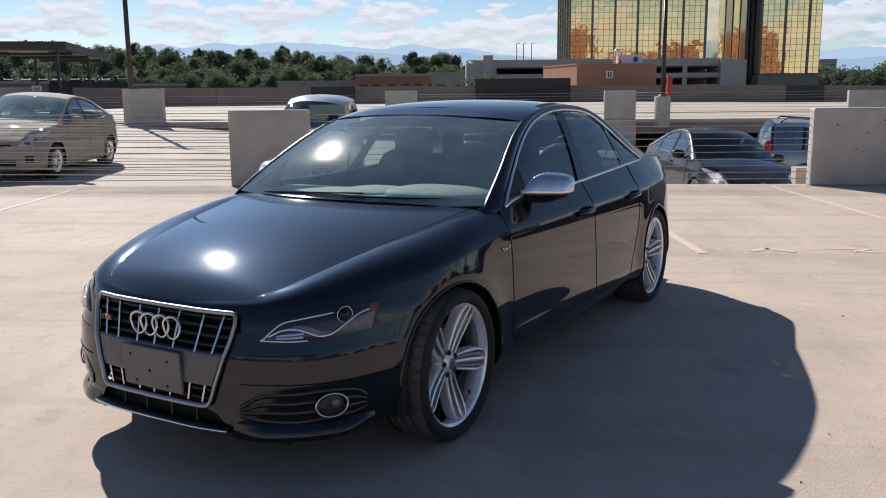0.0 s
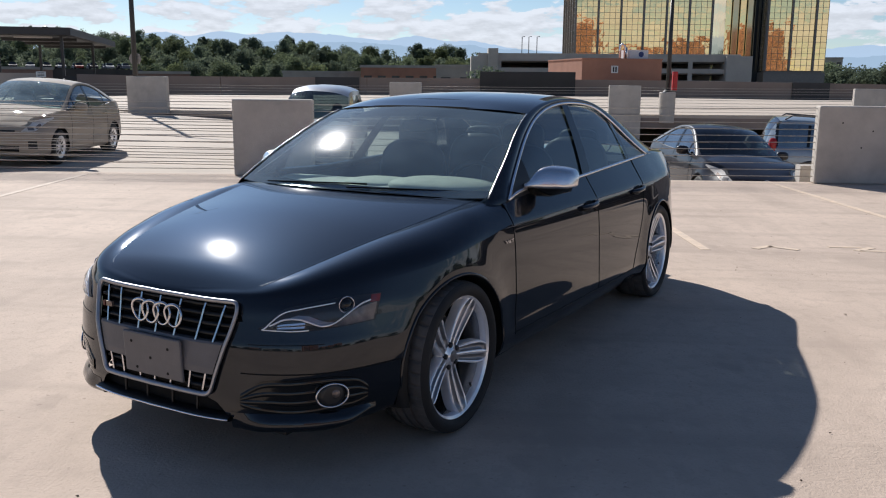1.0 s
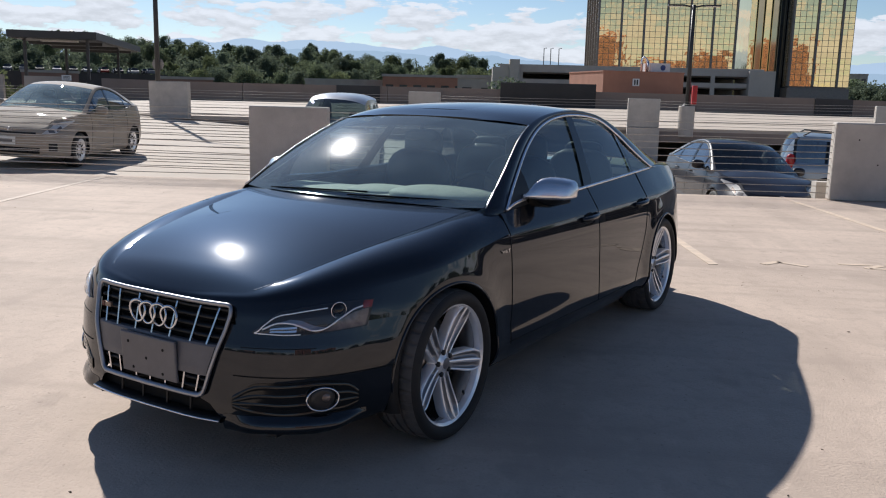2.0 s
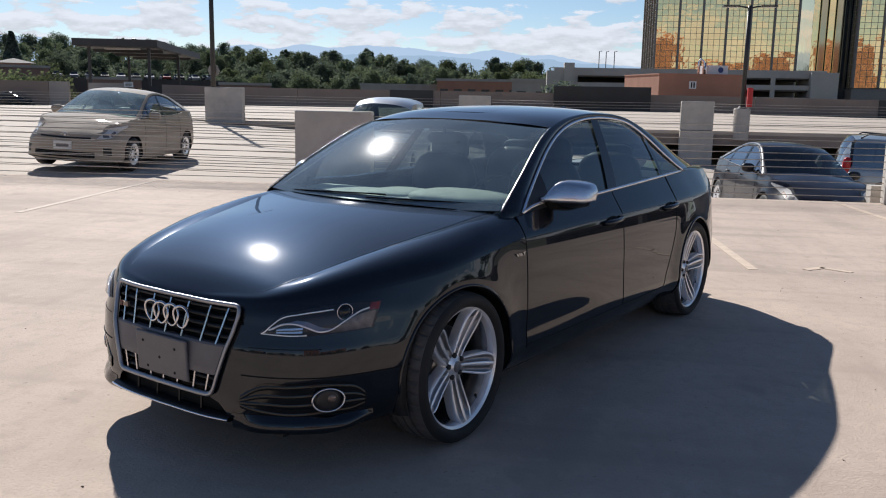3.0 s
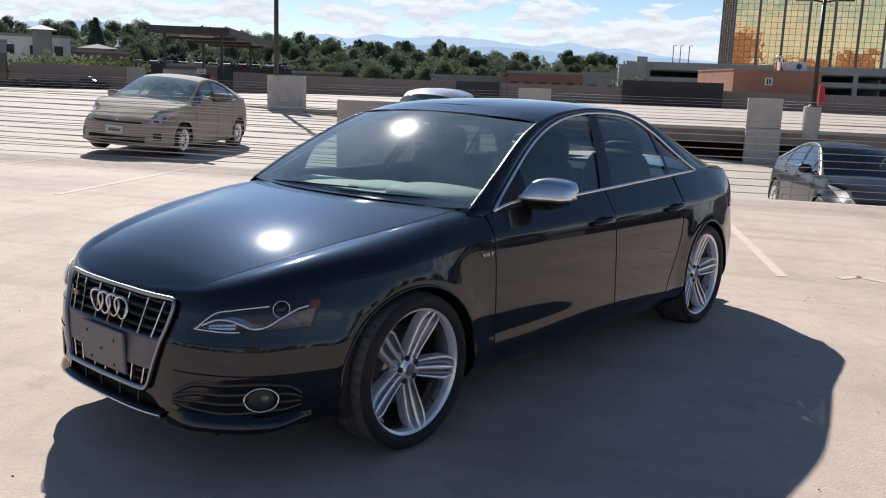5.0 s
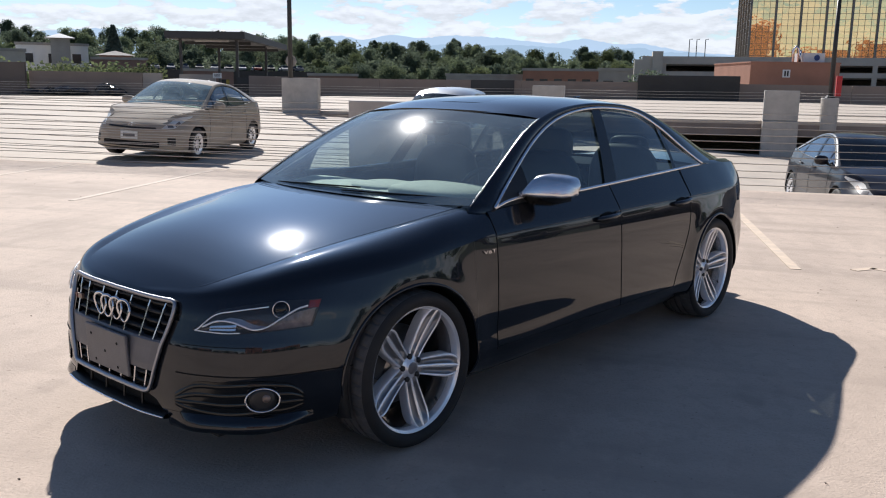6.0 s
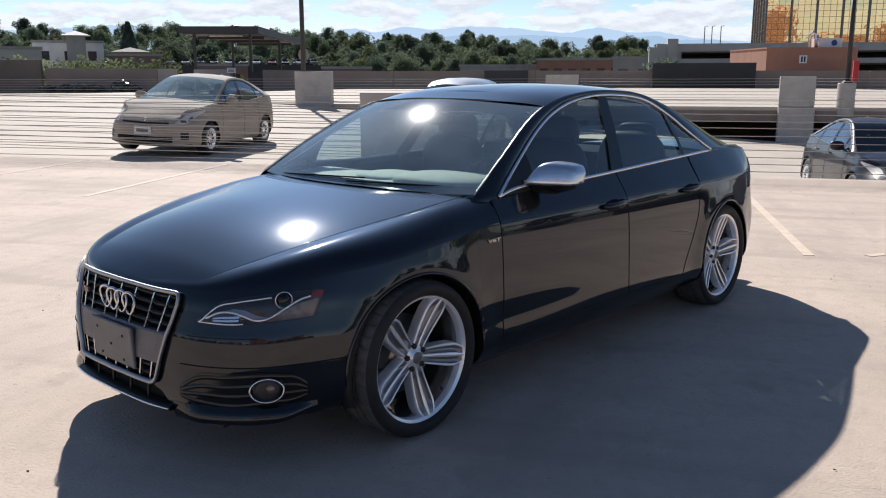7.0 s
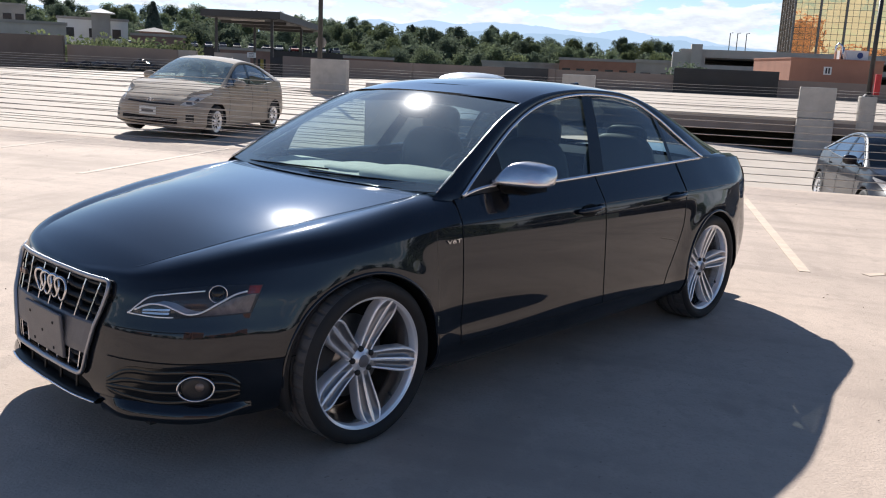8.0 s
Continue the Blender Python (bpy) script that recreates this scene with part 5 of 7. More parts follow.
def parked_car(name, m, label, paint, length, width, hood, top, belt, wb, tyre, rails=False, glass=None, tail=None):
    """A car with its nose towards -y. hood: height of the body's top edge along y; top: the line over windscreen, roof and tail."""
    ob = thing(name, m, label, "car", "other parked cars")
    glass = glass or M_CARGLASS
    yf, yr, hw = -length / 2, length / 2, width / 2
    end = lambda y: (1 - 0.42 * max(0, (abs(y) - (yr - 0.62)) / 0.62) ** 2.6)
    def section(y):
        w, zt = hw * end(y), hood(y)
        e = max(0, (abs(y) - (yr - 0.45)) / 0.45)
        zb = 0.135 + 0.05 * e**3
        pts = []
        for z, k in ((zb, 0.90), (zb + 0.06, 0.97), (zb + 0.2, 1.0), (0.62, 1.0), (zt - 0.14, 0.985), (zt - 0.06, 0.95), (zt - 0.02, 0.90), (zt, 0.82)):
            pts.append((w * k, y, max(z, zb)))
        for k in (0.6, 0.3, 0.0):
            pts.append((w * k, y, zt + 0.035 * (1 - k)))
        return pts + [(-x, yy, z) for x, yy, z in pts[-2::-1]]
    ys = [yf + (yr - yf) * (0.5 - 0.5 * math.cos(math.pi * i / 44)) for i in range(45)]
    rows = [section(y) for y in ys]
    for r, off in ((rows[0], -0.03), (rows[-1], 0.03)):
        c = np.mean(r, axis=0)
        extra = [tuple(c + (np.array(p) - c) * np.array([0.6, 1, 0.75]) + np.array([0, off, 0])) for p in r]
        cap = [tuple(c + np.array([0, off * 1.3, 0]))] * len(r)
        if off < 0:
            rows = [cap, extra] + rows
        else:
            rows = rows + [extra, cap]
    part("body", Geo().grid(rows), paint, ob, smooth=True)
    # greenhouse
    y0, y1, a, b = top
    def cage(y):
        zb, zt = belt(y), a(y)
        f = min(1.0, max(0.0, (zt - zb) / 0.5))
        xb = hw * end(y) * 0.90
        return zb, zt, xb, xb - 0.19 * f
    def panel(name2, p0, p1, mat, n=14, lab="", lift=0.0):
        rows2 = []
        for y in lin(p0, p1, n):
            zb, zt, xb, xr = cage(y)
            rows2.append([(u * xr, y - 0.10 * (1 - u * u) * (1 if y < 0 else -0.5), zt + lift - 0.075 * abs(u) ** 3) for u in lin(-1, 1, 16)])
        part(name2, Geo().grid(rows2), mat, ob, lab, smooth=True)
    w1, r1 = b
    panel("windscreen", y0, w1, glass, lab="dark windscreen" if glass is M_CARGLASS else "pale green windscreen")
    panel("roof", w1, r1, paint)
    panel("rear_window", r1, y1, glass, lab="dark rear window")
    ends = lin(y0, y1, 40)
    def side(name2, p0, p1, mat, out, lab="", lo=0.0, hi=1.0):
        rows2 = []
        for y in lin(p0, p1, 12):
            zb, zt, xb, xr = cage(y)
            row = []
            for t in lin(lo, hi, 5):
                row.append((xb + (xr - xb) * t + 0.012 * 4 * t * (1 - t) + out, y - 0.0, zb - 0.03 + (zt - 0.075 - zb + 0.03) * t))
            rows2.append(row)
        part(name2, Geo().grid(rows2, flip=True), mat, ob, lab, smooth=True, mirror=True)
    side("side_frame", y0, y1, paint, 0.0, lo=0.86)
    side("front_pillar", y0, y0 + 0.42, paint, 0.001)
    span = (y1 - y0 - 1.0)
    cuts = [y0 + 0.40, y0 + 0.40 + span * 0.47, y0 + 0.40 + span * 0.90, y1 - (0.20 if tail else 0.45)]
    for k in range(3):
        side("side_window", cuts[k] + 0.03, cuts[k + 1] - 0.03, glass, 0.0, "dark side window", 0.06, 0.86)
        side("pillar", cuts[k + 1] - 0.03, cuts[k + 1] + 0.03, M_GLOSS, 0.001, "black pillar", 0.0, 0.86)
    side("rear_pillar", y1 - (0.18 if tail else 0.42), y1, paint, 0.001)
    # wheels
    tyre_me = Geo().lathe([(tyre * 0.62, 0.10), (tyre * 0.66, 0.105), (tyre * 0.9, 0.105), (tyre, 0.085), (tyre, -0.085), (tyre * 0.9, -0.1)], 36).mesh("tyre", M_TYRE, True)
    rim_me = Geo().lathe([(0, 0.085), (0.05, 0.085), (0.07, 0.07), (tyre * 0.58, 0.085), (tyre * 0.64, 0.103), (tyre * 0.66, 0.09)], 30).mesh("rim", M_RIM, True)
    slot = Geo().box((0.083, tyre * 0.40, 0), (0.012, tyre * 0.26, 0.055)).mesh("slot", M_GAP, False)
    # black disc laid over the body for the shade of an open arch
    arch_me = Geo().lathe([(0, -0.02), (tyre + 0.045, -0.02), (tyre + 0.05, -0.05)], 36).mesh("wheel_arch", M_GAP, True)
    for y in (-wb / 2, wb / 2):
        for sgn in (1, -1):
            x = hw * end(y) - 0.075
            flip = Matrix() if sgn > 0 else pose(0, 0, 0, 0, 0, 180)
            w = new("wheel")
            w.parent = ob
            w.matrix_local = pose(sgn * x, y, tyre) @ flip
            part("tyre", tyre_me, M_TYRE, w)
            part("rim", rim_me, M_RIM, w, "silver wheel rim")
            part("wheel_arch", arch_me, M_GAP, w).matrix_local = pose(0.078 + 0.022, 0, 0.01)
            for k in range(7):
                part("slot", slot, M_GAP, w).matrix_local = pose(0, 0, 0, 360 / 7 * k)
    # lamps, mirrors, plate, handles
    for sgn in (1, -1):
        lamp = Geo().ball((sgn * hw * 0.735, 0.0, 0.0), (0.115, 0.34, 0.055), 10, 1.0).mesh("headlamp", M_CLEAR, True)
        for q in lamp.vertices:
            q.co.z += 0.40 * q.co.y
            q.co.x -= sgn * 0.16 * max(0.0, -q.co.y)
            q.co += Vector((0, yf + 0.40, hood(yf + 0.40) - 0.125))
        part("headlamp", lamp, M_CLEAR, ob, "clear headlamp", smooth=True)
        if tail:
            part("tail_lamp", Geo().ball((sgn * hw * 0.78, yr - 0.17, 0.98), (0.075, 0.09, 0.19), 8, 0.7), tail, ob, "tall bright red tail lamp", smooth=True)
        else:
            part("tail_lamp", Geo().ball((sgn * hw * 0.68, yr - 0.16, 0.92), (0.09, 0.10, 0.13), 8, 0.7), M_REDLENS, ob, "red tail lamp", smooth=True)
        part("mirror", Geo().ball((sgn * (hw - 0.01), y0 + 0.60, belt(0) + 0.04), (0.10, 0.05, 0.06), 8, 0.8), paint, ob, smooth=True)
        part("lower_lamp", Geo().ball((sgn * hw * 0.68, yf + 0.07, 0.38), (0.08, 0.07, 0.05), 8, 0.8), M_PLAST, ob, smooth=True)
        for y in (-0.05, 0.80):
            part("door_handle", Geo().ball((sgn * (hw - 0.01), y, 0.82), (0.02, 0.09, 0.015), 6), paint, ob, smooth=True)
        for y in (y0 + 0.32, 0.25, wb / 2 - 0.42):
            part("shut_line", Geo().tube([(sgn * (hw + 0.001), y, 0.32), (sgn * (hw + 0.001), y, 0.62), (sgn * (hw * 0.985 + 0.002), y, belt(0) - 0.14)], 0.004, 5), M_GAP, ob)
    part("lower_grille", Geo().ball((0, yf - 0.005, 0.36), (0.46, 0.06, 0.085), 8, 0.6), M_PLAST, ob, "dark lower grille", smooth=True)
    part("upper_grille", Geo().ball((0, yf + 0.035, 0.66), (0.42, 0.05, 0.022), 8, 0.7), M_PLAST, ob, smooth=True)
    part("nose_badge", Geo().ball((0, yf + 0.01, 0.70), (0.07, 0.03, 0.045), 8), M_CHROME, ob, "oval chrome badge", smooth=True)
    pl = part("number_plate", Geo().box((0, yf - 0.05, 0.50), (0.31, 0.02, 0.155)), M_PLATE, ob, "white plate with a dark bar")
    part("plate_bar", Geo().box((0, yf - 0.062, 0.50), (0.22, 0.004, 0.06)), M_PLAST, pl)
    if rails:
        for sgn in (1, -1):
            part("roof_rail", Geo().tube([(sgn * 0.55, w1 + 0.1, a(w1 + 0.1) - 0.06), (sgn * 0.56, w1 + 0.25, a(w1 + 0.3) + 0.035), (sgn * 0.56, r1 - 0.25, a(r1 - 0.25) + 0.03), (sgn * 0.55, r1 - 0.1, a(r1 - 0.1) - 0.05)], 0.018, 6), M_DKMETAL, ob, "dark roof rail", smooth=True)
    for x in (-0.36, 0.36):
        part("seat", Geo().ball((x, -0.05, 0.85), (0.23, 0.12, 0.38), 8, 0.7).ball((x, 0.02, 1.22), (0.12, 0.05, 0.09), 6, 0.7), M_SEAT, ob, "dark seat", smooth=True)
    part("dashboard", Geo().slab(-0.66, 0.66, y0 + 0.25, y0 + 0.85, 0.8, belt(0) - 0.02), M_DASH, ob)
    return ob


# a rounded five-door hatchback, nose towards -y
H_WB, H_R, H_ARCH = (-1.30, 1.40), 0.315, 0.362
h_plan = curve1((0, 0, -2.23), (0.35, 0.35, -2.20), (0.60, 0.58, -2.10), (0.82, 0.735, -1.94), (1.05, 0.81, -1.72), (1.5, 0.850, -1.28), (2.3, 0.872, -0.48), (3.3, 0.872, 0.52), (4.2, 0.862, 1.42), (4.75, 0.825, 1.93), (5.02, 0.74, 2.13), (5.25, 0.55, 2.22), (5.8, 0.0, 2.25))
h_belt = curve1((-2.23, 0.655), (-2.1, 0.715), (-1.9, 0.79), (-1.6, 0.885), (-1.25, 0.945), (-0.9, 0.962), (0, 0.985), (1.0, 1.02), (1.6, 1.055), (2.0, 1.045), (2.25, 1.0))
h_side = curve1((0.18, 0.06), (0.24, 0.018), (0.34, 0.004), (0.42, 0.010), (0.55, 0.0), (0.70, 0.004), (0.80, 0.012), (0.88, 0.030), (0.95, 0.050), (1.06, 0.085))
h_front = curve1((0.18, 0.07), (0.23, 0.0), (0.32, -0.01), (0.44, 0.0), (0.52, 0.010), (0.58, 0.028), (0.64, 0.066), (0.72, 0.145), (0.85, 0.30))
h_back = curve1((0.18, 0.10), (0.35, 0.0), (0.6, 0.0), (0.8, 0.03), (1.06, 0.09))
h_hood = curve1((-2.2, 0.672), (-2.05, 0.748), (-1.8, 0.852), (-1.45, 0.962), (-1.15, 1.035))
h_mid = curve1((0, -2.175), (0.6, -2.06), (1.05, -1.80), (1.5, -1.45), (1.85, -1.15))
H_RAIL = curve1((0, 0.735, -1.02, 0.955), (1, 0.690, -0.66, 1.135), (2, 0.620, -0.28, 1.330), (3, 0.575, 0.02, 1.425), (4, 0.555, 0.35, 1.455), (5, 0.555, 0.75, 1.430), (6, 0.565, 1.15, 1.360), (7, 0.585, 1.50, 1.265), (8, 0.610, 1.85, 1.160), (9, 0.640, 2.02, 1.090))
H_DLO = curve1((0, 0.800, -0.88, 0.962), (1, 0.725, -0.60, 1.110), (2, 0.655, -0.26, 1.275), (3, 0.605, 0.02, 1.370), (4, 0.585, 0.35, 1.405), (5, 0.585, 0.72, 1.385), (6, 0.610, 1.02, 1.320), (7, 0.660, 1.27, 1.220), (8, 0.730, 1.46, 1.125), (9, 0.775, 1.57, 1.062))


def h_s(y):
    lo, hi = 0.4, 5.25
    for _ in range(36):
        q = (lo + hi) / 2
        lo, hi = (q, hi) if h_plan(q)[1] < y else (lo, q)
    return (lo + hi) / 2


def h_skin(s, z, out=0.0):
    """The hatchback's skin below the windows: s runs from the nose along the left side to the tail."""
    p, t = h_plan(s), h_plan(s + 0.02) - h_plan(s - 0.02)
    t = np.array([1.0, 0.0]) if s < 0.03 else np.array([-1.0, 0.0]) if s > 5.77 else t / np.hypot(*t)
    wf, wr = smooth01((-1.35 - p[1]) / 0.6), smooth01((p[1] - 1.7) / 0.5)
    d = h_side(z) * (1 - wf) * (1 - wr) + h_front(z) * wf + h_back(z) * wr - out
    for yc in H_WB:
        d -= 0.012 * math.exp(-((math.hypot(p[1] - yc, z - H_R) - H_ARCH) / 0.06) ** 2) * (1 if z > 0.2 else 0)
    return np.array([p[0] - t[1] * d, p[1] + t[0] * d, z])


def h_patch(s0, s1, lo, hi, out, n=16, k=5):
    return Geo().grid([[h_skin(s, lo(s) + (hi(s) - lo(s)) * i / k, out) for i in range(k + 1)] for s in lin(s0, s1, n)], flip=True)


def h_dlo(y):
    lo, hi = 0.0, 9.0
    for _ in range(30):
        q = (lo + hi) / 2
        lo, hi = (q, hi) if H_DLO(q)[1] < y else (lo, q)
    return H_DLO(lo)


def h_window(y, z, out=0.0):
    s, t = h_s(y), h_dlo(y)
    zb = h_belt(h_plan(s)[1])
    f = (z - zb) / max(t[2] - zb, 0.01)
    return (h_skin(s, zb)[0] * (1 - f) + t[0] * f + 0.012 * 4 * max(f, 0) * max(1 - f, 0) + out, y, z)


def h_across(w0, w1, bow0, bow1, lift, n, inset=0.006):
    rows2 = []
    for v in lin(0, 1, n):
        r = H_RAIL(w0 + (w1 - w0) * v)
        b = bow0 + (bow1 - bow0) * v
        rows2.append([(u * (r[0] - inset), r[1] + b * (1 - u * u), r[2] + (lift[0] + (lift[1] - lift[0]) * v) * (1 - abs(u) ** 2.4)) for u in lin(-1, 1, 20)])
    return rows2


def road_wheel(ob, x, y, r):
    """A tyre with a silver ten-slot wheel, on both sides of a parked car."""
    tyre_me = Geo().lathe([(r * 0.62, 0.10), (r * 0.66, 0.107), (r * 0.9, 0.105), (r * 0.97, 0.096), (r, 0.08), (r, -0.08), (r * 0.9, -0.1)], 36).mesh("tyre", M_TYRE, True)
    rim_me = Geo().lathe([(0, 0.085), (0.045, 0.085), (0.06, 0.078), (r * 0.52, 0.088), (r * 0.61, 0.104), (r * 0.655, 0.106), (r * 0.66, 0.09)], 36).mesh("rim", M_RIM, True)
    slot = Geo().box((0.090, r * 0.40, 0), (0.006, r * 0.26, 0.036)).mesh("slot", M_GAP, False)
    for sgn in (1, -1):
        w = new("wheel")
        w.parent = ob
        w.matrix_local = pose(sgn * x, y, r) @ (Matrix() if sgn > 0 else pose(0, 0, 0, 0, 0, 180))
        part("tyre", tyre_me, M_TYRE, w)
        part("rim", rim_me, M_RIM, w, "silver wheel rim")
        for k in range(10):
            part("slot", slot, M_GAP, w).matrix_local = pose(-0.006, 0, 0, 36 * k)


def hatchback(m, label, paint, glass, side_glass, dash):
    ob = thing("hatchback", m, label, "car", "other parked cars")
    def arch(s):
        y = h_plan(s)[1]
        for yc in H_WB:
            if abs(y - yc) < H_ARCH:
                return max(0.19, H_R + math.sqrt(H_ARCH**2 - (y - yc) ** 2))
        return 0.19
    ss = set(lin(0, 5.8, 90))
    for yc in H_WB:
        for h in lin(0, math.pi, 26):
            ss.add(h_s(yc + H_ARCH * math.cos(h) * 0.9995))
        ss |= {h_s(yc - H_ARCH * 1.002), h_s(yc + H_ARCH * 1.002)}
    edge = lambda s: h_belt(h_plan(s)[1])
    part("body", Geo().grid([[h_skin(s, arch(s) + (edge(s) - arch(s)) * i / 22) for i in range(23)] for s in sorted(ss)], flip=True), paint, ob, smooth=True, mirror=True)
    for yc in H_WB:
        hs = lin(-0.3, math.pi + 0.3, 30)
        rows2 = [[h_skin(h_s(yc + H_ARCH * math.cos(h)), max(H_R + H_ARCH * math.sin(h), 0.18)) for h in hs]]
        for x, r in ((0.79, H_ARCH), (0.48, H_ARCH), (0.46, 0.05)):
            rows2.append([(x, yc + r * math.cos(h), H_R + r * math.sin(h)) for h in hs])
        part("wheel_well", Geo().grid(rows2), M_GAP, ob, smooth=True, mirror=True)
        road_wheel(ob, 0.752, yc, H_R)
    # hood: from its edge to the middle
    rows2 = []
    for s in lin(0.0, 1.85, 40):
        q, yc = h_skin(s, edge(s)), h_mid(s)
        rows2.append([(q[0] * (1 - t), q[1] + (yc - q[1]) * smooth01(t) ** 0.8, q[2] + (h_hood(yc) - q[2]) * (1 - (1 - t) ** 2.2)) for t in lin(0, 1, 14)])
    part("hood", Geo().grid(rows2), paint, ob, smooth=True, mirror=True)
    part("hood_gap", Geo().tube([h_skin(s, edge(s), -0.012) + np.array([0, 0, 0.008]) for s in lin(0.75, 1.78, 24)], 0.004, 5), M_GAP, ob, smooth=True, mirror=True)
    part("cowl", Geo().grid([[(x, -1.16 + 0.24 * (x / 0.74) ** 2 + d, 1.03 - 0.07 * (x / 0.74) ** 2 - d * 0.3) for x in lin(-0.74, 0.74, 20)] for d in (0.0, 0.08, 0.16)]), M_PLAST, ob, "black cowl", smooth=True)
    # glasshouse
    part("windscreen", Geo().grid(h_across(0.05, 2.6, -0.15, -0.13, (0.065, 0.045), 20)), glass, ob, "curved windscreen", smooth=True)
    part("roof", Geo().grid(h_across(2.6, 6.2, -0.13, 0.06, (0.045, 0.045), 24, 0.0)), paint, ob, smooth=True)
    part("rear_window", Geo().grid(h_across(6.2, 8.7, 0.06, 0.10, (0.045, 0.03), 12)), side_glass, ob, "sloping rear window", smooth=True)
    part("antenna", Geo().tube([(0, 0.95, 1.42), (0, 1.02, 1.46), (0, 1.12, 1.50)], [0.012, 0.006, 0.003], 6), M_PLAST, ob, "short roof aerial", smooth=True)
    rows2 = [[H_DLO(w) * (1 - t) + H_RAIL(w) * t + np.array([0.010, 0, 0.006]) * 4 * t * (1 - t) for t in lin(0, 1, 5)] for w in lin(0, 9, 60)]
    g2 = Geo().grid(rows2, flip=True)
    rows2 = []
    for t in lin(0, 1, 12):
        s = h_s(1.56 + 0.46 * t)
        low, mid = h_skin(s, edge(s)), H_DLO(9) * (1 - t) + H_RAIL(9) * t
        rows2.append([low, (low + mid) / 2 + np.array([0.004, 0, 0.010]), mid])
    part("side_frame", g2.grid(rows2), paint, ob, "roof rail with door pillars", smooth=True, mirror=True)
    tail = [h_skin(s, edge(s)) for s in lin(h_s(2.02), 5.8, 12)]
    part("tailgate", Geo().grid([[p, (p[0] * 0.92, p[1] - 0.05, p[2] + 0.05), (p[0] * 0.85, min(p[1], 2.14) - 0.06, 1.10)] for p in tail]), paint, ob, smooth=True, mirror=True)
    for a, b in ((-0.86, -0.44), (-0.44, 0.30), (0.30, 1.10), (1.10, 1.56)):
        rows2 = []
        for y in lin(a, b, 12):
            zb, zt = h_belt(y) - 0.008, h_dlo(y)[2] - 0.003
            rows2.append([h_window(y, zb + (zt - zb) * i / 6, -0.006) for i in range(7)])
        part("side_window", Geo().grid(rows2, flip=True), side_glass, ob, "tinted side window", smooth=True, mirror=True)
    for ya, yb, wd in ((-0.52, -0.44, 0.035), (0.20, 0.37, 0.085), (1.05, 1.14, 0.045)):
        rows2 = []
        for t in lin(0, 1, 8):
            y = ya + (yb - ya) * t
            z = h_belt(y) - 0.005 + (h_dlo(y)[2] - h_belt(y)) * t
            rows2.append([h_window(y + d, z, 0.002) for d in (-wd / 2, wd / 2)])
        part("pillar", Geo().grid(rows2, flip=True), M_GLOSS, ob, "black window pillar", smooth=True, mirror=True)
    part("window_seal", Geo().tube([H_DLO(w) + np.array([0.004, 0, 0]) for w in lin(0, 9, 50)], 0.007, 5), M_PLAST, ob, smooth=True, mirror=True)
    part("belt_seal", Geo().tube([h_skin(h_s(y), h_belt(y)) + np.array([0.003, 0, 0.002]) for y in lin(-0.86, 1.56, 30)], 0.008, 5), M_PLAST, ob, smooth=True, mirror=True)
    # doors
    for y in (-0.80, 0.24, 1.02):
        part("shut_line", Geo().tube([h_skin(h_s(y), z, 0.0005) for z in lin(0.26, h_belt(y) - 0.01, 12)], 0.0035, 5), M_GAP, ob, smooth=True, mirror=True)
    part("sill_crease", Geo().tube([h_skin(h_s(y), 0.36 + 0.05 * (y + 0.8) / 1.8, 0.003) for y in lin(-0.86, 0.98, 20)], 0.006, 5), paint, ob, smooth=True, mirror=True)
    for y in (0.08, 0.90):
        p = h_skin(h_s(y), 0.86)
        part("door_handle", Geo().tube([p + np.array([0.0, -0.09, 0]), p + np.array([0.03, -0.06, 0.003]), p + np.array([0.03, 0.06, 0.008]), p + np.array([0.0, 0.09, 0.01])], 0.013, 6), paint, ob, smooth=True, mirror=True)
    part("mirror", Geo().ball((0.935, -0.55, 1.025), (0.115, 0.06, 0.08), 10, 0.75).tube([(0.80, -0.53, 0.965), (0.88, -0.54, 0.99)], 0.022, 6), paint, ob, smooth=True, mirror=True)
    # nose
    lamp_lo, lamp_hi = curve1((0.56, 0.615), (0.8, 0.628), (1.0, 0.70), (1.32, 0.835)), curve1((0.56, 0.625), (0.66, 0.685), (0.82, 0.745), (1.0, 0.800), (1.32, 0.86))
    lamp = part("headlamp", h_patch(0.56, 1.32, lamp_lo, lamp_hi, 0.008, 24), M_CLEAR, ob, "swept clear headlamp", smooth=True, mirror=True)
    part("lamp_bowl", h_patch(0.68, 0.80, lambda s: 0.640, lambda s: 0.690, 0.011, 8), M_BRACKET, ob, "grey lamp bowl", smooth=True, mirror=True)
    part("turn_lamp", h_patch(0.86, 1.02, lambda s: lamp_lo(s) + 0.008, lambda s: lamp_lo(s) + 0.045, 0.011, 8), M_BROWNISH, ob, "silvery turn lamp", smooth=True, mirror=True)
    part("upper_grille", h_patch(0.0, 0.46, lambda s: 0.600 + 0.02 * s, lambda s: 0.628 + 0.02 * s, 0.006), M_PLAST, ob, "dark slit under the hood", smooth=True, mirror=True)
    part("lower_grille", h_patch(0.0, 0.52, lambda s: 0.275, lambda s: 0.375, 0.005), M_GAP, ob, "dark lower grille", smooth=True, mirror=True)
    for z in (0.30, 0.325, 0.35):
        part("grille_slat", Geo().tube([h_skin(s, z, 0.008) for s in lin(0.0, 0.51, 12)], 0.005, 5), M_PLAST, ob, smooth=True, mirror=True)
    part("fog_vent", h_patch(0.655, 0.80, lambda s: 0.315, lambda s: 0.455, 0.005, 8), M_PLAST, ob, "dark upright bumper vent", smooth=True, mirror=True)
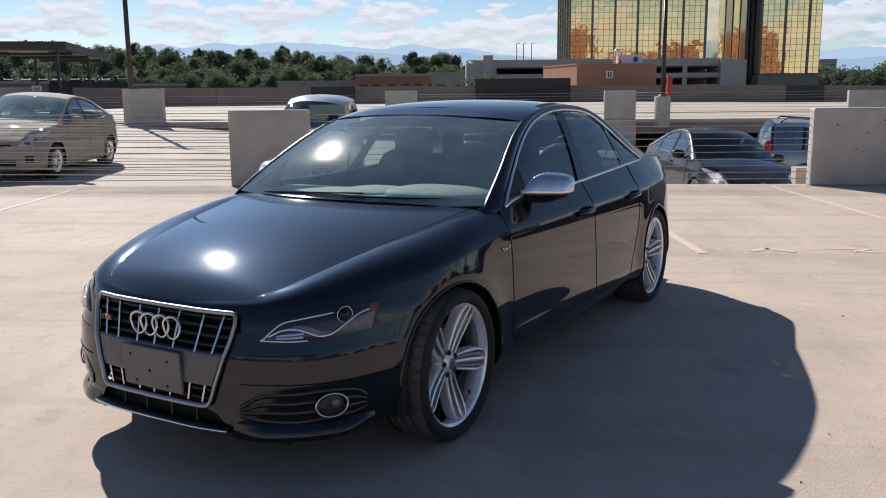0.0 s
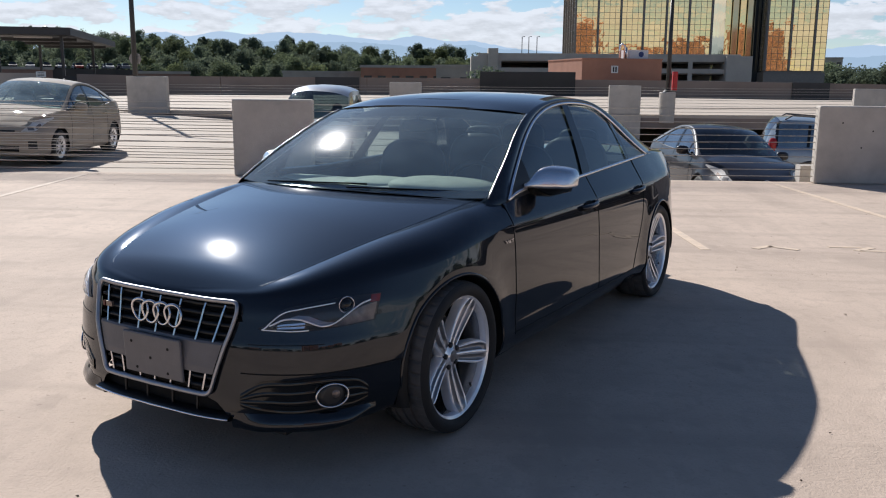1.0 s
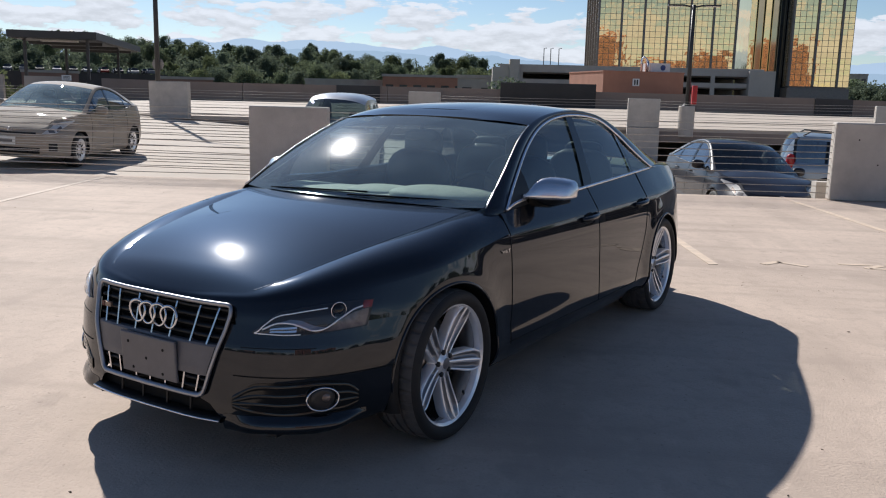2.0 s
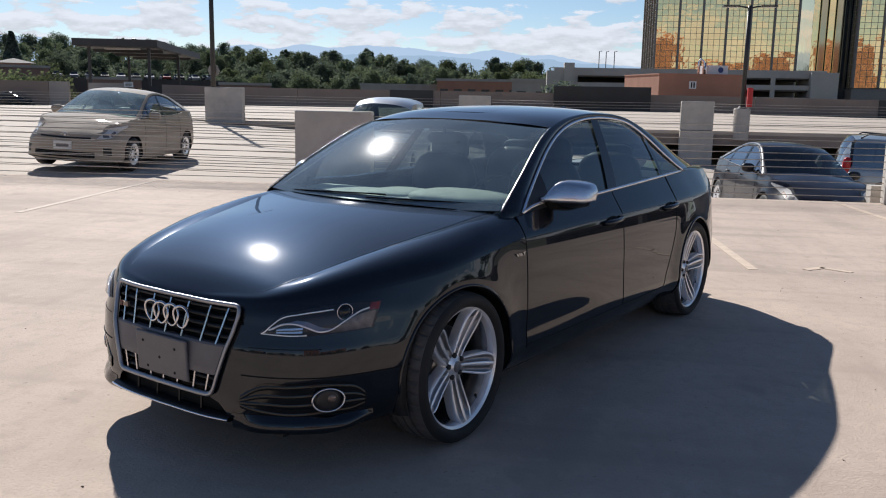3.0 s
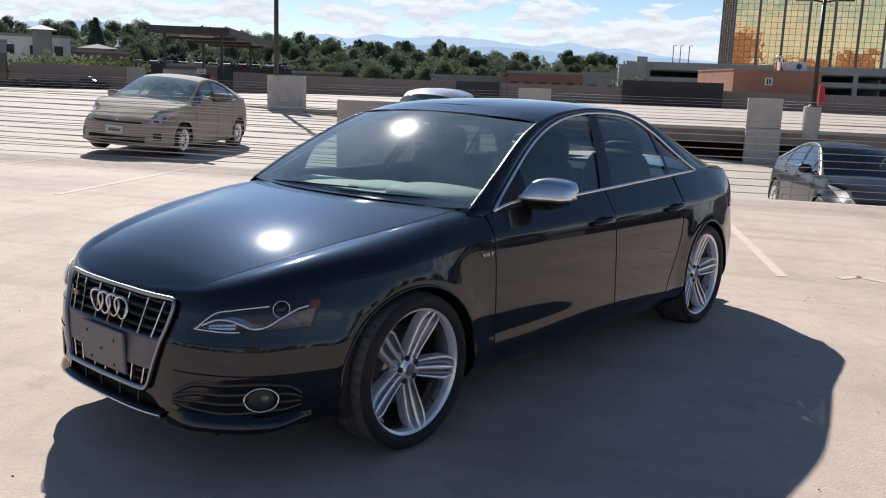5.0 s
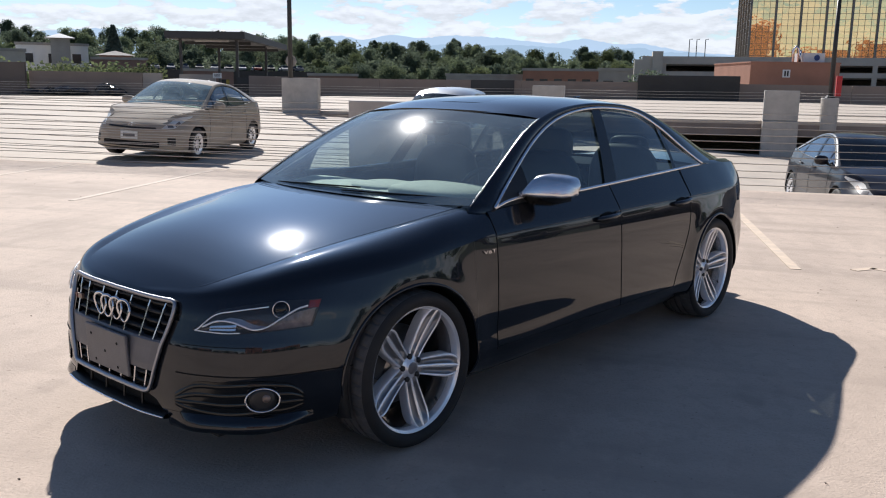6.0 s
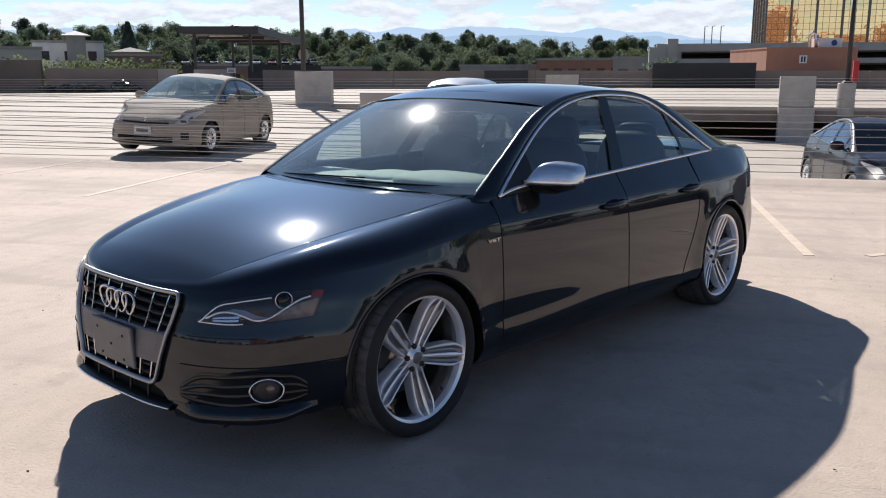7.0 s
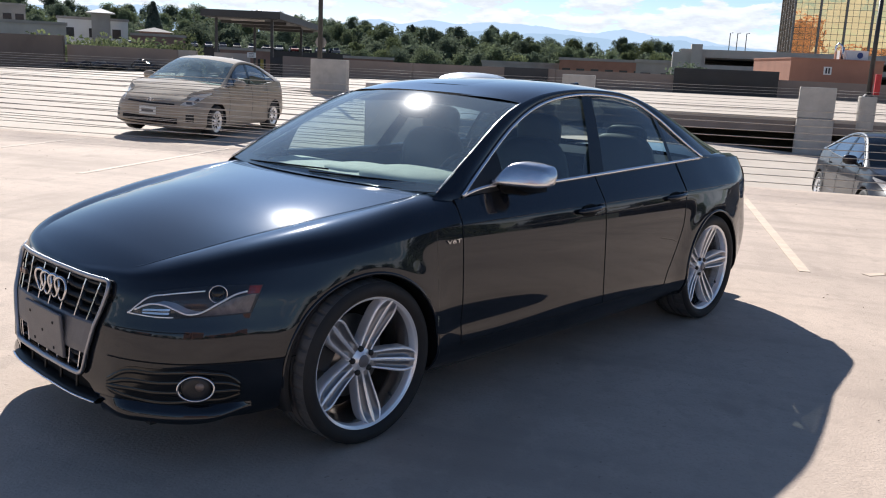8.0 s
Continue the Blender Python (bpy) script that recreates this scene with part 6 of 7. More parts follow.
    part("bumper_crease", Geo().tube([h_skin(s, 0.235, 0.004) for s in lin(0.0, 0.86, 20)], 0.010, 6), M_PLAST, ob, "dark lower lip", smooth=True, mirror=True)
    yb = h_skin(0, 0.665)[1]
    badge = Geo().tube([(0.058 * math.cos(h), yb - 0.012, 0.655 + 0.040 * math.sin(h)) for h in lin(0, 2 * math.pi, 24)[:-1]], 0.007, 6, closed=True)
    part("nose_badge", badge.ball((0, yb - 0.010, 0.655), (0.022, 0.01, 0.034), 6), M_CHROME, ob, "oval chrome badge", smooth=True)
    yp = h_skin(0, 0.47)[1]
    pl = part("number_plate", Geo().box((0, yp - 0.012, 0.478), (0.31, 0.016, 0.155)), M_PLATE, ob, "white plate with a dark bar")
    part("plate_bar", Geo().box((0, yp - 0.022, 0.478), (0.22, 0.004, 0.06)), M_BRACKET, pl)
    part("tail_lamp", h_patch(h_s(1.90), 5.10, lambda s: 0.80, lambda s: edge(s) - 0.02, 0.005, 8), M_REDLENS, ob, "red tail lamp", smooth=True, mirror=True)
    # cabin
    part("cabin_floor", Geo().slab(-0.76, 0.76, -1.0, 1.9, 0.19, 0.26).slab(-0.74, 0.74, -1.02, -0.98, 0.26, 0.90).slab(-0.70, 0.70, 1.3, 1.9, 0.26, 0.80), M_SEAT, ob)
    part("door_card", Geo().grid([[(0.77, y, z) for z in (0.25, 0.6, 0.93)] for y in lin(-0.85, 1.5, 6)]), M_SEAT, ob, mirror=True)
    part("dashboard", Geo().grid([[(x, y + 0.2 * x * x, z - 0.04 * x * x) for x in lin(-0.70, 0.70, 16)] for y, z in ((-1.04, 0.985), (-0.80, 1.01), (-0.62, 1.0), (-0.55, 0.90), (-0.54, 0.5))]), dash, ob, "pale dashboard", smooth=True)
    for x in (-0.36, 0.36):
        part("seat", Geo().ball((x, 0.16, 0.80), (0.23, 0.10, 0.40), 8, 0.6).ball((x, 0.22, 1.22), (0.12, 0.05, 0.10), 6, 0.6).ball((x, -0.1, 0.52), (0.24, 0.27, 0.1), 8, 0.6), M_SEAT, ob, "dark front seat", smooth=True)
    part("rear_bench", Geo().ball((0, 0.98, 0.72), (0.62, 0.10, 0.36), 10, 0.5), M_SEAT, ob, "dark rear bench", smooth=True)
    ring2 = [Vector((0.36 + 0.18 * math.cos(h), -0.42 + 0.06 * math.sin(h), 0.95 + 0.16 * math.sin(h))) for h in lin(0, 2 * math.pi, 26)[:-1]]
    part("steering_wheel", Geo().tube(ring2, 0.015, 6, closed=True), M_SEAT, ob, smooth=True)
    for x0, x1 in ((-0.58, 0.05), (0.0, 0.60)):
        part("wiper", Geo().tube([(x0 + (x1 - x0) * t, -1.14 + 0.24 * ((x0 + (x1 - x0) * t) / 0.74) ** 2 + 0.04 + 0.07 * t, 1.035 - 0.07 * ((x0 + (x1 - x0) * t) / 0.74) ** 2 + 0.045 * t) for t in lin(0, 1, 8)], 0.008, 5), M_PLAST, ob, "black wiper", smooth=True)
    return ob


hatchback(on_deck(-8.66, 11.3, ramp_z(-8.66), 6) @ pose(0, 0, 0, 0, 3.4) @ Matrix.Diagonal((1.04, 1.05, 0.99, 1)), "champagne beige hatchback parked on the ramp behind cables", M_BEIGE, M_PALEGLASS, M_PALESIDE, M_DASH)
hatchback(on_deck(4.42, 11.5, ramp_z(4.42), 7) @ pose(0, 0, 0, 0, 3.4), "dark grey hatchback parked lower on the ramp", M_DKGREY, M_CARGLASS, M_SKYGLASS, M_SEAT)
cross_hood = curve1((-2.25, 0.72), (-2.1, 0.86), (-1.8, 0.95), (-1.2, 1.03), (-0.6, 1.05), (1.8, 1.08), (2.25, 1.02))
cross_top = curve1((-1.15, 1.05), (-0.8, 1.25), (-0.4, 1.46), (-0.1, 1.57), (0.4, 1.62), (1.2, 1.61), (1.85, 1.56), (2.08, 1.38), (2.2, 1.08))
cross_belt = curve1((-1.2, 1.04), (2.2, 1.08))
parked_car("crossover", on_deck(-3.25, 11.7, ramp_z(-3.25), 3) @ pose(0, 0, 0, 0, 3.4) @ Matrix.Diagonal((0.84, 0.94, 1.055, 1)), "blue-grey crossover parked behind a concrete block", M_STEEL, 4.5, 1.84, cross_hood, (-1.15, 2.18, cross_top, (-0.25, 1.75)), cross_belt, 2.65, 0.34)
box_top = curve1((-1.15, 1.05), (-0.8, 1.25), (-0.45, 1.47), (-0.1, 1.60), (0.4, 1.65), (1.2, 1.65), (1.85, 1.62), (2.08, 1.55), (2.22, 1.25), (2.27, 1.02))
box_belt = curve1((-1.2, 0.98), (2.27, 1.0))
box_hood = curve1((-2.25, 0.74), (-2.1, 0.88), (-1.8, 0.95), (-1.2, 1.0), (-0.6, 1.01), (1.8, 1.03), (2.25, 1.0))
parked_car("sport_utility_car", on_deck(8.6, 15.0, ramp_z(8.6), 80) @ pose(0, 0, 0, 3.4, 0) @ Matrix.Diagonal((1.03, 1.03, 1.04, 1)), "silver blue sport utility car with dark roof rails", M_SILVER, 4.6, 1.85, box_hood, (-1.15, 2.26, box_top, (-0.25, 2.02)), box_belt, 2.65, 0.35, rails=True, glass=M_SKYGLASS, tail=M_TAIL)
solo("concrete_post", Geo().slab(-0.12, 0.12, -0.12, 0.12, 0, 1.0), M_CONC, on_deck(5.40, 9.6, ramp_z(5.4)), "short pale concrete post beside the cables", "post")

# ---- far edge: lamp posts, wall, canopy ----
def far_point(u, v):
    return DECK @ pose(u, v, far_z(u, v))


base = solo("lamp_plinth", Geo().lathe([(0.0, 0.80), (0.27, 0.80), (0.285, 0.77), (0.285, -0.3)], 24, "z"), M_CONC, DECK @ pose(6.28, FAR + 0.1, FAR_Z), "round concrete plinth of a lamp post", "plinth", smooth=False)
lp = thing("lamp_post", DECK @ pose(6.28, FAR + 0.1, FAR_Z + 0.80), "dark steel lamp post with two arms", "lamp post")
part("pole", Geo().tube([(0, 0, 0), (0, 0, 3.5)], [0.085, 0.065], 10), M_DKMETAL, lp, smooth=True)
part("base_plate", Geo().lathe([(0, 0.10), (0.12, 0.08), (0.17, 0.0)], 16, "z"), M_DKMETAL, lp)
for sgn in (1, -1):
    arm = part("arm", Geo().tube([(0, 0, 3.42), (sgn * 0.3, 0, 3.47), (sgn * 0.5, 0, 3.48)], 0.03, 8), M_DKMETAL, lp, smooth=True)
    part("lamp_head", Geo().slab(min(0.35 * sgn, 0.9 * sgn), max(0.35 * sgn, 0.9 * sgn), -0.15, 0.15, 3.45, 3.50), M_DKMETAL, arm, "flat lamp head")
    part("lens", Geo().slab(min(0.4 * sgn, 0.85 * sgn), max(0.4 * sgn, 0.85 * sgn), -0.11, 0.11, 3.44, 3.452), M_LAMPHEAD, arm)
box = thing("extinguisher_cabinet", DECK @ pose(6.47, FAR + 0.1, FAR_Z + 0.86), "red fire cabinet beside the lamp post", "cabinet")
edges(part("cabinet_body", Geo().slab(-0.05, 0.12, -0.10, 0.10, 0, 0.66), M_RED, box), 0.015)
part("cabinet_door", Geo().slab(-0.02, 0.09, -0.108, -0.099, 0.05, 0.61), M_RED, box)
lp2 = thing("lamp_post", DECK @ pose(-13.45, FAR + 0.5, FAR_Z), "tall dark lamp post with a sign on it", "lamp post")
part("pole", Geo().tube([(0, 0, 0), (0, 0, 7.5)], [0.10, 0.08], 10), M_DKMETAL, lp2, smooth=True)
part("arm", Geo().tube([(-0.8, 0, 7.4), (0, 0, 7.45), (0.8, 0, 7.4)], 0.04, 8), M_DKMETAL, lp2, smooth=True)
part("sign", Geo().lathe([(0.0, 0.0), (0.24, 0.0), (0.24, 0.02), (0.0, 0.02)], 8, "y", (-0.02, 0.10, 1.88)), M_GREY, lp2, "plain grey back of an octagonal sign")


M_DARKWALL = material("dark_painted_wall", (0.15, 0.12, 0.10), 0.85, vary=0.12, scale=0.5, stain=0.4, stain_scale=0.2, bump=0.2, bump_scale=20)


def wall_run(name, u0, u1, v, h, mat, label, thick=0.25, n=6):
    rows_f = []
    for u in lin(u0, u1, n):
        z = far_z(u, v)
        rows_f.append([(u, v, z - 0.4), (u, v, h(u)), (u, v + thick, h(u)), (u, v + thick, z - 0.4), (u, v, z - 0.4)])
    g2 = Geo().grid(rows_f, flip=True)
    k = len(g2.v)
    g2.f += [(0, 1, 2, 3), tuple(k - 5 + i for i in (3, 2, 1, 0))]
    return solo(name, g2, mat, DECK, label, "wall", kind="structure")


wt = curve1((-75, 2.30), (-54, 2.16), (-40, 2.06), (-25, 1.84), (-16, 1.82), (-8, 1.82), (5, 1.78), (16, 1.72), (28, 1.58), (70, 1.4))
for i, (a, b) in enumerate(((-54.5, -43), (-43, -41.2), (-33.0, -21.5), (-21.5, -10), (-10, -1.3), (5.9, 13.4), (13.4, 22), (24.7, 36), (36, 70))):
    wall_run("wall_perimeter_%d" % (i + 1), a + 0.02, b - 0.02, 62 + 0.02 * (i % 2), wt, M_WALL if i != 1 else M_GREY, "brown painted parapet wall at the deck end")
wall_run("wall_dark_1", -1.3, 5.9, 61.8, lambda u: 2.33, M_PANEL, "dark ribbed screen wall at the deck end")
for k in range(8):
    z = 0.80 + 0.19 * k
    solo("trim_rib", Geo().slab(-1.3, 5.9, 61.72, 61.80, z, z + 0.03), M_DKMETAL, DECK, "thin dark rib on the screen wall", "rib", "ribs of the screen wall", kind="structure")
wall_run("wall_dark_2", 22, 24.7, 61.9, lambda u: wt(u) + 0.02, M_PANEL, "dark panel in the parapet wall")
wall_run("wall_dark_3", -80, -54.5, 61.5, lambda u: 2.9, M_DARKWALL, "tall brown wall block at the deck end")
wall_run("wall_dark_4", -14, -10.6, 61.9, lambda u: wt(u) + 0.02, M_PANEL, "dark panel in the parapet wall")


def bin_bag(u, v, s, seed):
    rnd = random.Random(seed)
    rows2 = []
    for i in range(9):
        a = math.pi * i / 8
        rows2.append([(s[0] * math.sin(a) * math.cos(h) * rnd.uniform(0.75, 1.15), s[1] * math.sin(a) * math.sin(h) * rnd.uniform(0.75, 1.15), s[2] * (1 - math.cos(a)) / 2 * rnd.uniform(0.85, 1.1)) for h in lin(0, 2 * math.pi, 14)[:-1]])
    return solo("rubbish_bag", Geo().grid(rows2, close=True), M_BAG, far_point(u, v), "crumpled black rubbish bag against the wall", "bag", "rubbish bags")


for k, (u, s) in enumerate(((-53.1, (1.3, 0.6, 0.65)), (-51.3, (1.2, 0.6, 0.75)), (-49.7, (1.2, 0.6, 0.8)), (-48.3, (1.1, 0.5, 0.65)), (-45.7, (1.1, 0.6, 1.0)), (-44.7, (1.0, 0.5, 0.65)))):
    bin_bag(u, 60.6, s, k)

# stair canopy
CAN = DECK @ pose(-33.35, 62.2, -0.55, 0, 0, 16.6)
can = thing("canopy", CAN, "dark flat-roofed canopy on steel posts over the stair", "canopy")
part("fascia", Geo().slab(-6.6, 0, 0, 25, 5.48, 6.05), M_PANEL, can, "dark fascia of the flat roof")
part("soffit", Geo().slab(-6.3, -0.3, 0.3, 24.7, 5.43, 5.479), M_PANEL, can)
for y in (1.2, 16.0):
    for x in (-5.6, -0.9):
        part("post", Geo().slab(x - 0.11, x + 0.11, y - 0.11, y + 0.11, 1.0, 5.42), M_DKMETAL, can)
for y in (5, 13, 21):
    part("roof_beam", Geo().slab(-6.2, -0.4, y - 0.1, y + 0.1, 5.18, 5.43), M_DKMETAL, can)
part("ceiling_lamp", Geo().slab(-4.6, -1.8, 2.0, 2.5, 5.31, 5.43), M_LAMPHEAD, can, "long pale lamp housing under the roof")
part("roof_vent", Geo().lathe([(0.0, 6.5), (0.22, 6.4), (0.3, 6.05)], 12, "z", (-3.0, 6, 0)), M_DKMETAL, can)
solo("stair_screen", Geo().slab(-5.6, -2.6, 0.4, 0.6, 0.6, 2.55), M_GREY, CAN, "grey concrete stair screen under the canopy", "screen")
solo("stair_gate", Geo().slab(-0.7, 3.4, 0.4, 0.6, 0.6, 2.35), M_PANEL, CAN, "dark steel gate beside the stair", "gate")
sg = thing("notice_sign", CAN @ pose(-2.4, 0.2, 2.25) @ Matrix.Diagonal((0.6, 1, 0.6, 1)), "small white notice on a post", "sign")
part("board", Geo().slab(-0.6, 0.6, -0.03, 0.0, 0, 0.7), M_PLATE, sg)
for z in (0.15, 0.32, 0.5):
    part("text_bar", Geo().slab(-0.4, 0.4, -0.036, -0.03, z, z + 0.07), M_PLAST, sg)
solo("bollard", Geo().slab(-1.65, -1.42, 0.1, 0.33, 0.7, 2.15), material("yellow_paint", (0.32, 0.24, 0.04), 0.7), CAN, "yellow painted steel guard post", "post")

# ---- buildings beyond ----
def far_building(name, u, v, turn, label, z=0.0):
    return thing(name, DECK @ pose(u, v, z, 0, 0, turn), label, "building", "buildings beyond the deck")


b1 = far_building("plant_building", 8.0, 80, 16.5, "low terracotta building with rooftop plant", -0.55)
part("wall", Geo().slab(0, 8.3, 0, 9.6, -8.45, 4.33), M_BRICK, b1)
part("coping", Geo().slab(-0.06, 8.36, -0.06, 9.66, 4.332, 4.45), M_BRICK, b1)
w = part("window", Geo().slab(3.0, 3.7, -0.05, 0.02, 3.05, 3.75), M_PLATE, b1, "small pale vent")
part("pane", Geo().slab(3.15, 3.3, -0.06, -0.049, 3.15, 3.65).slab(3.4, 3.55, -0.06, -0.049, 3.15, 3.65), M_WINDOW, w)
ac = part("air_unit", Geo().slab(5.75, 7.75, 2, 4, 4.45, 5.35), M_WHITE, b1, "pale rooftop air unit")
part("fan", Geo().lathe([(0.0, 1.98), (0.27, 1.98), (0.27, 2.01)], 20, "y", (7.0, 0, 4.92)), material("fan_blue", (0.03, 0.06, 0.2), 0.5), ac)
part("pipe", Geo().tube([(4.95, 2.5, 4.4), (4.95, 2.5, 5.7), (5.15, 2.5, 5.95), (5.45, 2.5, 5.7), (5.45, 2.5, 4.5)], 0.11, 8).tube([(5.65, 2.5, 4.4), (5.65, 2.5, 5.6)], 0.09, 8), M_SATIN, b1, "bright duct", smooth=True)

b2 = far_building("parking_building", -3.0, 120, 3.0, "grey open-sided parking building", -1.1)
for k, (z0, z1) in enumerate(((5.7, 6.75), (4.1, 4.75), (2.2, 3.1), (0.2, 1.2), (-9, -1))):
    part("parapet", Geo().slab(0, 37, 0, 0.4, z0, z1), M_PRECAST, b2)
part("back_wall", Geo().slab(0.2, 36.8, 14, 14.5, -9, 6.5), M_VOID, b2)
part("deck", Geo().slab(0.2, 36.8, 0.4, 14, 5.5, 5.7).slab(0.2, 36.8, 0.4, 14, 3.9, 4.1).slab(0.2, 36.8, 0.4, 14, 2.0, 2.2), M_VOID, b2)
for x in (3, 12, 21, 30):
    part("column", Geo().slab(x - 0.3, x + 0.3, 0.05, 0.35, -9, 5.7), M_PRECAST, b2)
part("stair_tower", Geo().slab(1.4, 2.8, -0.6, 3, -9, 7.4), M_PRECAST, b2)
part("stair_tower", Geo().slab(34.8, 38.4, -0.8, 6, -9, 6.5), M_PRECAST, b2)
part("end_wall", Geo().slab(-1.0, 1.4, -0.2, 6, -9, 6.3), M_PRECAST, b2)
for x in (6.6, 7.6, 8.8):
    part("roof_mast", Geo().tube([(x, 6, 5.7), (x, 6, 9.3), (x + 0.4, 6, 9.35)], 0.06, 6), M_DKMETAL, b2)


def tower(u, v, turn, wide, deep, z0, z1, label, seed):
    t = far_building("office_tower", u, v, turn, label)
    rnd = random.Random(seed)
    part("core", Geo().slab(0.4, wide - 0.4, 0.4, deep - 0.4, -9, z1), M_MULLION, t)
    def face(o, dx, dy, length, name2):
        g2 = Geo()
        pw, ph = 1.25, 1.25
        n, m2 = int(length / pw), int((z1 - z0) / ph)
        nx, ny = dy, -dx
        for i in range(n):
            for j in range(m2):
                ta, tb = rnd.uniform(-0.005, 0.005), rnd.uniform(-0.005, 0.005)
                q = []
                for ci, cj in ((0, 0), (1, 0), (1, 1), (0, 1)):
                    off = 0.03 + (ci - 0.5) * ta * pw + (cj - 0.5) * tb * ph
                    s = (i + ci) * length / n
                    q.append((o[0] + dx * s + nx * off, o[1] + dy * s + ny * off, z0 + (j + cj) * (z1 - z0) / m2))
                b = len(g2.v)
                g2.v += q
                g2.f.append((b, b + 1, b + 2, b + 3))
        tagged(part("glazing", g2, M_GOLD, t, "gold mirrored glazing"), kind="stuff")
        g3 = Geo()
        for i in range(n + 1):
            s = i * length / n
            wdt = 0.45 if i % 4 == 0 else 0.07
            dep = 0.35 if i % 4 == 0 else 0.10
            cx, cy = o[0] + dx * s + nx * dep / 2, o[1] + dy * s + ny * dep / 2
            g3.box((cx, cy, (z0 + z1) / 2), (wdt if dx else dep, dep if dx else wdt, z1 - z0))
        for j in range(m2 + 1):
            z = z0 + j * (z1 - z0) / m2
            cx, cy = o[0] + dx * length / 2 + nx * 0.05, o[1] + dy * length / 2 + ny * 0.05
            g3.box((cx, cy, z), (length if dx else 0.1, 0.1 if dx else length, 0.07))
        tagged(part("mullions", g3, M_MULLION, t, "dark mullion grid"), kind="stuff")
    face((0, 0), 1, 0, wide, "front")
    face((0, deep), 0, -1, deep, "side")
    part("plinth", Geo().slab(-0.2, wide + 0.2, -0.2, deep + 0.2, -9, z0 - 0.3), M_MULLION, t)
    part("roof", Geo().slab(-0.1, wide + 0.1, -0.1, deep + 0.1, z1, z1 + 1.5), M_MULLION, t)
    return t


tower(17.0, 200, 2.0, 30.9, 24, 6.0, 58, "gold mirrored glass office tower with dark piers", 3)
tower(60.0, 200, 2.0, 13.4, 30, 4.65, 62, "gold mirrored glass office tower", 4)
M_BRONZE = material("bronze_glass", (0.42, 0.34, 0.22), 0.06, metal=1.0, vary=0.1, scale=0.2)
t3 = far_building("office_tower", 52.3, 207, 2.0, "stepped gold and bronze tower wing")
for k in range(6):
    part("bay", Geo().slab(k * 1.46, k * 1.46 + 1.33, -k * 0.8, 14, -9, 62), M_GOLD if k in (0, 2) else M_BRONZE if k < 4 else M_WINDOW, t3, "tall mirrored bay")
# sunlit blocks behind the viewer, seen in the mirrored glass
for u, v, wd, h, mt in ((30, -150, 16, 46, M_BRICK), (54, -160, 34, 50, M_BRICK), (98, -150, 26, 33, M_BRICK), (132, -150, 22, 38, M_BRICK), (175, -150, 26, 46, M_BRICK), (-40, -130, 34, 22, M_GREY), (-95, -150, 30, 26, M_BRICK), (-150, -120, 40, 18, M_GREY)):
    bb = far_building("brick_building", u, v, 0, "sunlit brick block across the street")
    part("wall", Geo().slab(0, wd, -20, 0, -9, h - 9), mt, bb)
    for j in range(int(h / 3.4)):
        part("window_band", Geo().slab(0.8, wd - 0.8, -0.01, 0.05, -8 + j * 3.4, -6.4 + j * 3.4), M_WINDOW, bb)
wall_back = solo("wall_back", Geo().slab(-90, 70, -45.3, -45, -0.4, 1.1), M_WALL, DECK, "brown parapet wall of the deck", "wall", kind="structure")


def polar(az, dist, z=-9.0, turn=0.0):
    """A place by its bearing (degrees left of +y) and distance from the car."""
    return pose(2.8 - dist * math.sin(radians(az)), -4.3 + dist * math.cos(radians(az)), z, 0, 0, az + turn)


def low_building(az, dist, wd, dp, h, mat, label, roof="flat", turn=0.0, windows=0):
    t = thing("house", polar(az, dist, -9, turn), label, "building", "low buildings")
    part("wall", Geo().slab(-wd / 2, wd / 2, 0, dp, 0, h), mat, t)
    if roof == "hip":
        g2 = Geo()
        g2.v = [(-wd / 2 - 1, -1, h + 0.01), (wd / 2 + 1, -1, h + 0.01), (wd / 2 + 1, dp + 1, h + 0.01), (-wd / 2 - 1, dp + 1, h + 0.01), (0, dp / 2, h + min(wd, dp) * 0.28)]
        g2.f = [(0, 1, 4), (1, 2, 4), (2, 3, 4), (3, 0, 4), (3, 2, 1, 0)]
        part("roof", g2, M_WHITE if mat is M_GREY else M_GREY, t, "hipped roof")
    else:
        part("roof", Geo().slab(-wd / 2 - 0.2, wd / 2 + 0.2, -0.2, dp + 0.2, h, h + 0.5), M_GREY, t)
    for k in range(windows):
        x = -wd / 2 + (k + 0.5) * wd / windows
        wi = part("window", Geo().slab(x - 0.8, x + 0.8, -0.08, 0.02, h - 3.4, h - 1.6), M_WINDOW, t)
    return t


low_building(64.7, 190, 13.0, 12, 16.9, M_WHITE, "white rendered office with large plain walls", windows=3)
low_building(64.25, 184, 3.4, 3.4, 18.1, M_GREY, "glazed pavilion with a pale pyramid roof", "hip")
low_building(71.0, 165, 28, 14, 14.9, M_PRECAST, "long low beige office block")
low_building(71.25, 205, 20.8, 14, 19.4, M_GREY, "grey office block with a band of dark windows", windows=9)
M_HOUSE = material("brown_house_brick", (0.25, 0.15, 0.12), 0.85, vary=0.12, scale=0.5, stain=0.25, stain_scale=0.3)
low_building(61.25, 220, 6.9, 4, 16.0, M_HOUSE, "brick house with a shallow roof", "hip", windows=3)
low_building(61.0, 190, 10.6, 10, 14.4, M_HOUSE, "low brick office with dark windows", windows=4)
low_building(55.8, 185, 10, 8, 12.4, M_HOUSE, "low brick building behind trees", windows=3)
low_building(48.0, 180, 10, 8, 11.8, M_HOUSE, "low brick building among trees", windows=3)
low_building(33.0, 180, 17, 10, 13.4, M_BRICK, "long low brick building with roof plant", windows=6)
low_building(29.6, 150, 6.5, 8, 13.0, M_GREY, "low brown building beside the tree line", windows=2)
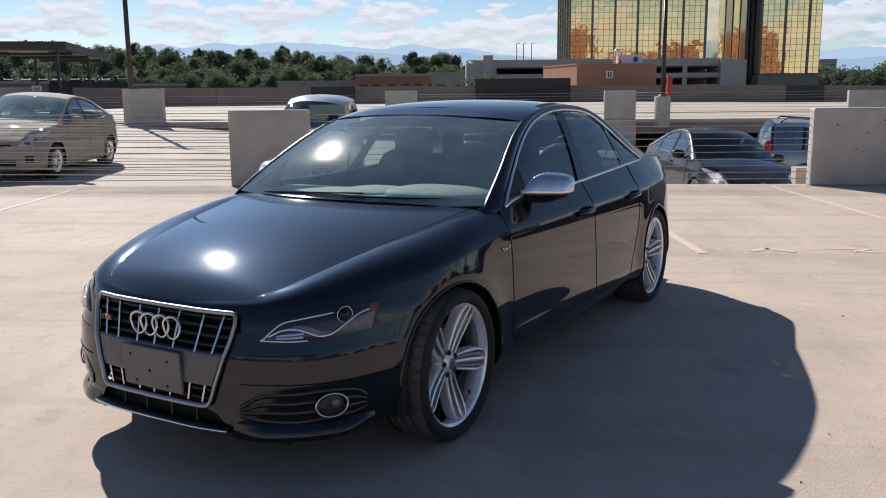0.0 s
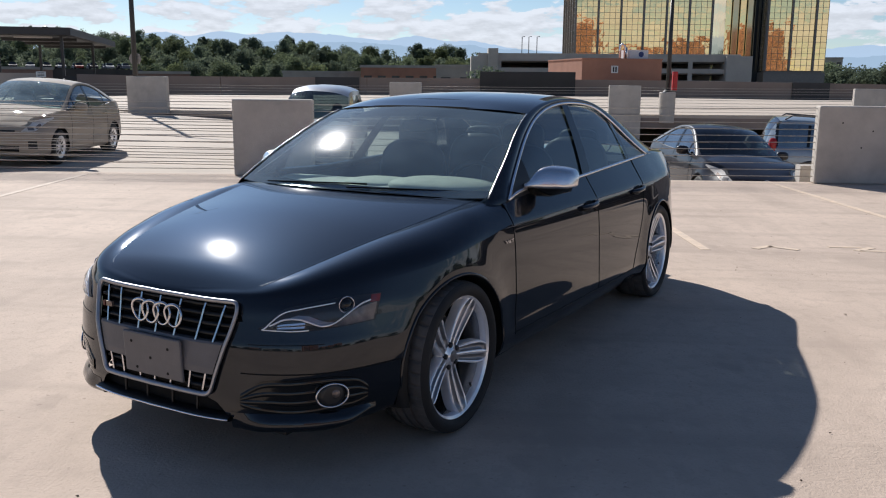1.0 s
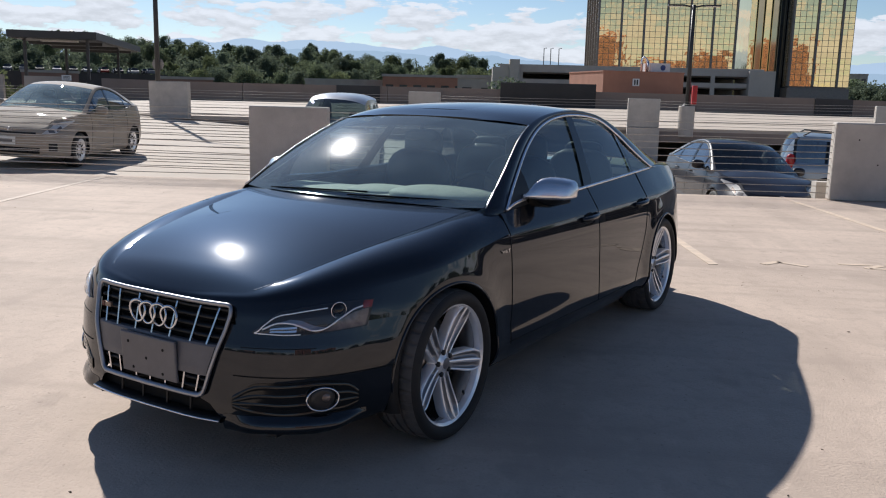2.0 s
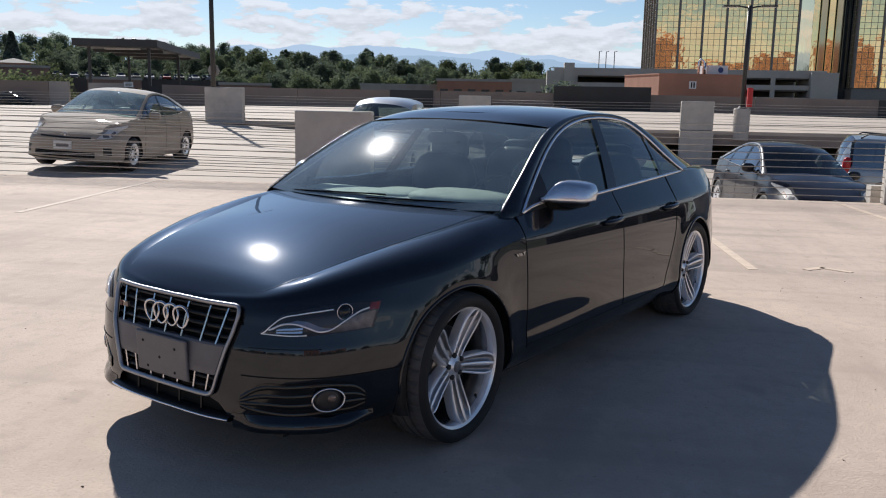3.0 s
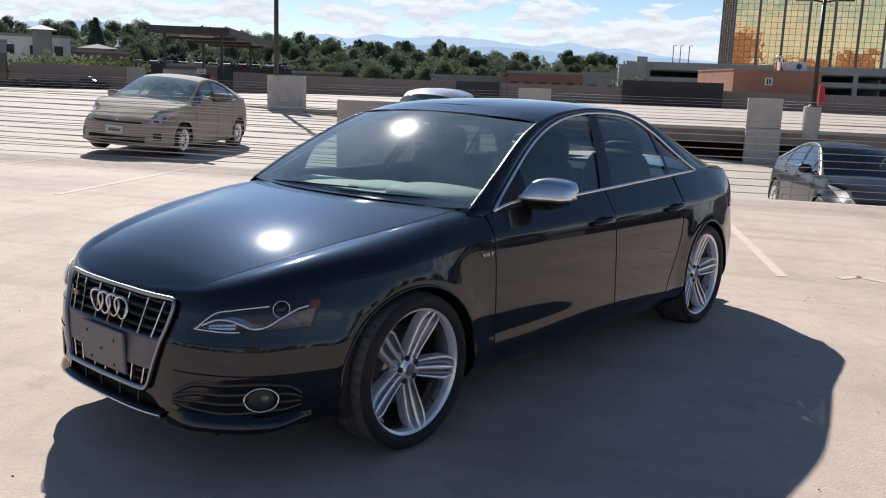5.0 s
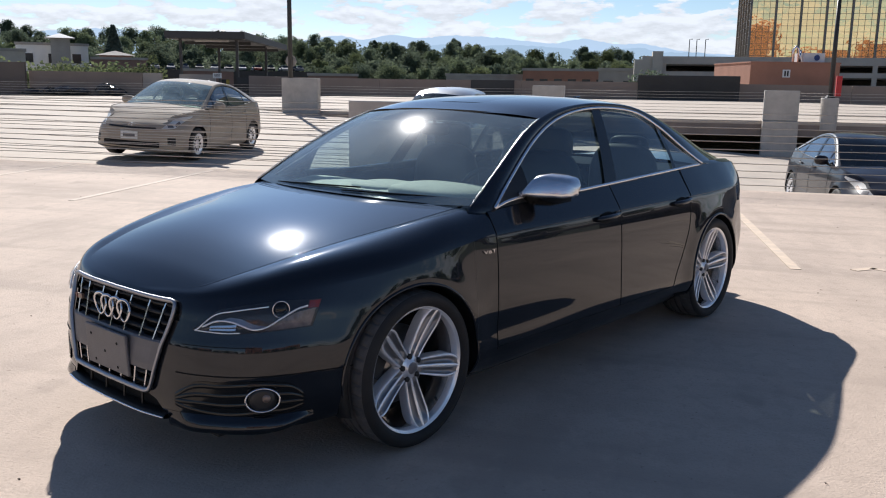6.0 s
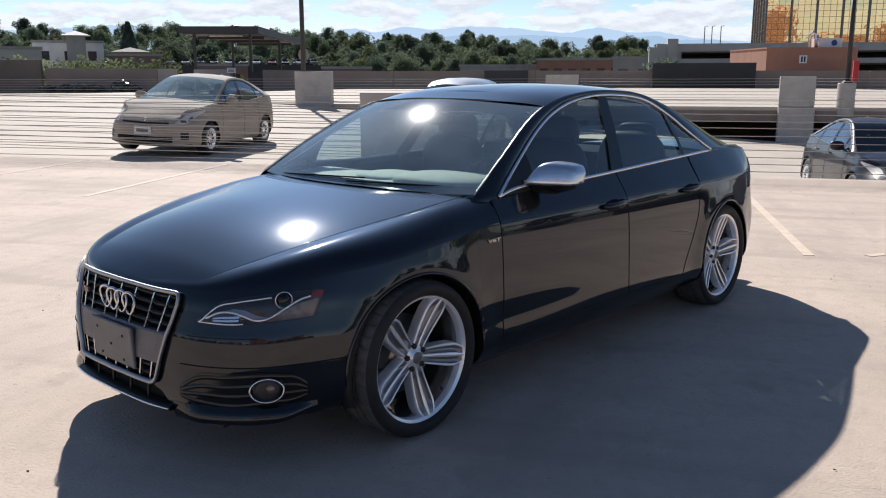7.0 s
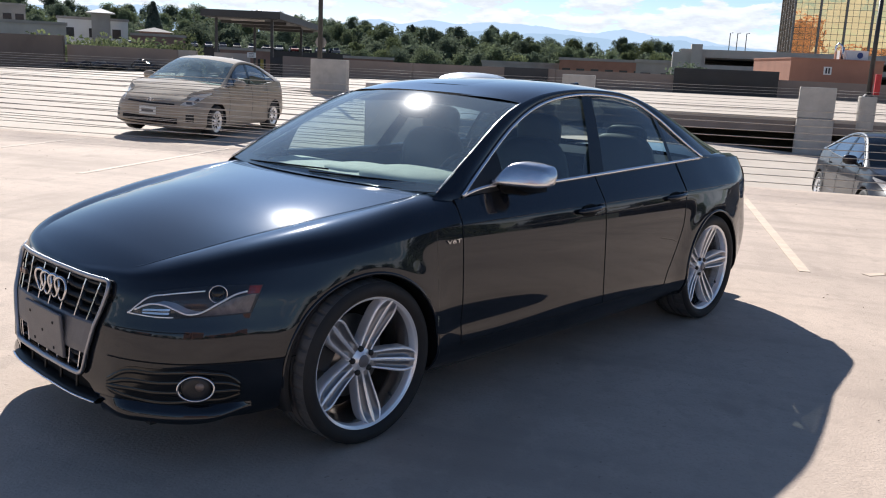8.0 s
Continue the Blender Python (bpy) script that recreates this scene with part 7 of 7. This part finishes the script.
low_building(38.2, 185, 16, 9, 12.2, M_GREY, "low grey store with roof units", windows=4)
low_building(6.6, 420, 9, 9, 22, M_GREY, "grey apartment block in the distance", windows=3)

# ---- trees ----
def tree_mesh(seed, h, r, leaf, conifer=False):
    rnd = random.Random(seed)
    trunk = Geo().tube([(0, 0, 0), (rnd.uniform(-0.2, 0.2), 0.1, h * 0.3), (rnd.uniform(-0.4, 0.4), 0.2, h * 0.75)], [0.32, 0.24, 0.07], 7)
    for k in range(7):
        a, z = rnd.uniform(0, 6.28), h * rnd.uniform(0.28, 0.6)
        trunk.tube([(0, 0, z), (r * 0.35 * math.cos(a), r * 0.35 * math.sin(a), z + h * 0.1), (r * 0.7 * math.cos(a), r * 0.7 * math.sin(a), z + h * 0.16)], [0.13, 0.08, 0.03], 5)
    crown = Geo()
    lobes = []
    for k in range(30):
        a, z = rnd.uniform(0, 6.28), rnd.uniform(0.30, 0.93)
        q = rnd.uniform(0.1, 0.85) * r * math.sin(math.pi * min(1.0, 0.12 + (z - 0.25) * 1.15)) ** 0.7
        lobes.append((q * math.cos(a), q * math.sin(a), h * z, r * rnd.uniform(0.16, 0.36)))
    for k in range(6200):
        if conifer:
            z = h * (0.08 + 0.92 * rnd.random() ** 1.4)
            q = r * (1 - z / h) * rnd.uniform(0.5, 1.05) + 0.1
            a = rnd.uniform(0, 6.28)
            c = Vector((q * math.cos(a), q * math.sin(a), z))
        else:
            x, y, z, s = rnd.choice(lobes)
            d = Vector((rnd.gauss(0, 1), rnd.gauss(0, 1), rnd.gauss(0, 1))).normalized() * s * rnd.uniform(0.55, 1.25)
            c = Vector((x, y, z)) + d
        n = (Vector((rnd.gauss(0, 0.5), rnd.gauss(0, 0.5), rnd.gauss(0.25, 0.5))) + (Vector((c.x, c.y, 0)).normalized() if conifer else d.normalized()) * 0.5).normalized()
        u1 = n.orthogonal().normalized() * leaf * rnd.uniform(0.6, 1.3)
        u2 = n.cross(u1).normalized() * leaf * rnd.uniform(0.5, 1.0)
        b = len(crown.v)
        crown.v += [tuple(c + u1), tuple(c + u2 * 0.8 + n * 0.1), tuple(c - u1), tuple(c - u2)]
        crown.f.append((b, b + 1, b + 2, b + 3))
    return trunk.mesh("trunk", M_BARK, True), crown


KINDS = []
for k in range(6):
    tr, crn = tree_mesh(20 + k, 10, (4.4, 5.2, 3.6, 4.8, 4.0, 3.0)[k], 0.23, conifer=(k == 5))
    KINDS.append((tr, [crn.mesh("crown", M_LEAF[q], False) for q in ((2,) if k == 5 else (0, 1, 3))]))


def tree(az, dist, h, k, tone, z=-9.0):
    tr, crs = KINDS[k]
    t = thing("tree", polar(az, dist, z, random.uniform(0, 360)) @ Matrix.Diagonal((h / 10, h / 10, h / 10, 1)), ("dark pointed conifer rising over the suburb" if k == 5 else "leafy broad tree in a far belt of trees"), "tree", "trees beyond the deck")
    part("trunk", tr, M_BARK, t)
    part("crown", crs[tone % len(crs)], M_LEAF[0], t)
    return t


random.seed(7)
M_WOODS = leaf_material((0.142, 0.170, 0.112))
n_, l_ = M_WOODS.node_tree.nodes, M_WOODS.node_tree.links
for nd in n_:
    if nd.bl_idname == "ShaderNodeTexNoise":
        nd.inputs["Scale"].default_value = 0.12
ridge = curve1((24, 0.9), (27, 1.7), (29, 2.15), (31, 2.0), (33, 2.28), (35, 2.1), (37.5, 2.3), (39.5, 2.5), (41, 2.5), (43, 2.7), (46, 2.68), (49, 2.66), (52, 2.75), (59, 2.85), (63, 2.72), (67, 2.9), (80, 3.1))


def hill_z(az, d):
    """Wooded ground that climbs away from the car park."""
    top = 1.5 + 430 * math.tan(radians(ridge(az))) - 9.2
    f = min(max((d - 195) / 235, 0), 1)
    e = min(max((az - 24) / 3, 0), 1) * min(max((86 - az) / 4, 0), 1)
    return -9.15 + (top + 9.15) * f * e - max(d - 450, 0) * 0.2


rows = []
for az in lin(22, 88, 66):
    rows.append([(*tuple(polar(az, d).translation)[:2], hill_z(az, d)) for d in (190, 230, 270, 310, 350, 390, 430, 460, 560)])
solo("ground_hill", Geo().grid(rows), M_GROUND, Matrix(), "gently rising wooded ground beyond the car park", "ground", kind="structure", smooth=True)
for az10 in range(265, 800, 12):
    for d0 in (252, 300, 348, 395, 436):
        az, d = az10 / 10 + random.uniform(-0.55, 0.55), d0 * random.uniform(0.96, 1.03)
        tree(az, d, random.uniform(7.4, 12.2), random.choice((0, 1, 3, 4, 0, 2, 2)), random.choice((0, 0, 1, 0, 1, 2)), hill_z(az, d) - 0.1)
for az, d, h, k in ((61.3, 236, 20, 5), (67.6, 250, 13, 2), (57.0, 410, 11, 5), (39.9, 420, 10.5, 5)):
    tree(az, d, h, k, 0, hill_z(az, d) - 0.1)
# the dense belt of crowns between and behind them
rnd = random.Random(5)
woods = Geo()
for k in range(620):
    az, d = rnd.uniform(26.5, 80), 240 + 205 * rnd.random() ** 0.8
    w, h = rnd.uniform(2.6, 4.6), rnd.uniform(4.5, 9.5)
    c0 = polar(az, d).translation
    z0 = hill_z(az, d)
    for q in range(150):
        dv = Vector((rnd.gauss(0, 1), rnd.gauss(0, 1), rnd.gauss(0, 1))).normalized()
        c = Vector((c0.x + dv.x * w * rnd.uniform(0.75, 1.05), c0.y + dv.y * w * rnd.uniform(0.75, 1.05), z0 + h * 0.5 + dv.z * h * 0.5 * rnd.uniform(0.8, 1.08)))
        n = (dv * 0.5 + Vector((rnd.gauss(0, 0.5), rnd.gauss(0, 0.5), rnd.gauss(0.25, 0.5)))).normalized()
        u1 = n.orthogonal().normalized() * rnd.uniform(0.30, 0.62)
        u2 = n.cross(u1).normalized() * rnd.uniform(0.25, 0.55)
        b = len(woods.v)
        woods.v += [tuple(c + u1), tuple(c + u2), tuple(c - u1), tuple(c - u2)]
        woods.f.append((b, b + 1, b + 2, b + 3))
solo("far_woods", woods, M_WOODS, Matrix(), "dense belt of leafy crowns on the rising ground", "trees", kind="stuff")
for az10 in range(20, 90, 7):
    tree(az10 / 10 + random.uniform(-0.3, 0.3), random.uniform(260, 330), random.uniform(14.5, 16.5), random.choice((0, 1, 3)), random.choice((0, 1)))
for az in (59.3, 60.6, 61.7, 62.9, 64.0, 65.0, 66.2, 67.3):
    tree(az + random.uniform(-0.3, 0.3), random.uniform(105, 118), random.uniform(11.0, 11.9), random.choice((0, 1, 3)), 2)
for k, (az, d, h) in enumerate(((27.6, 112, 11.8), (26.9, 113, 11.4), (28.0, 113, 11.0))):
    tree(az, d, h, k, 0)
# greenery behind the viewer
for k in range(26):
    tree(120 + k * 8.5, random.uniform(95, 130), random.uniform(15, 20), k % 5, k % 3)

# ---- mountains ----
# pale blue base colour plus a faint glow stand in for distance
def painted_haze(name, col):
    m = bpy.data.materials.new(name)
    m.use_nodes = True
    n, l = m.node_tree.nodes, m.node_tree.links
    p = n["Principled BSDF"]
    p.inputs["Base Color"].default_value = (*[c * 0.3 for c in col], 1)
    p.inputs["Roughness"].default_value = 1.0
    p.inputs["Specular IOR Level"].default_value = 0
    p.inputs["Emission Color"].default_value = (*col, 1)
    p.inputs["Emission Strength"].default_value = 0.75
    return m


crest = curve1((-10, 2.0), (3, 2.2), (4.6, 2.32), (6.5, 2.16), (10, 2.0), (14, 1.9), (23.7, 2.04), (25, 2.1), (28.5, 2.65), (30.3, 2.66), (32, 2.95), (34, 2.66), (36.4, 2.88), (38.1, 3.0), (40.4, 3.08), (42.6, 2.9), (44.4, 3.06), (46.2, 2.74), (48, 2.95), (50, 2.62), (54, 2.6), (58, 2.85), (62, 3.0), (66, 2.7), (75, 2.6), (95, 2.3))
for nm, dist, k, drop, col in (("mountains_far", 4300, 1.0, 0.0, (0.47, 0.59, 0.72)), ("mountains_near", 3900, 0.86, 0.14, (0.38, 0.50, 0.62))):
    rows = []
    for az10 in range(-100, 951, 2):
        az = az10 / 10
        a = radians(az)
        el = (crest(az + (3.1 if drop else 0)) - drop) * k + 0.07 * noise.noise(Vector((az * 0.9, dist * 0.01, 0))) + 0.07 * noise.noise(Vector((az * 3.1, dist * 0.01, 1)))
        rows.append([(2.8 - d * math.sin(a), -4.3 + d * math.cos(a), z) for d, z in ((dist, -9), (dist, 1.5 + dist * math.tan(radians(el))), (dist + 250, -9))])
    solo("backdrop_" + nm, Geo().grid(rows), painted_haze(nm, col), Matrix(), "blue mountain range on the horizon, haze painted in as glow", "mountains", kind="structure", smooth=True)

# ---- worn stall lettering and scattered grit on the deck ----
for u, v, wd, ln, turn in ((2.75, 2.84, 0.24, 0.075, 38), (2.93, 2.82, 0.28, 0.07, -38), (3.52, 2.92, 0.30, 0.06, 0), (3.66, 2.83, 0.26, 0.07, 40), (3.74, 2.74, 0.30, 0.06, 0), (4.04, 2.84, 0.22, 0.07, 38), (4.20, 2.82, 0.26, 0.07, -38), (4.44, 2.90, 0.24, 0.06, 10), (4.50, 2.80, 0.24, 0.06, -30)):
    solo("trim_stall_mark", Geo().box((u, v, 0.0025), (wd, ln, 0.003), turn), M_LINE, DECK, "worn painted mark on the deck", "painted mark", "stall marks", kind="structure")
for u, z in ((5.45, 0.92), (5.9, 0.80), (6.15, 0.98), (6.5, 0.70), (6.9, 0.88), (5.75, 0.55)):
    pit = new("anchor_pit", Geo().lathe([(0.0, -0.103), (0.012, -0.103), (0.014, -0.09)], 10, "y", (u, EDGE, z)).mesh("anchor_pit", M_GAP, False))
    pit.parent = bpy.data.objects["concrete_barrier.001"]
random.seed(31)
g = Geo()
for k in range(220):
    u, v, r = random.uniform(-14, 9), random.uniform(-3.5, 8.0), random.uniform(0.004, 0.011)
    a0 = random.uniform(0, 6.28)
    b = len(g.v)
    g.v += [(u + r * math.cos(a0 + h) * random.uniform(0.5, 1.6), v + r * math.sin(a0 + h) * random.uniform(0.4, 1.2), 0.002 + random.uniform(0, 0.006)) for h in (0, 1.3, 2.6, 3.9, 5.2)]
    g.v.append((u, v, 0.007))
    g.f += [(b + i, b + (i + 1) % 5, b + 5) for i in range(5)]
solo("leaf_litter", g, M_BARK, DECK, "scattered dry leaf scraps and grit on the concrete", "litter", kind="stuff")

# ---- a terrace of parked cars beyond the wall ----
M_ASPHALT = material("asphalt", (0.055, 0.053, 0.05), 0.9, vary=0.2, scale=0.3, stain=0.4, stain_scale=0.2)
lot = solo("ground_terrace", Geo().slab(-30, 30, -12, 12, -12, 0), M_ASPHALT, polar(57.0, 230, 4.0), "raised parking lot beyond the wall", "ground", kind="structure")
FAR_PAINT = [material("far_car_paint", col, 0.7, vary=0.05, spec=0.1) for col in ((0.30, 0.30, 0.31), (0.16, 0.17, 0.19), (0.03, 0.03, 0.035), (0.2, 0.03, 0.025))]
FAR_SHAPE = []
for q in range(4):
    rows = [[(x * wd, y, z) for y, z in ((-2.2, 0.3), (-2.2, 0.7), (-1.2, 0.95), (1.4, 1.0), (2.2, 0.9), (2.2, 0.3))] for x, wd in ((-1, 0.88), (-0.9, 0.9), (0.9, 0.9), (1, 0.88))]
    shell_me = Geo().grid(rows).slab(-0.88, 0.88, -2.15, 2.15, 0.25, 0.72).mesh("body", FAR_PAINT[q], False)
    cab_me = Geo().grid([[(x * (0.78 if k < 1 else 0.6), y * (1 if k < 1 else 0.72), 0.95 + 0.48 * k) for x, y in ((-1, -1.1), (1, -1.1), (1, 1.7), (-1, 1.7))] for k in (0, 1)], close=True).mesh("cabin", M_WINDOW, False)
    roof_me = Geo().slab(-0.6, 0.6, -0.8, 1.25, 1.43, 1.47).mesh("roof", FAR_PAINT[q], False)
    FAR_SHAPE.append((shell_me, cab_me, roof_me))
TYRE_FAR = Geo().lathe([(0, 0.1), (0.31, 0.1), (0.31, -0.1), (0, -0.1)], 14).mesh("wheel", M_TYRE, False)
for k in range(34):
    q = random.choice((0, 0, 0, 1, 1, 2, 3))
    cr0 = thing("parked_car", polar(57.0, 230, 4.0) @ pose(-28 + (k % 17) * 3.4 + random.uniform(-0.2, 0.2), -8 + 8 * (k // 17), 0, 0, 0, random.choice((0, 180))), "small car in a far parking lot", "car", "cars in the far lot")
    for nm, me in zip(("body", "cabin", "roof"), FAR_SHAPE[q]):
        part(nm, me, M_GREY, cr0)
    for x in (-0.85, 0.85):
        for y in (-1.35, 1.35):
            part("wheel", TYRE_FAR, M_TYRE, cr0).matrix_local = pose(x, y, 0.31)
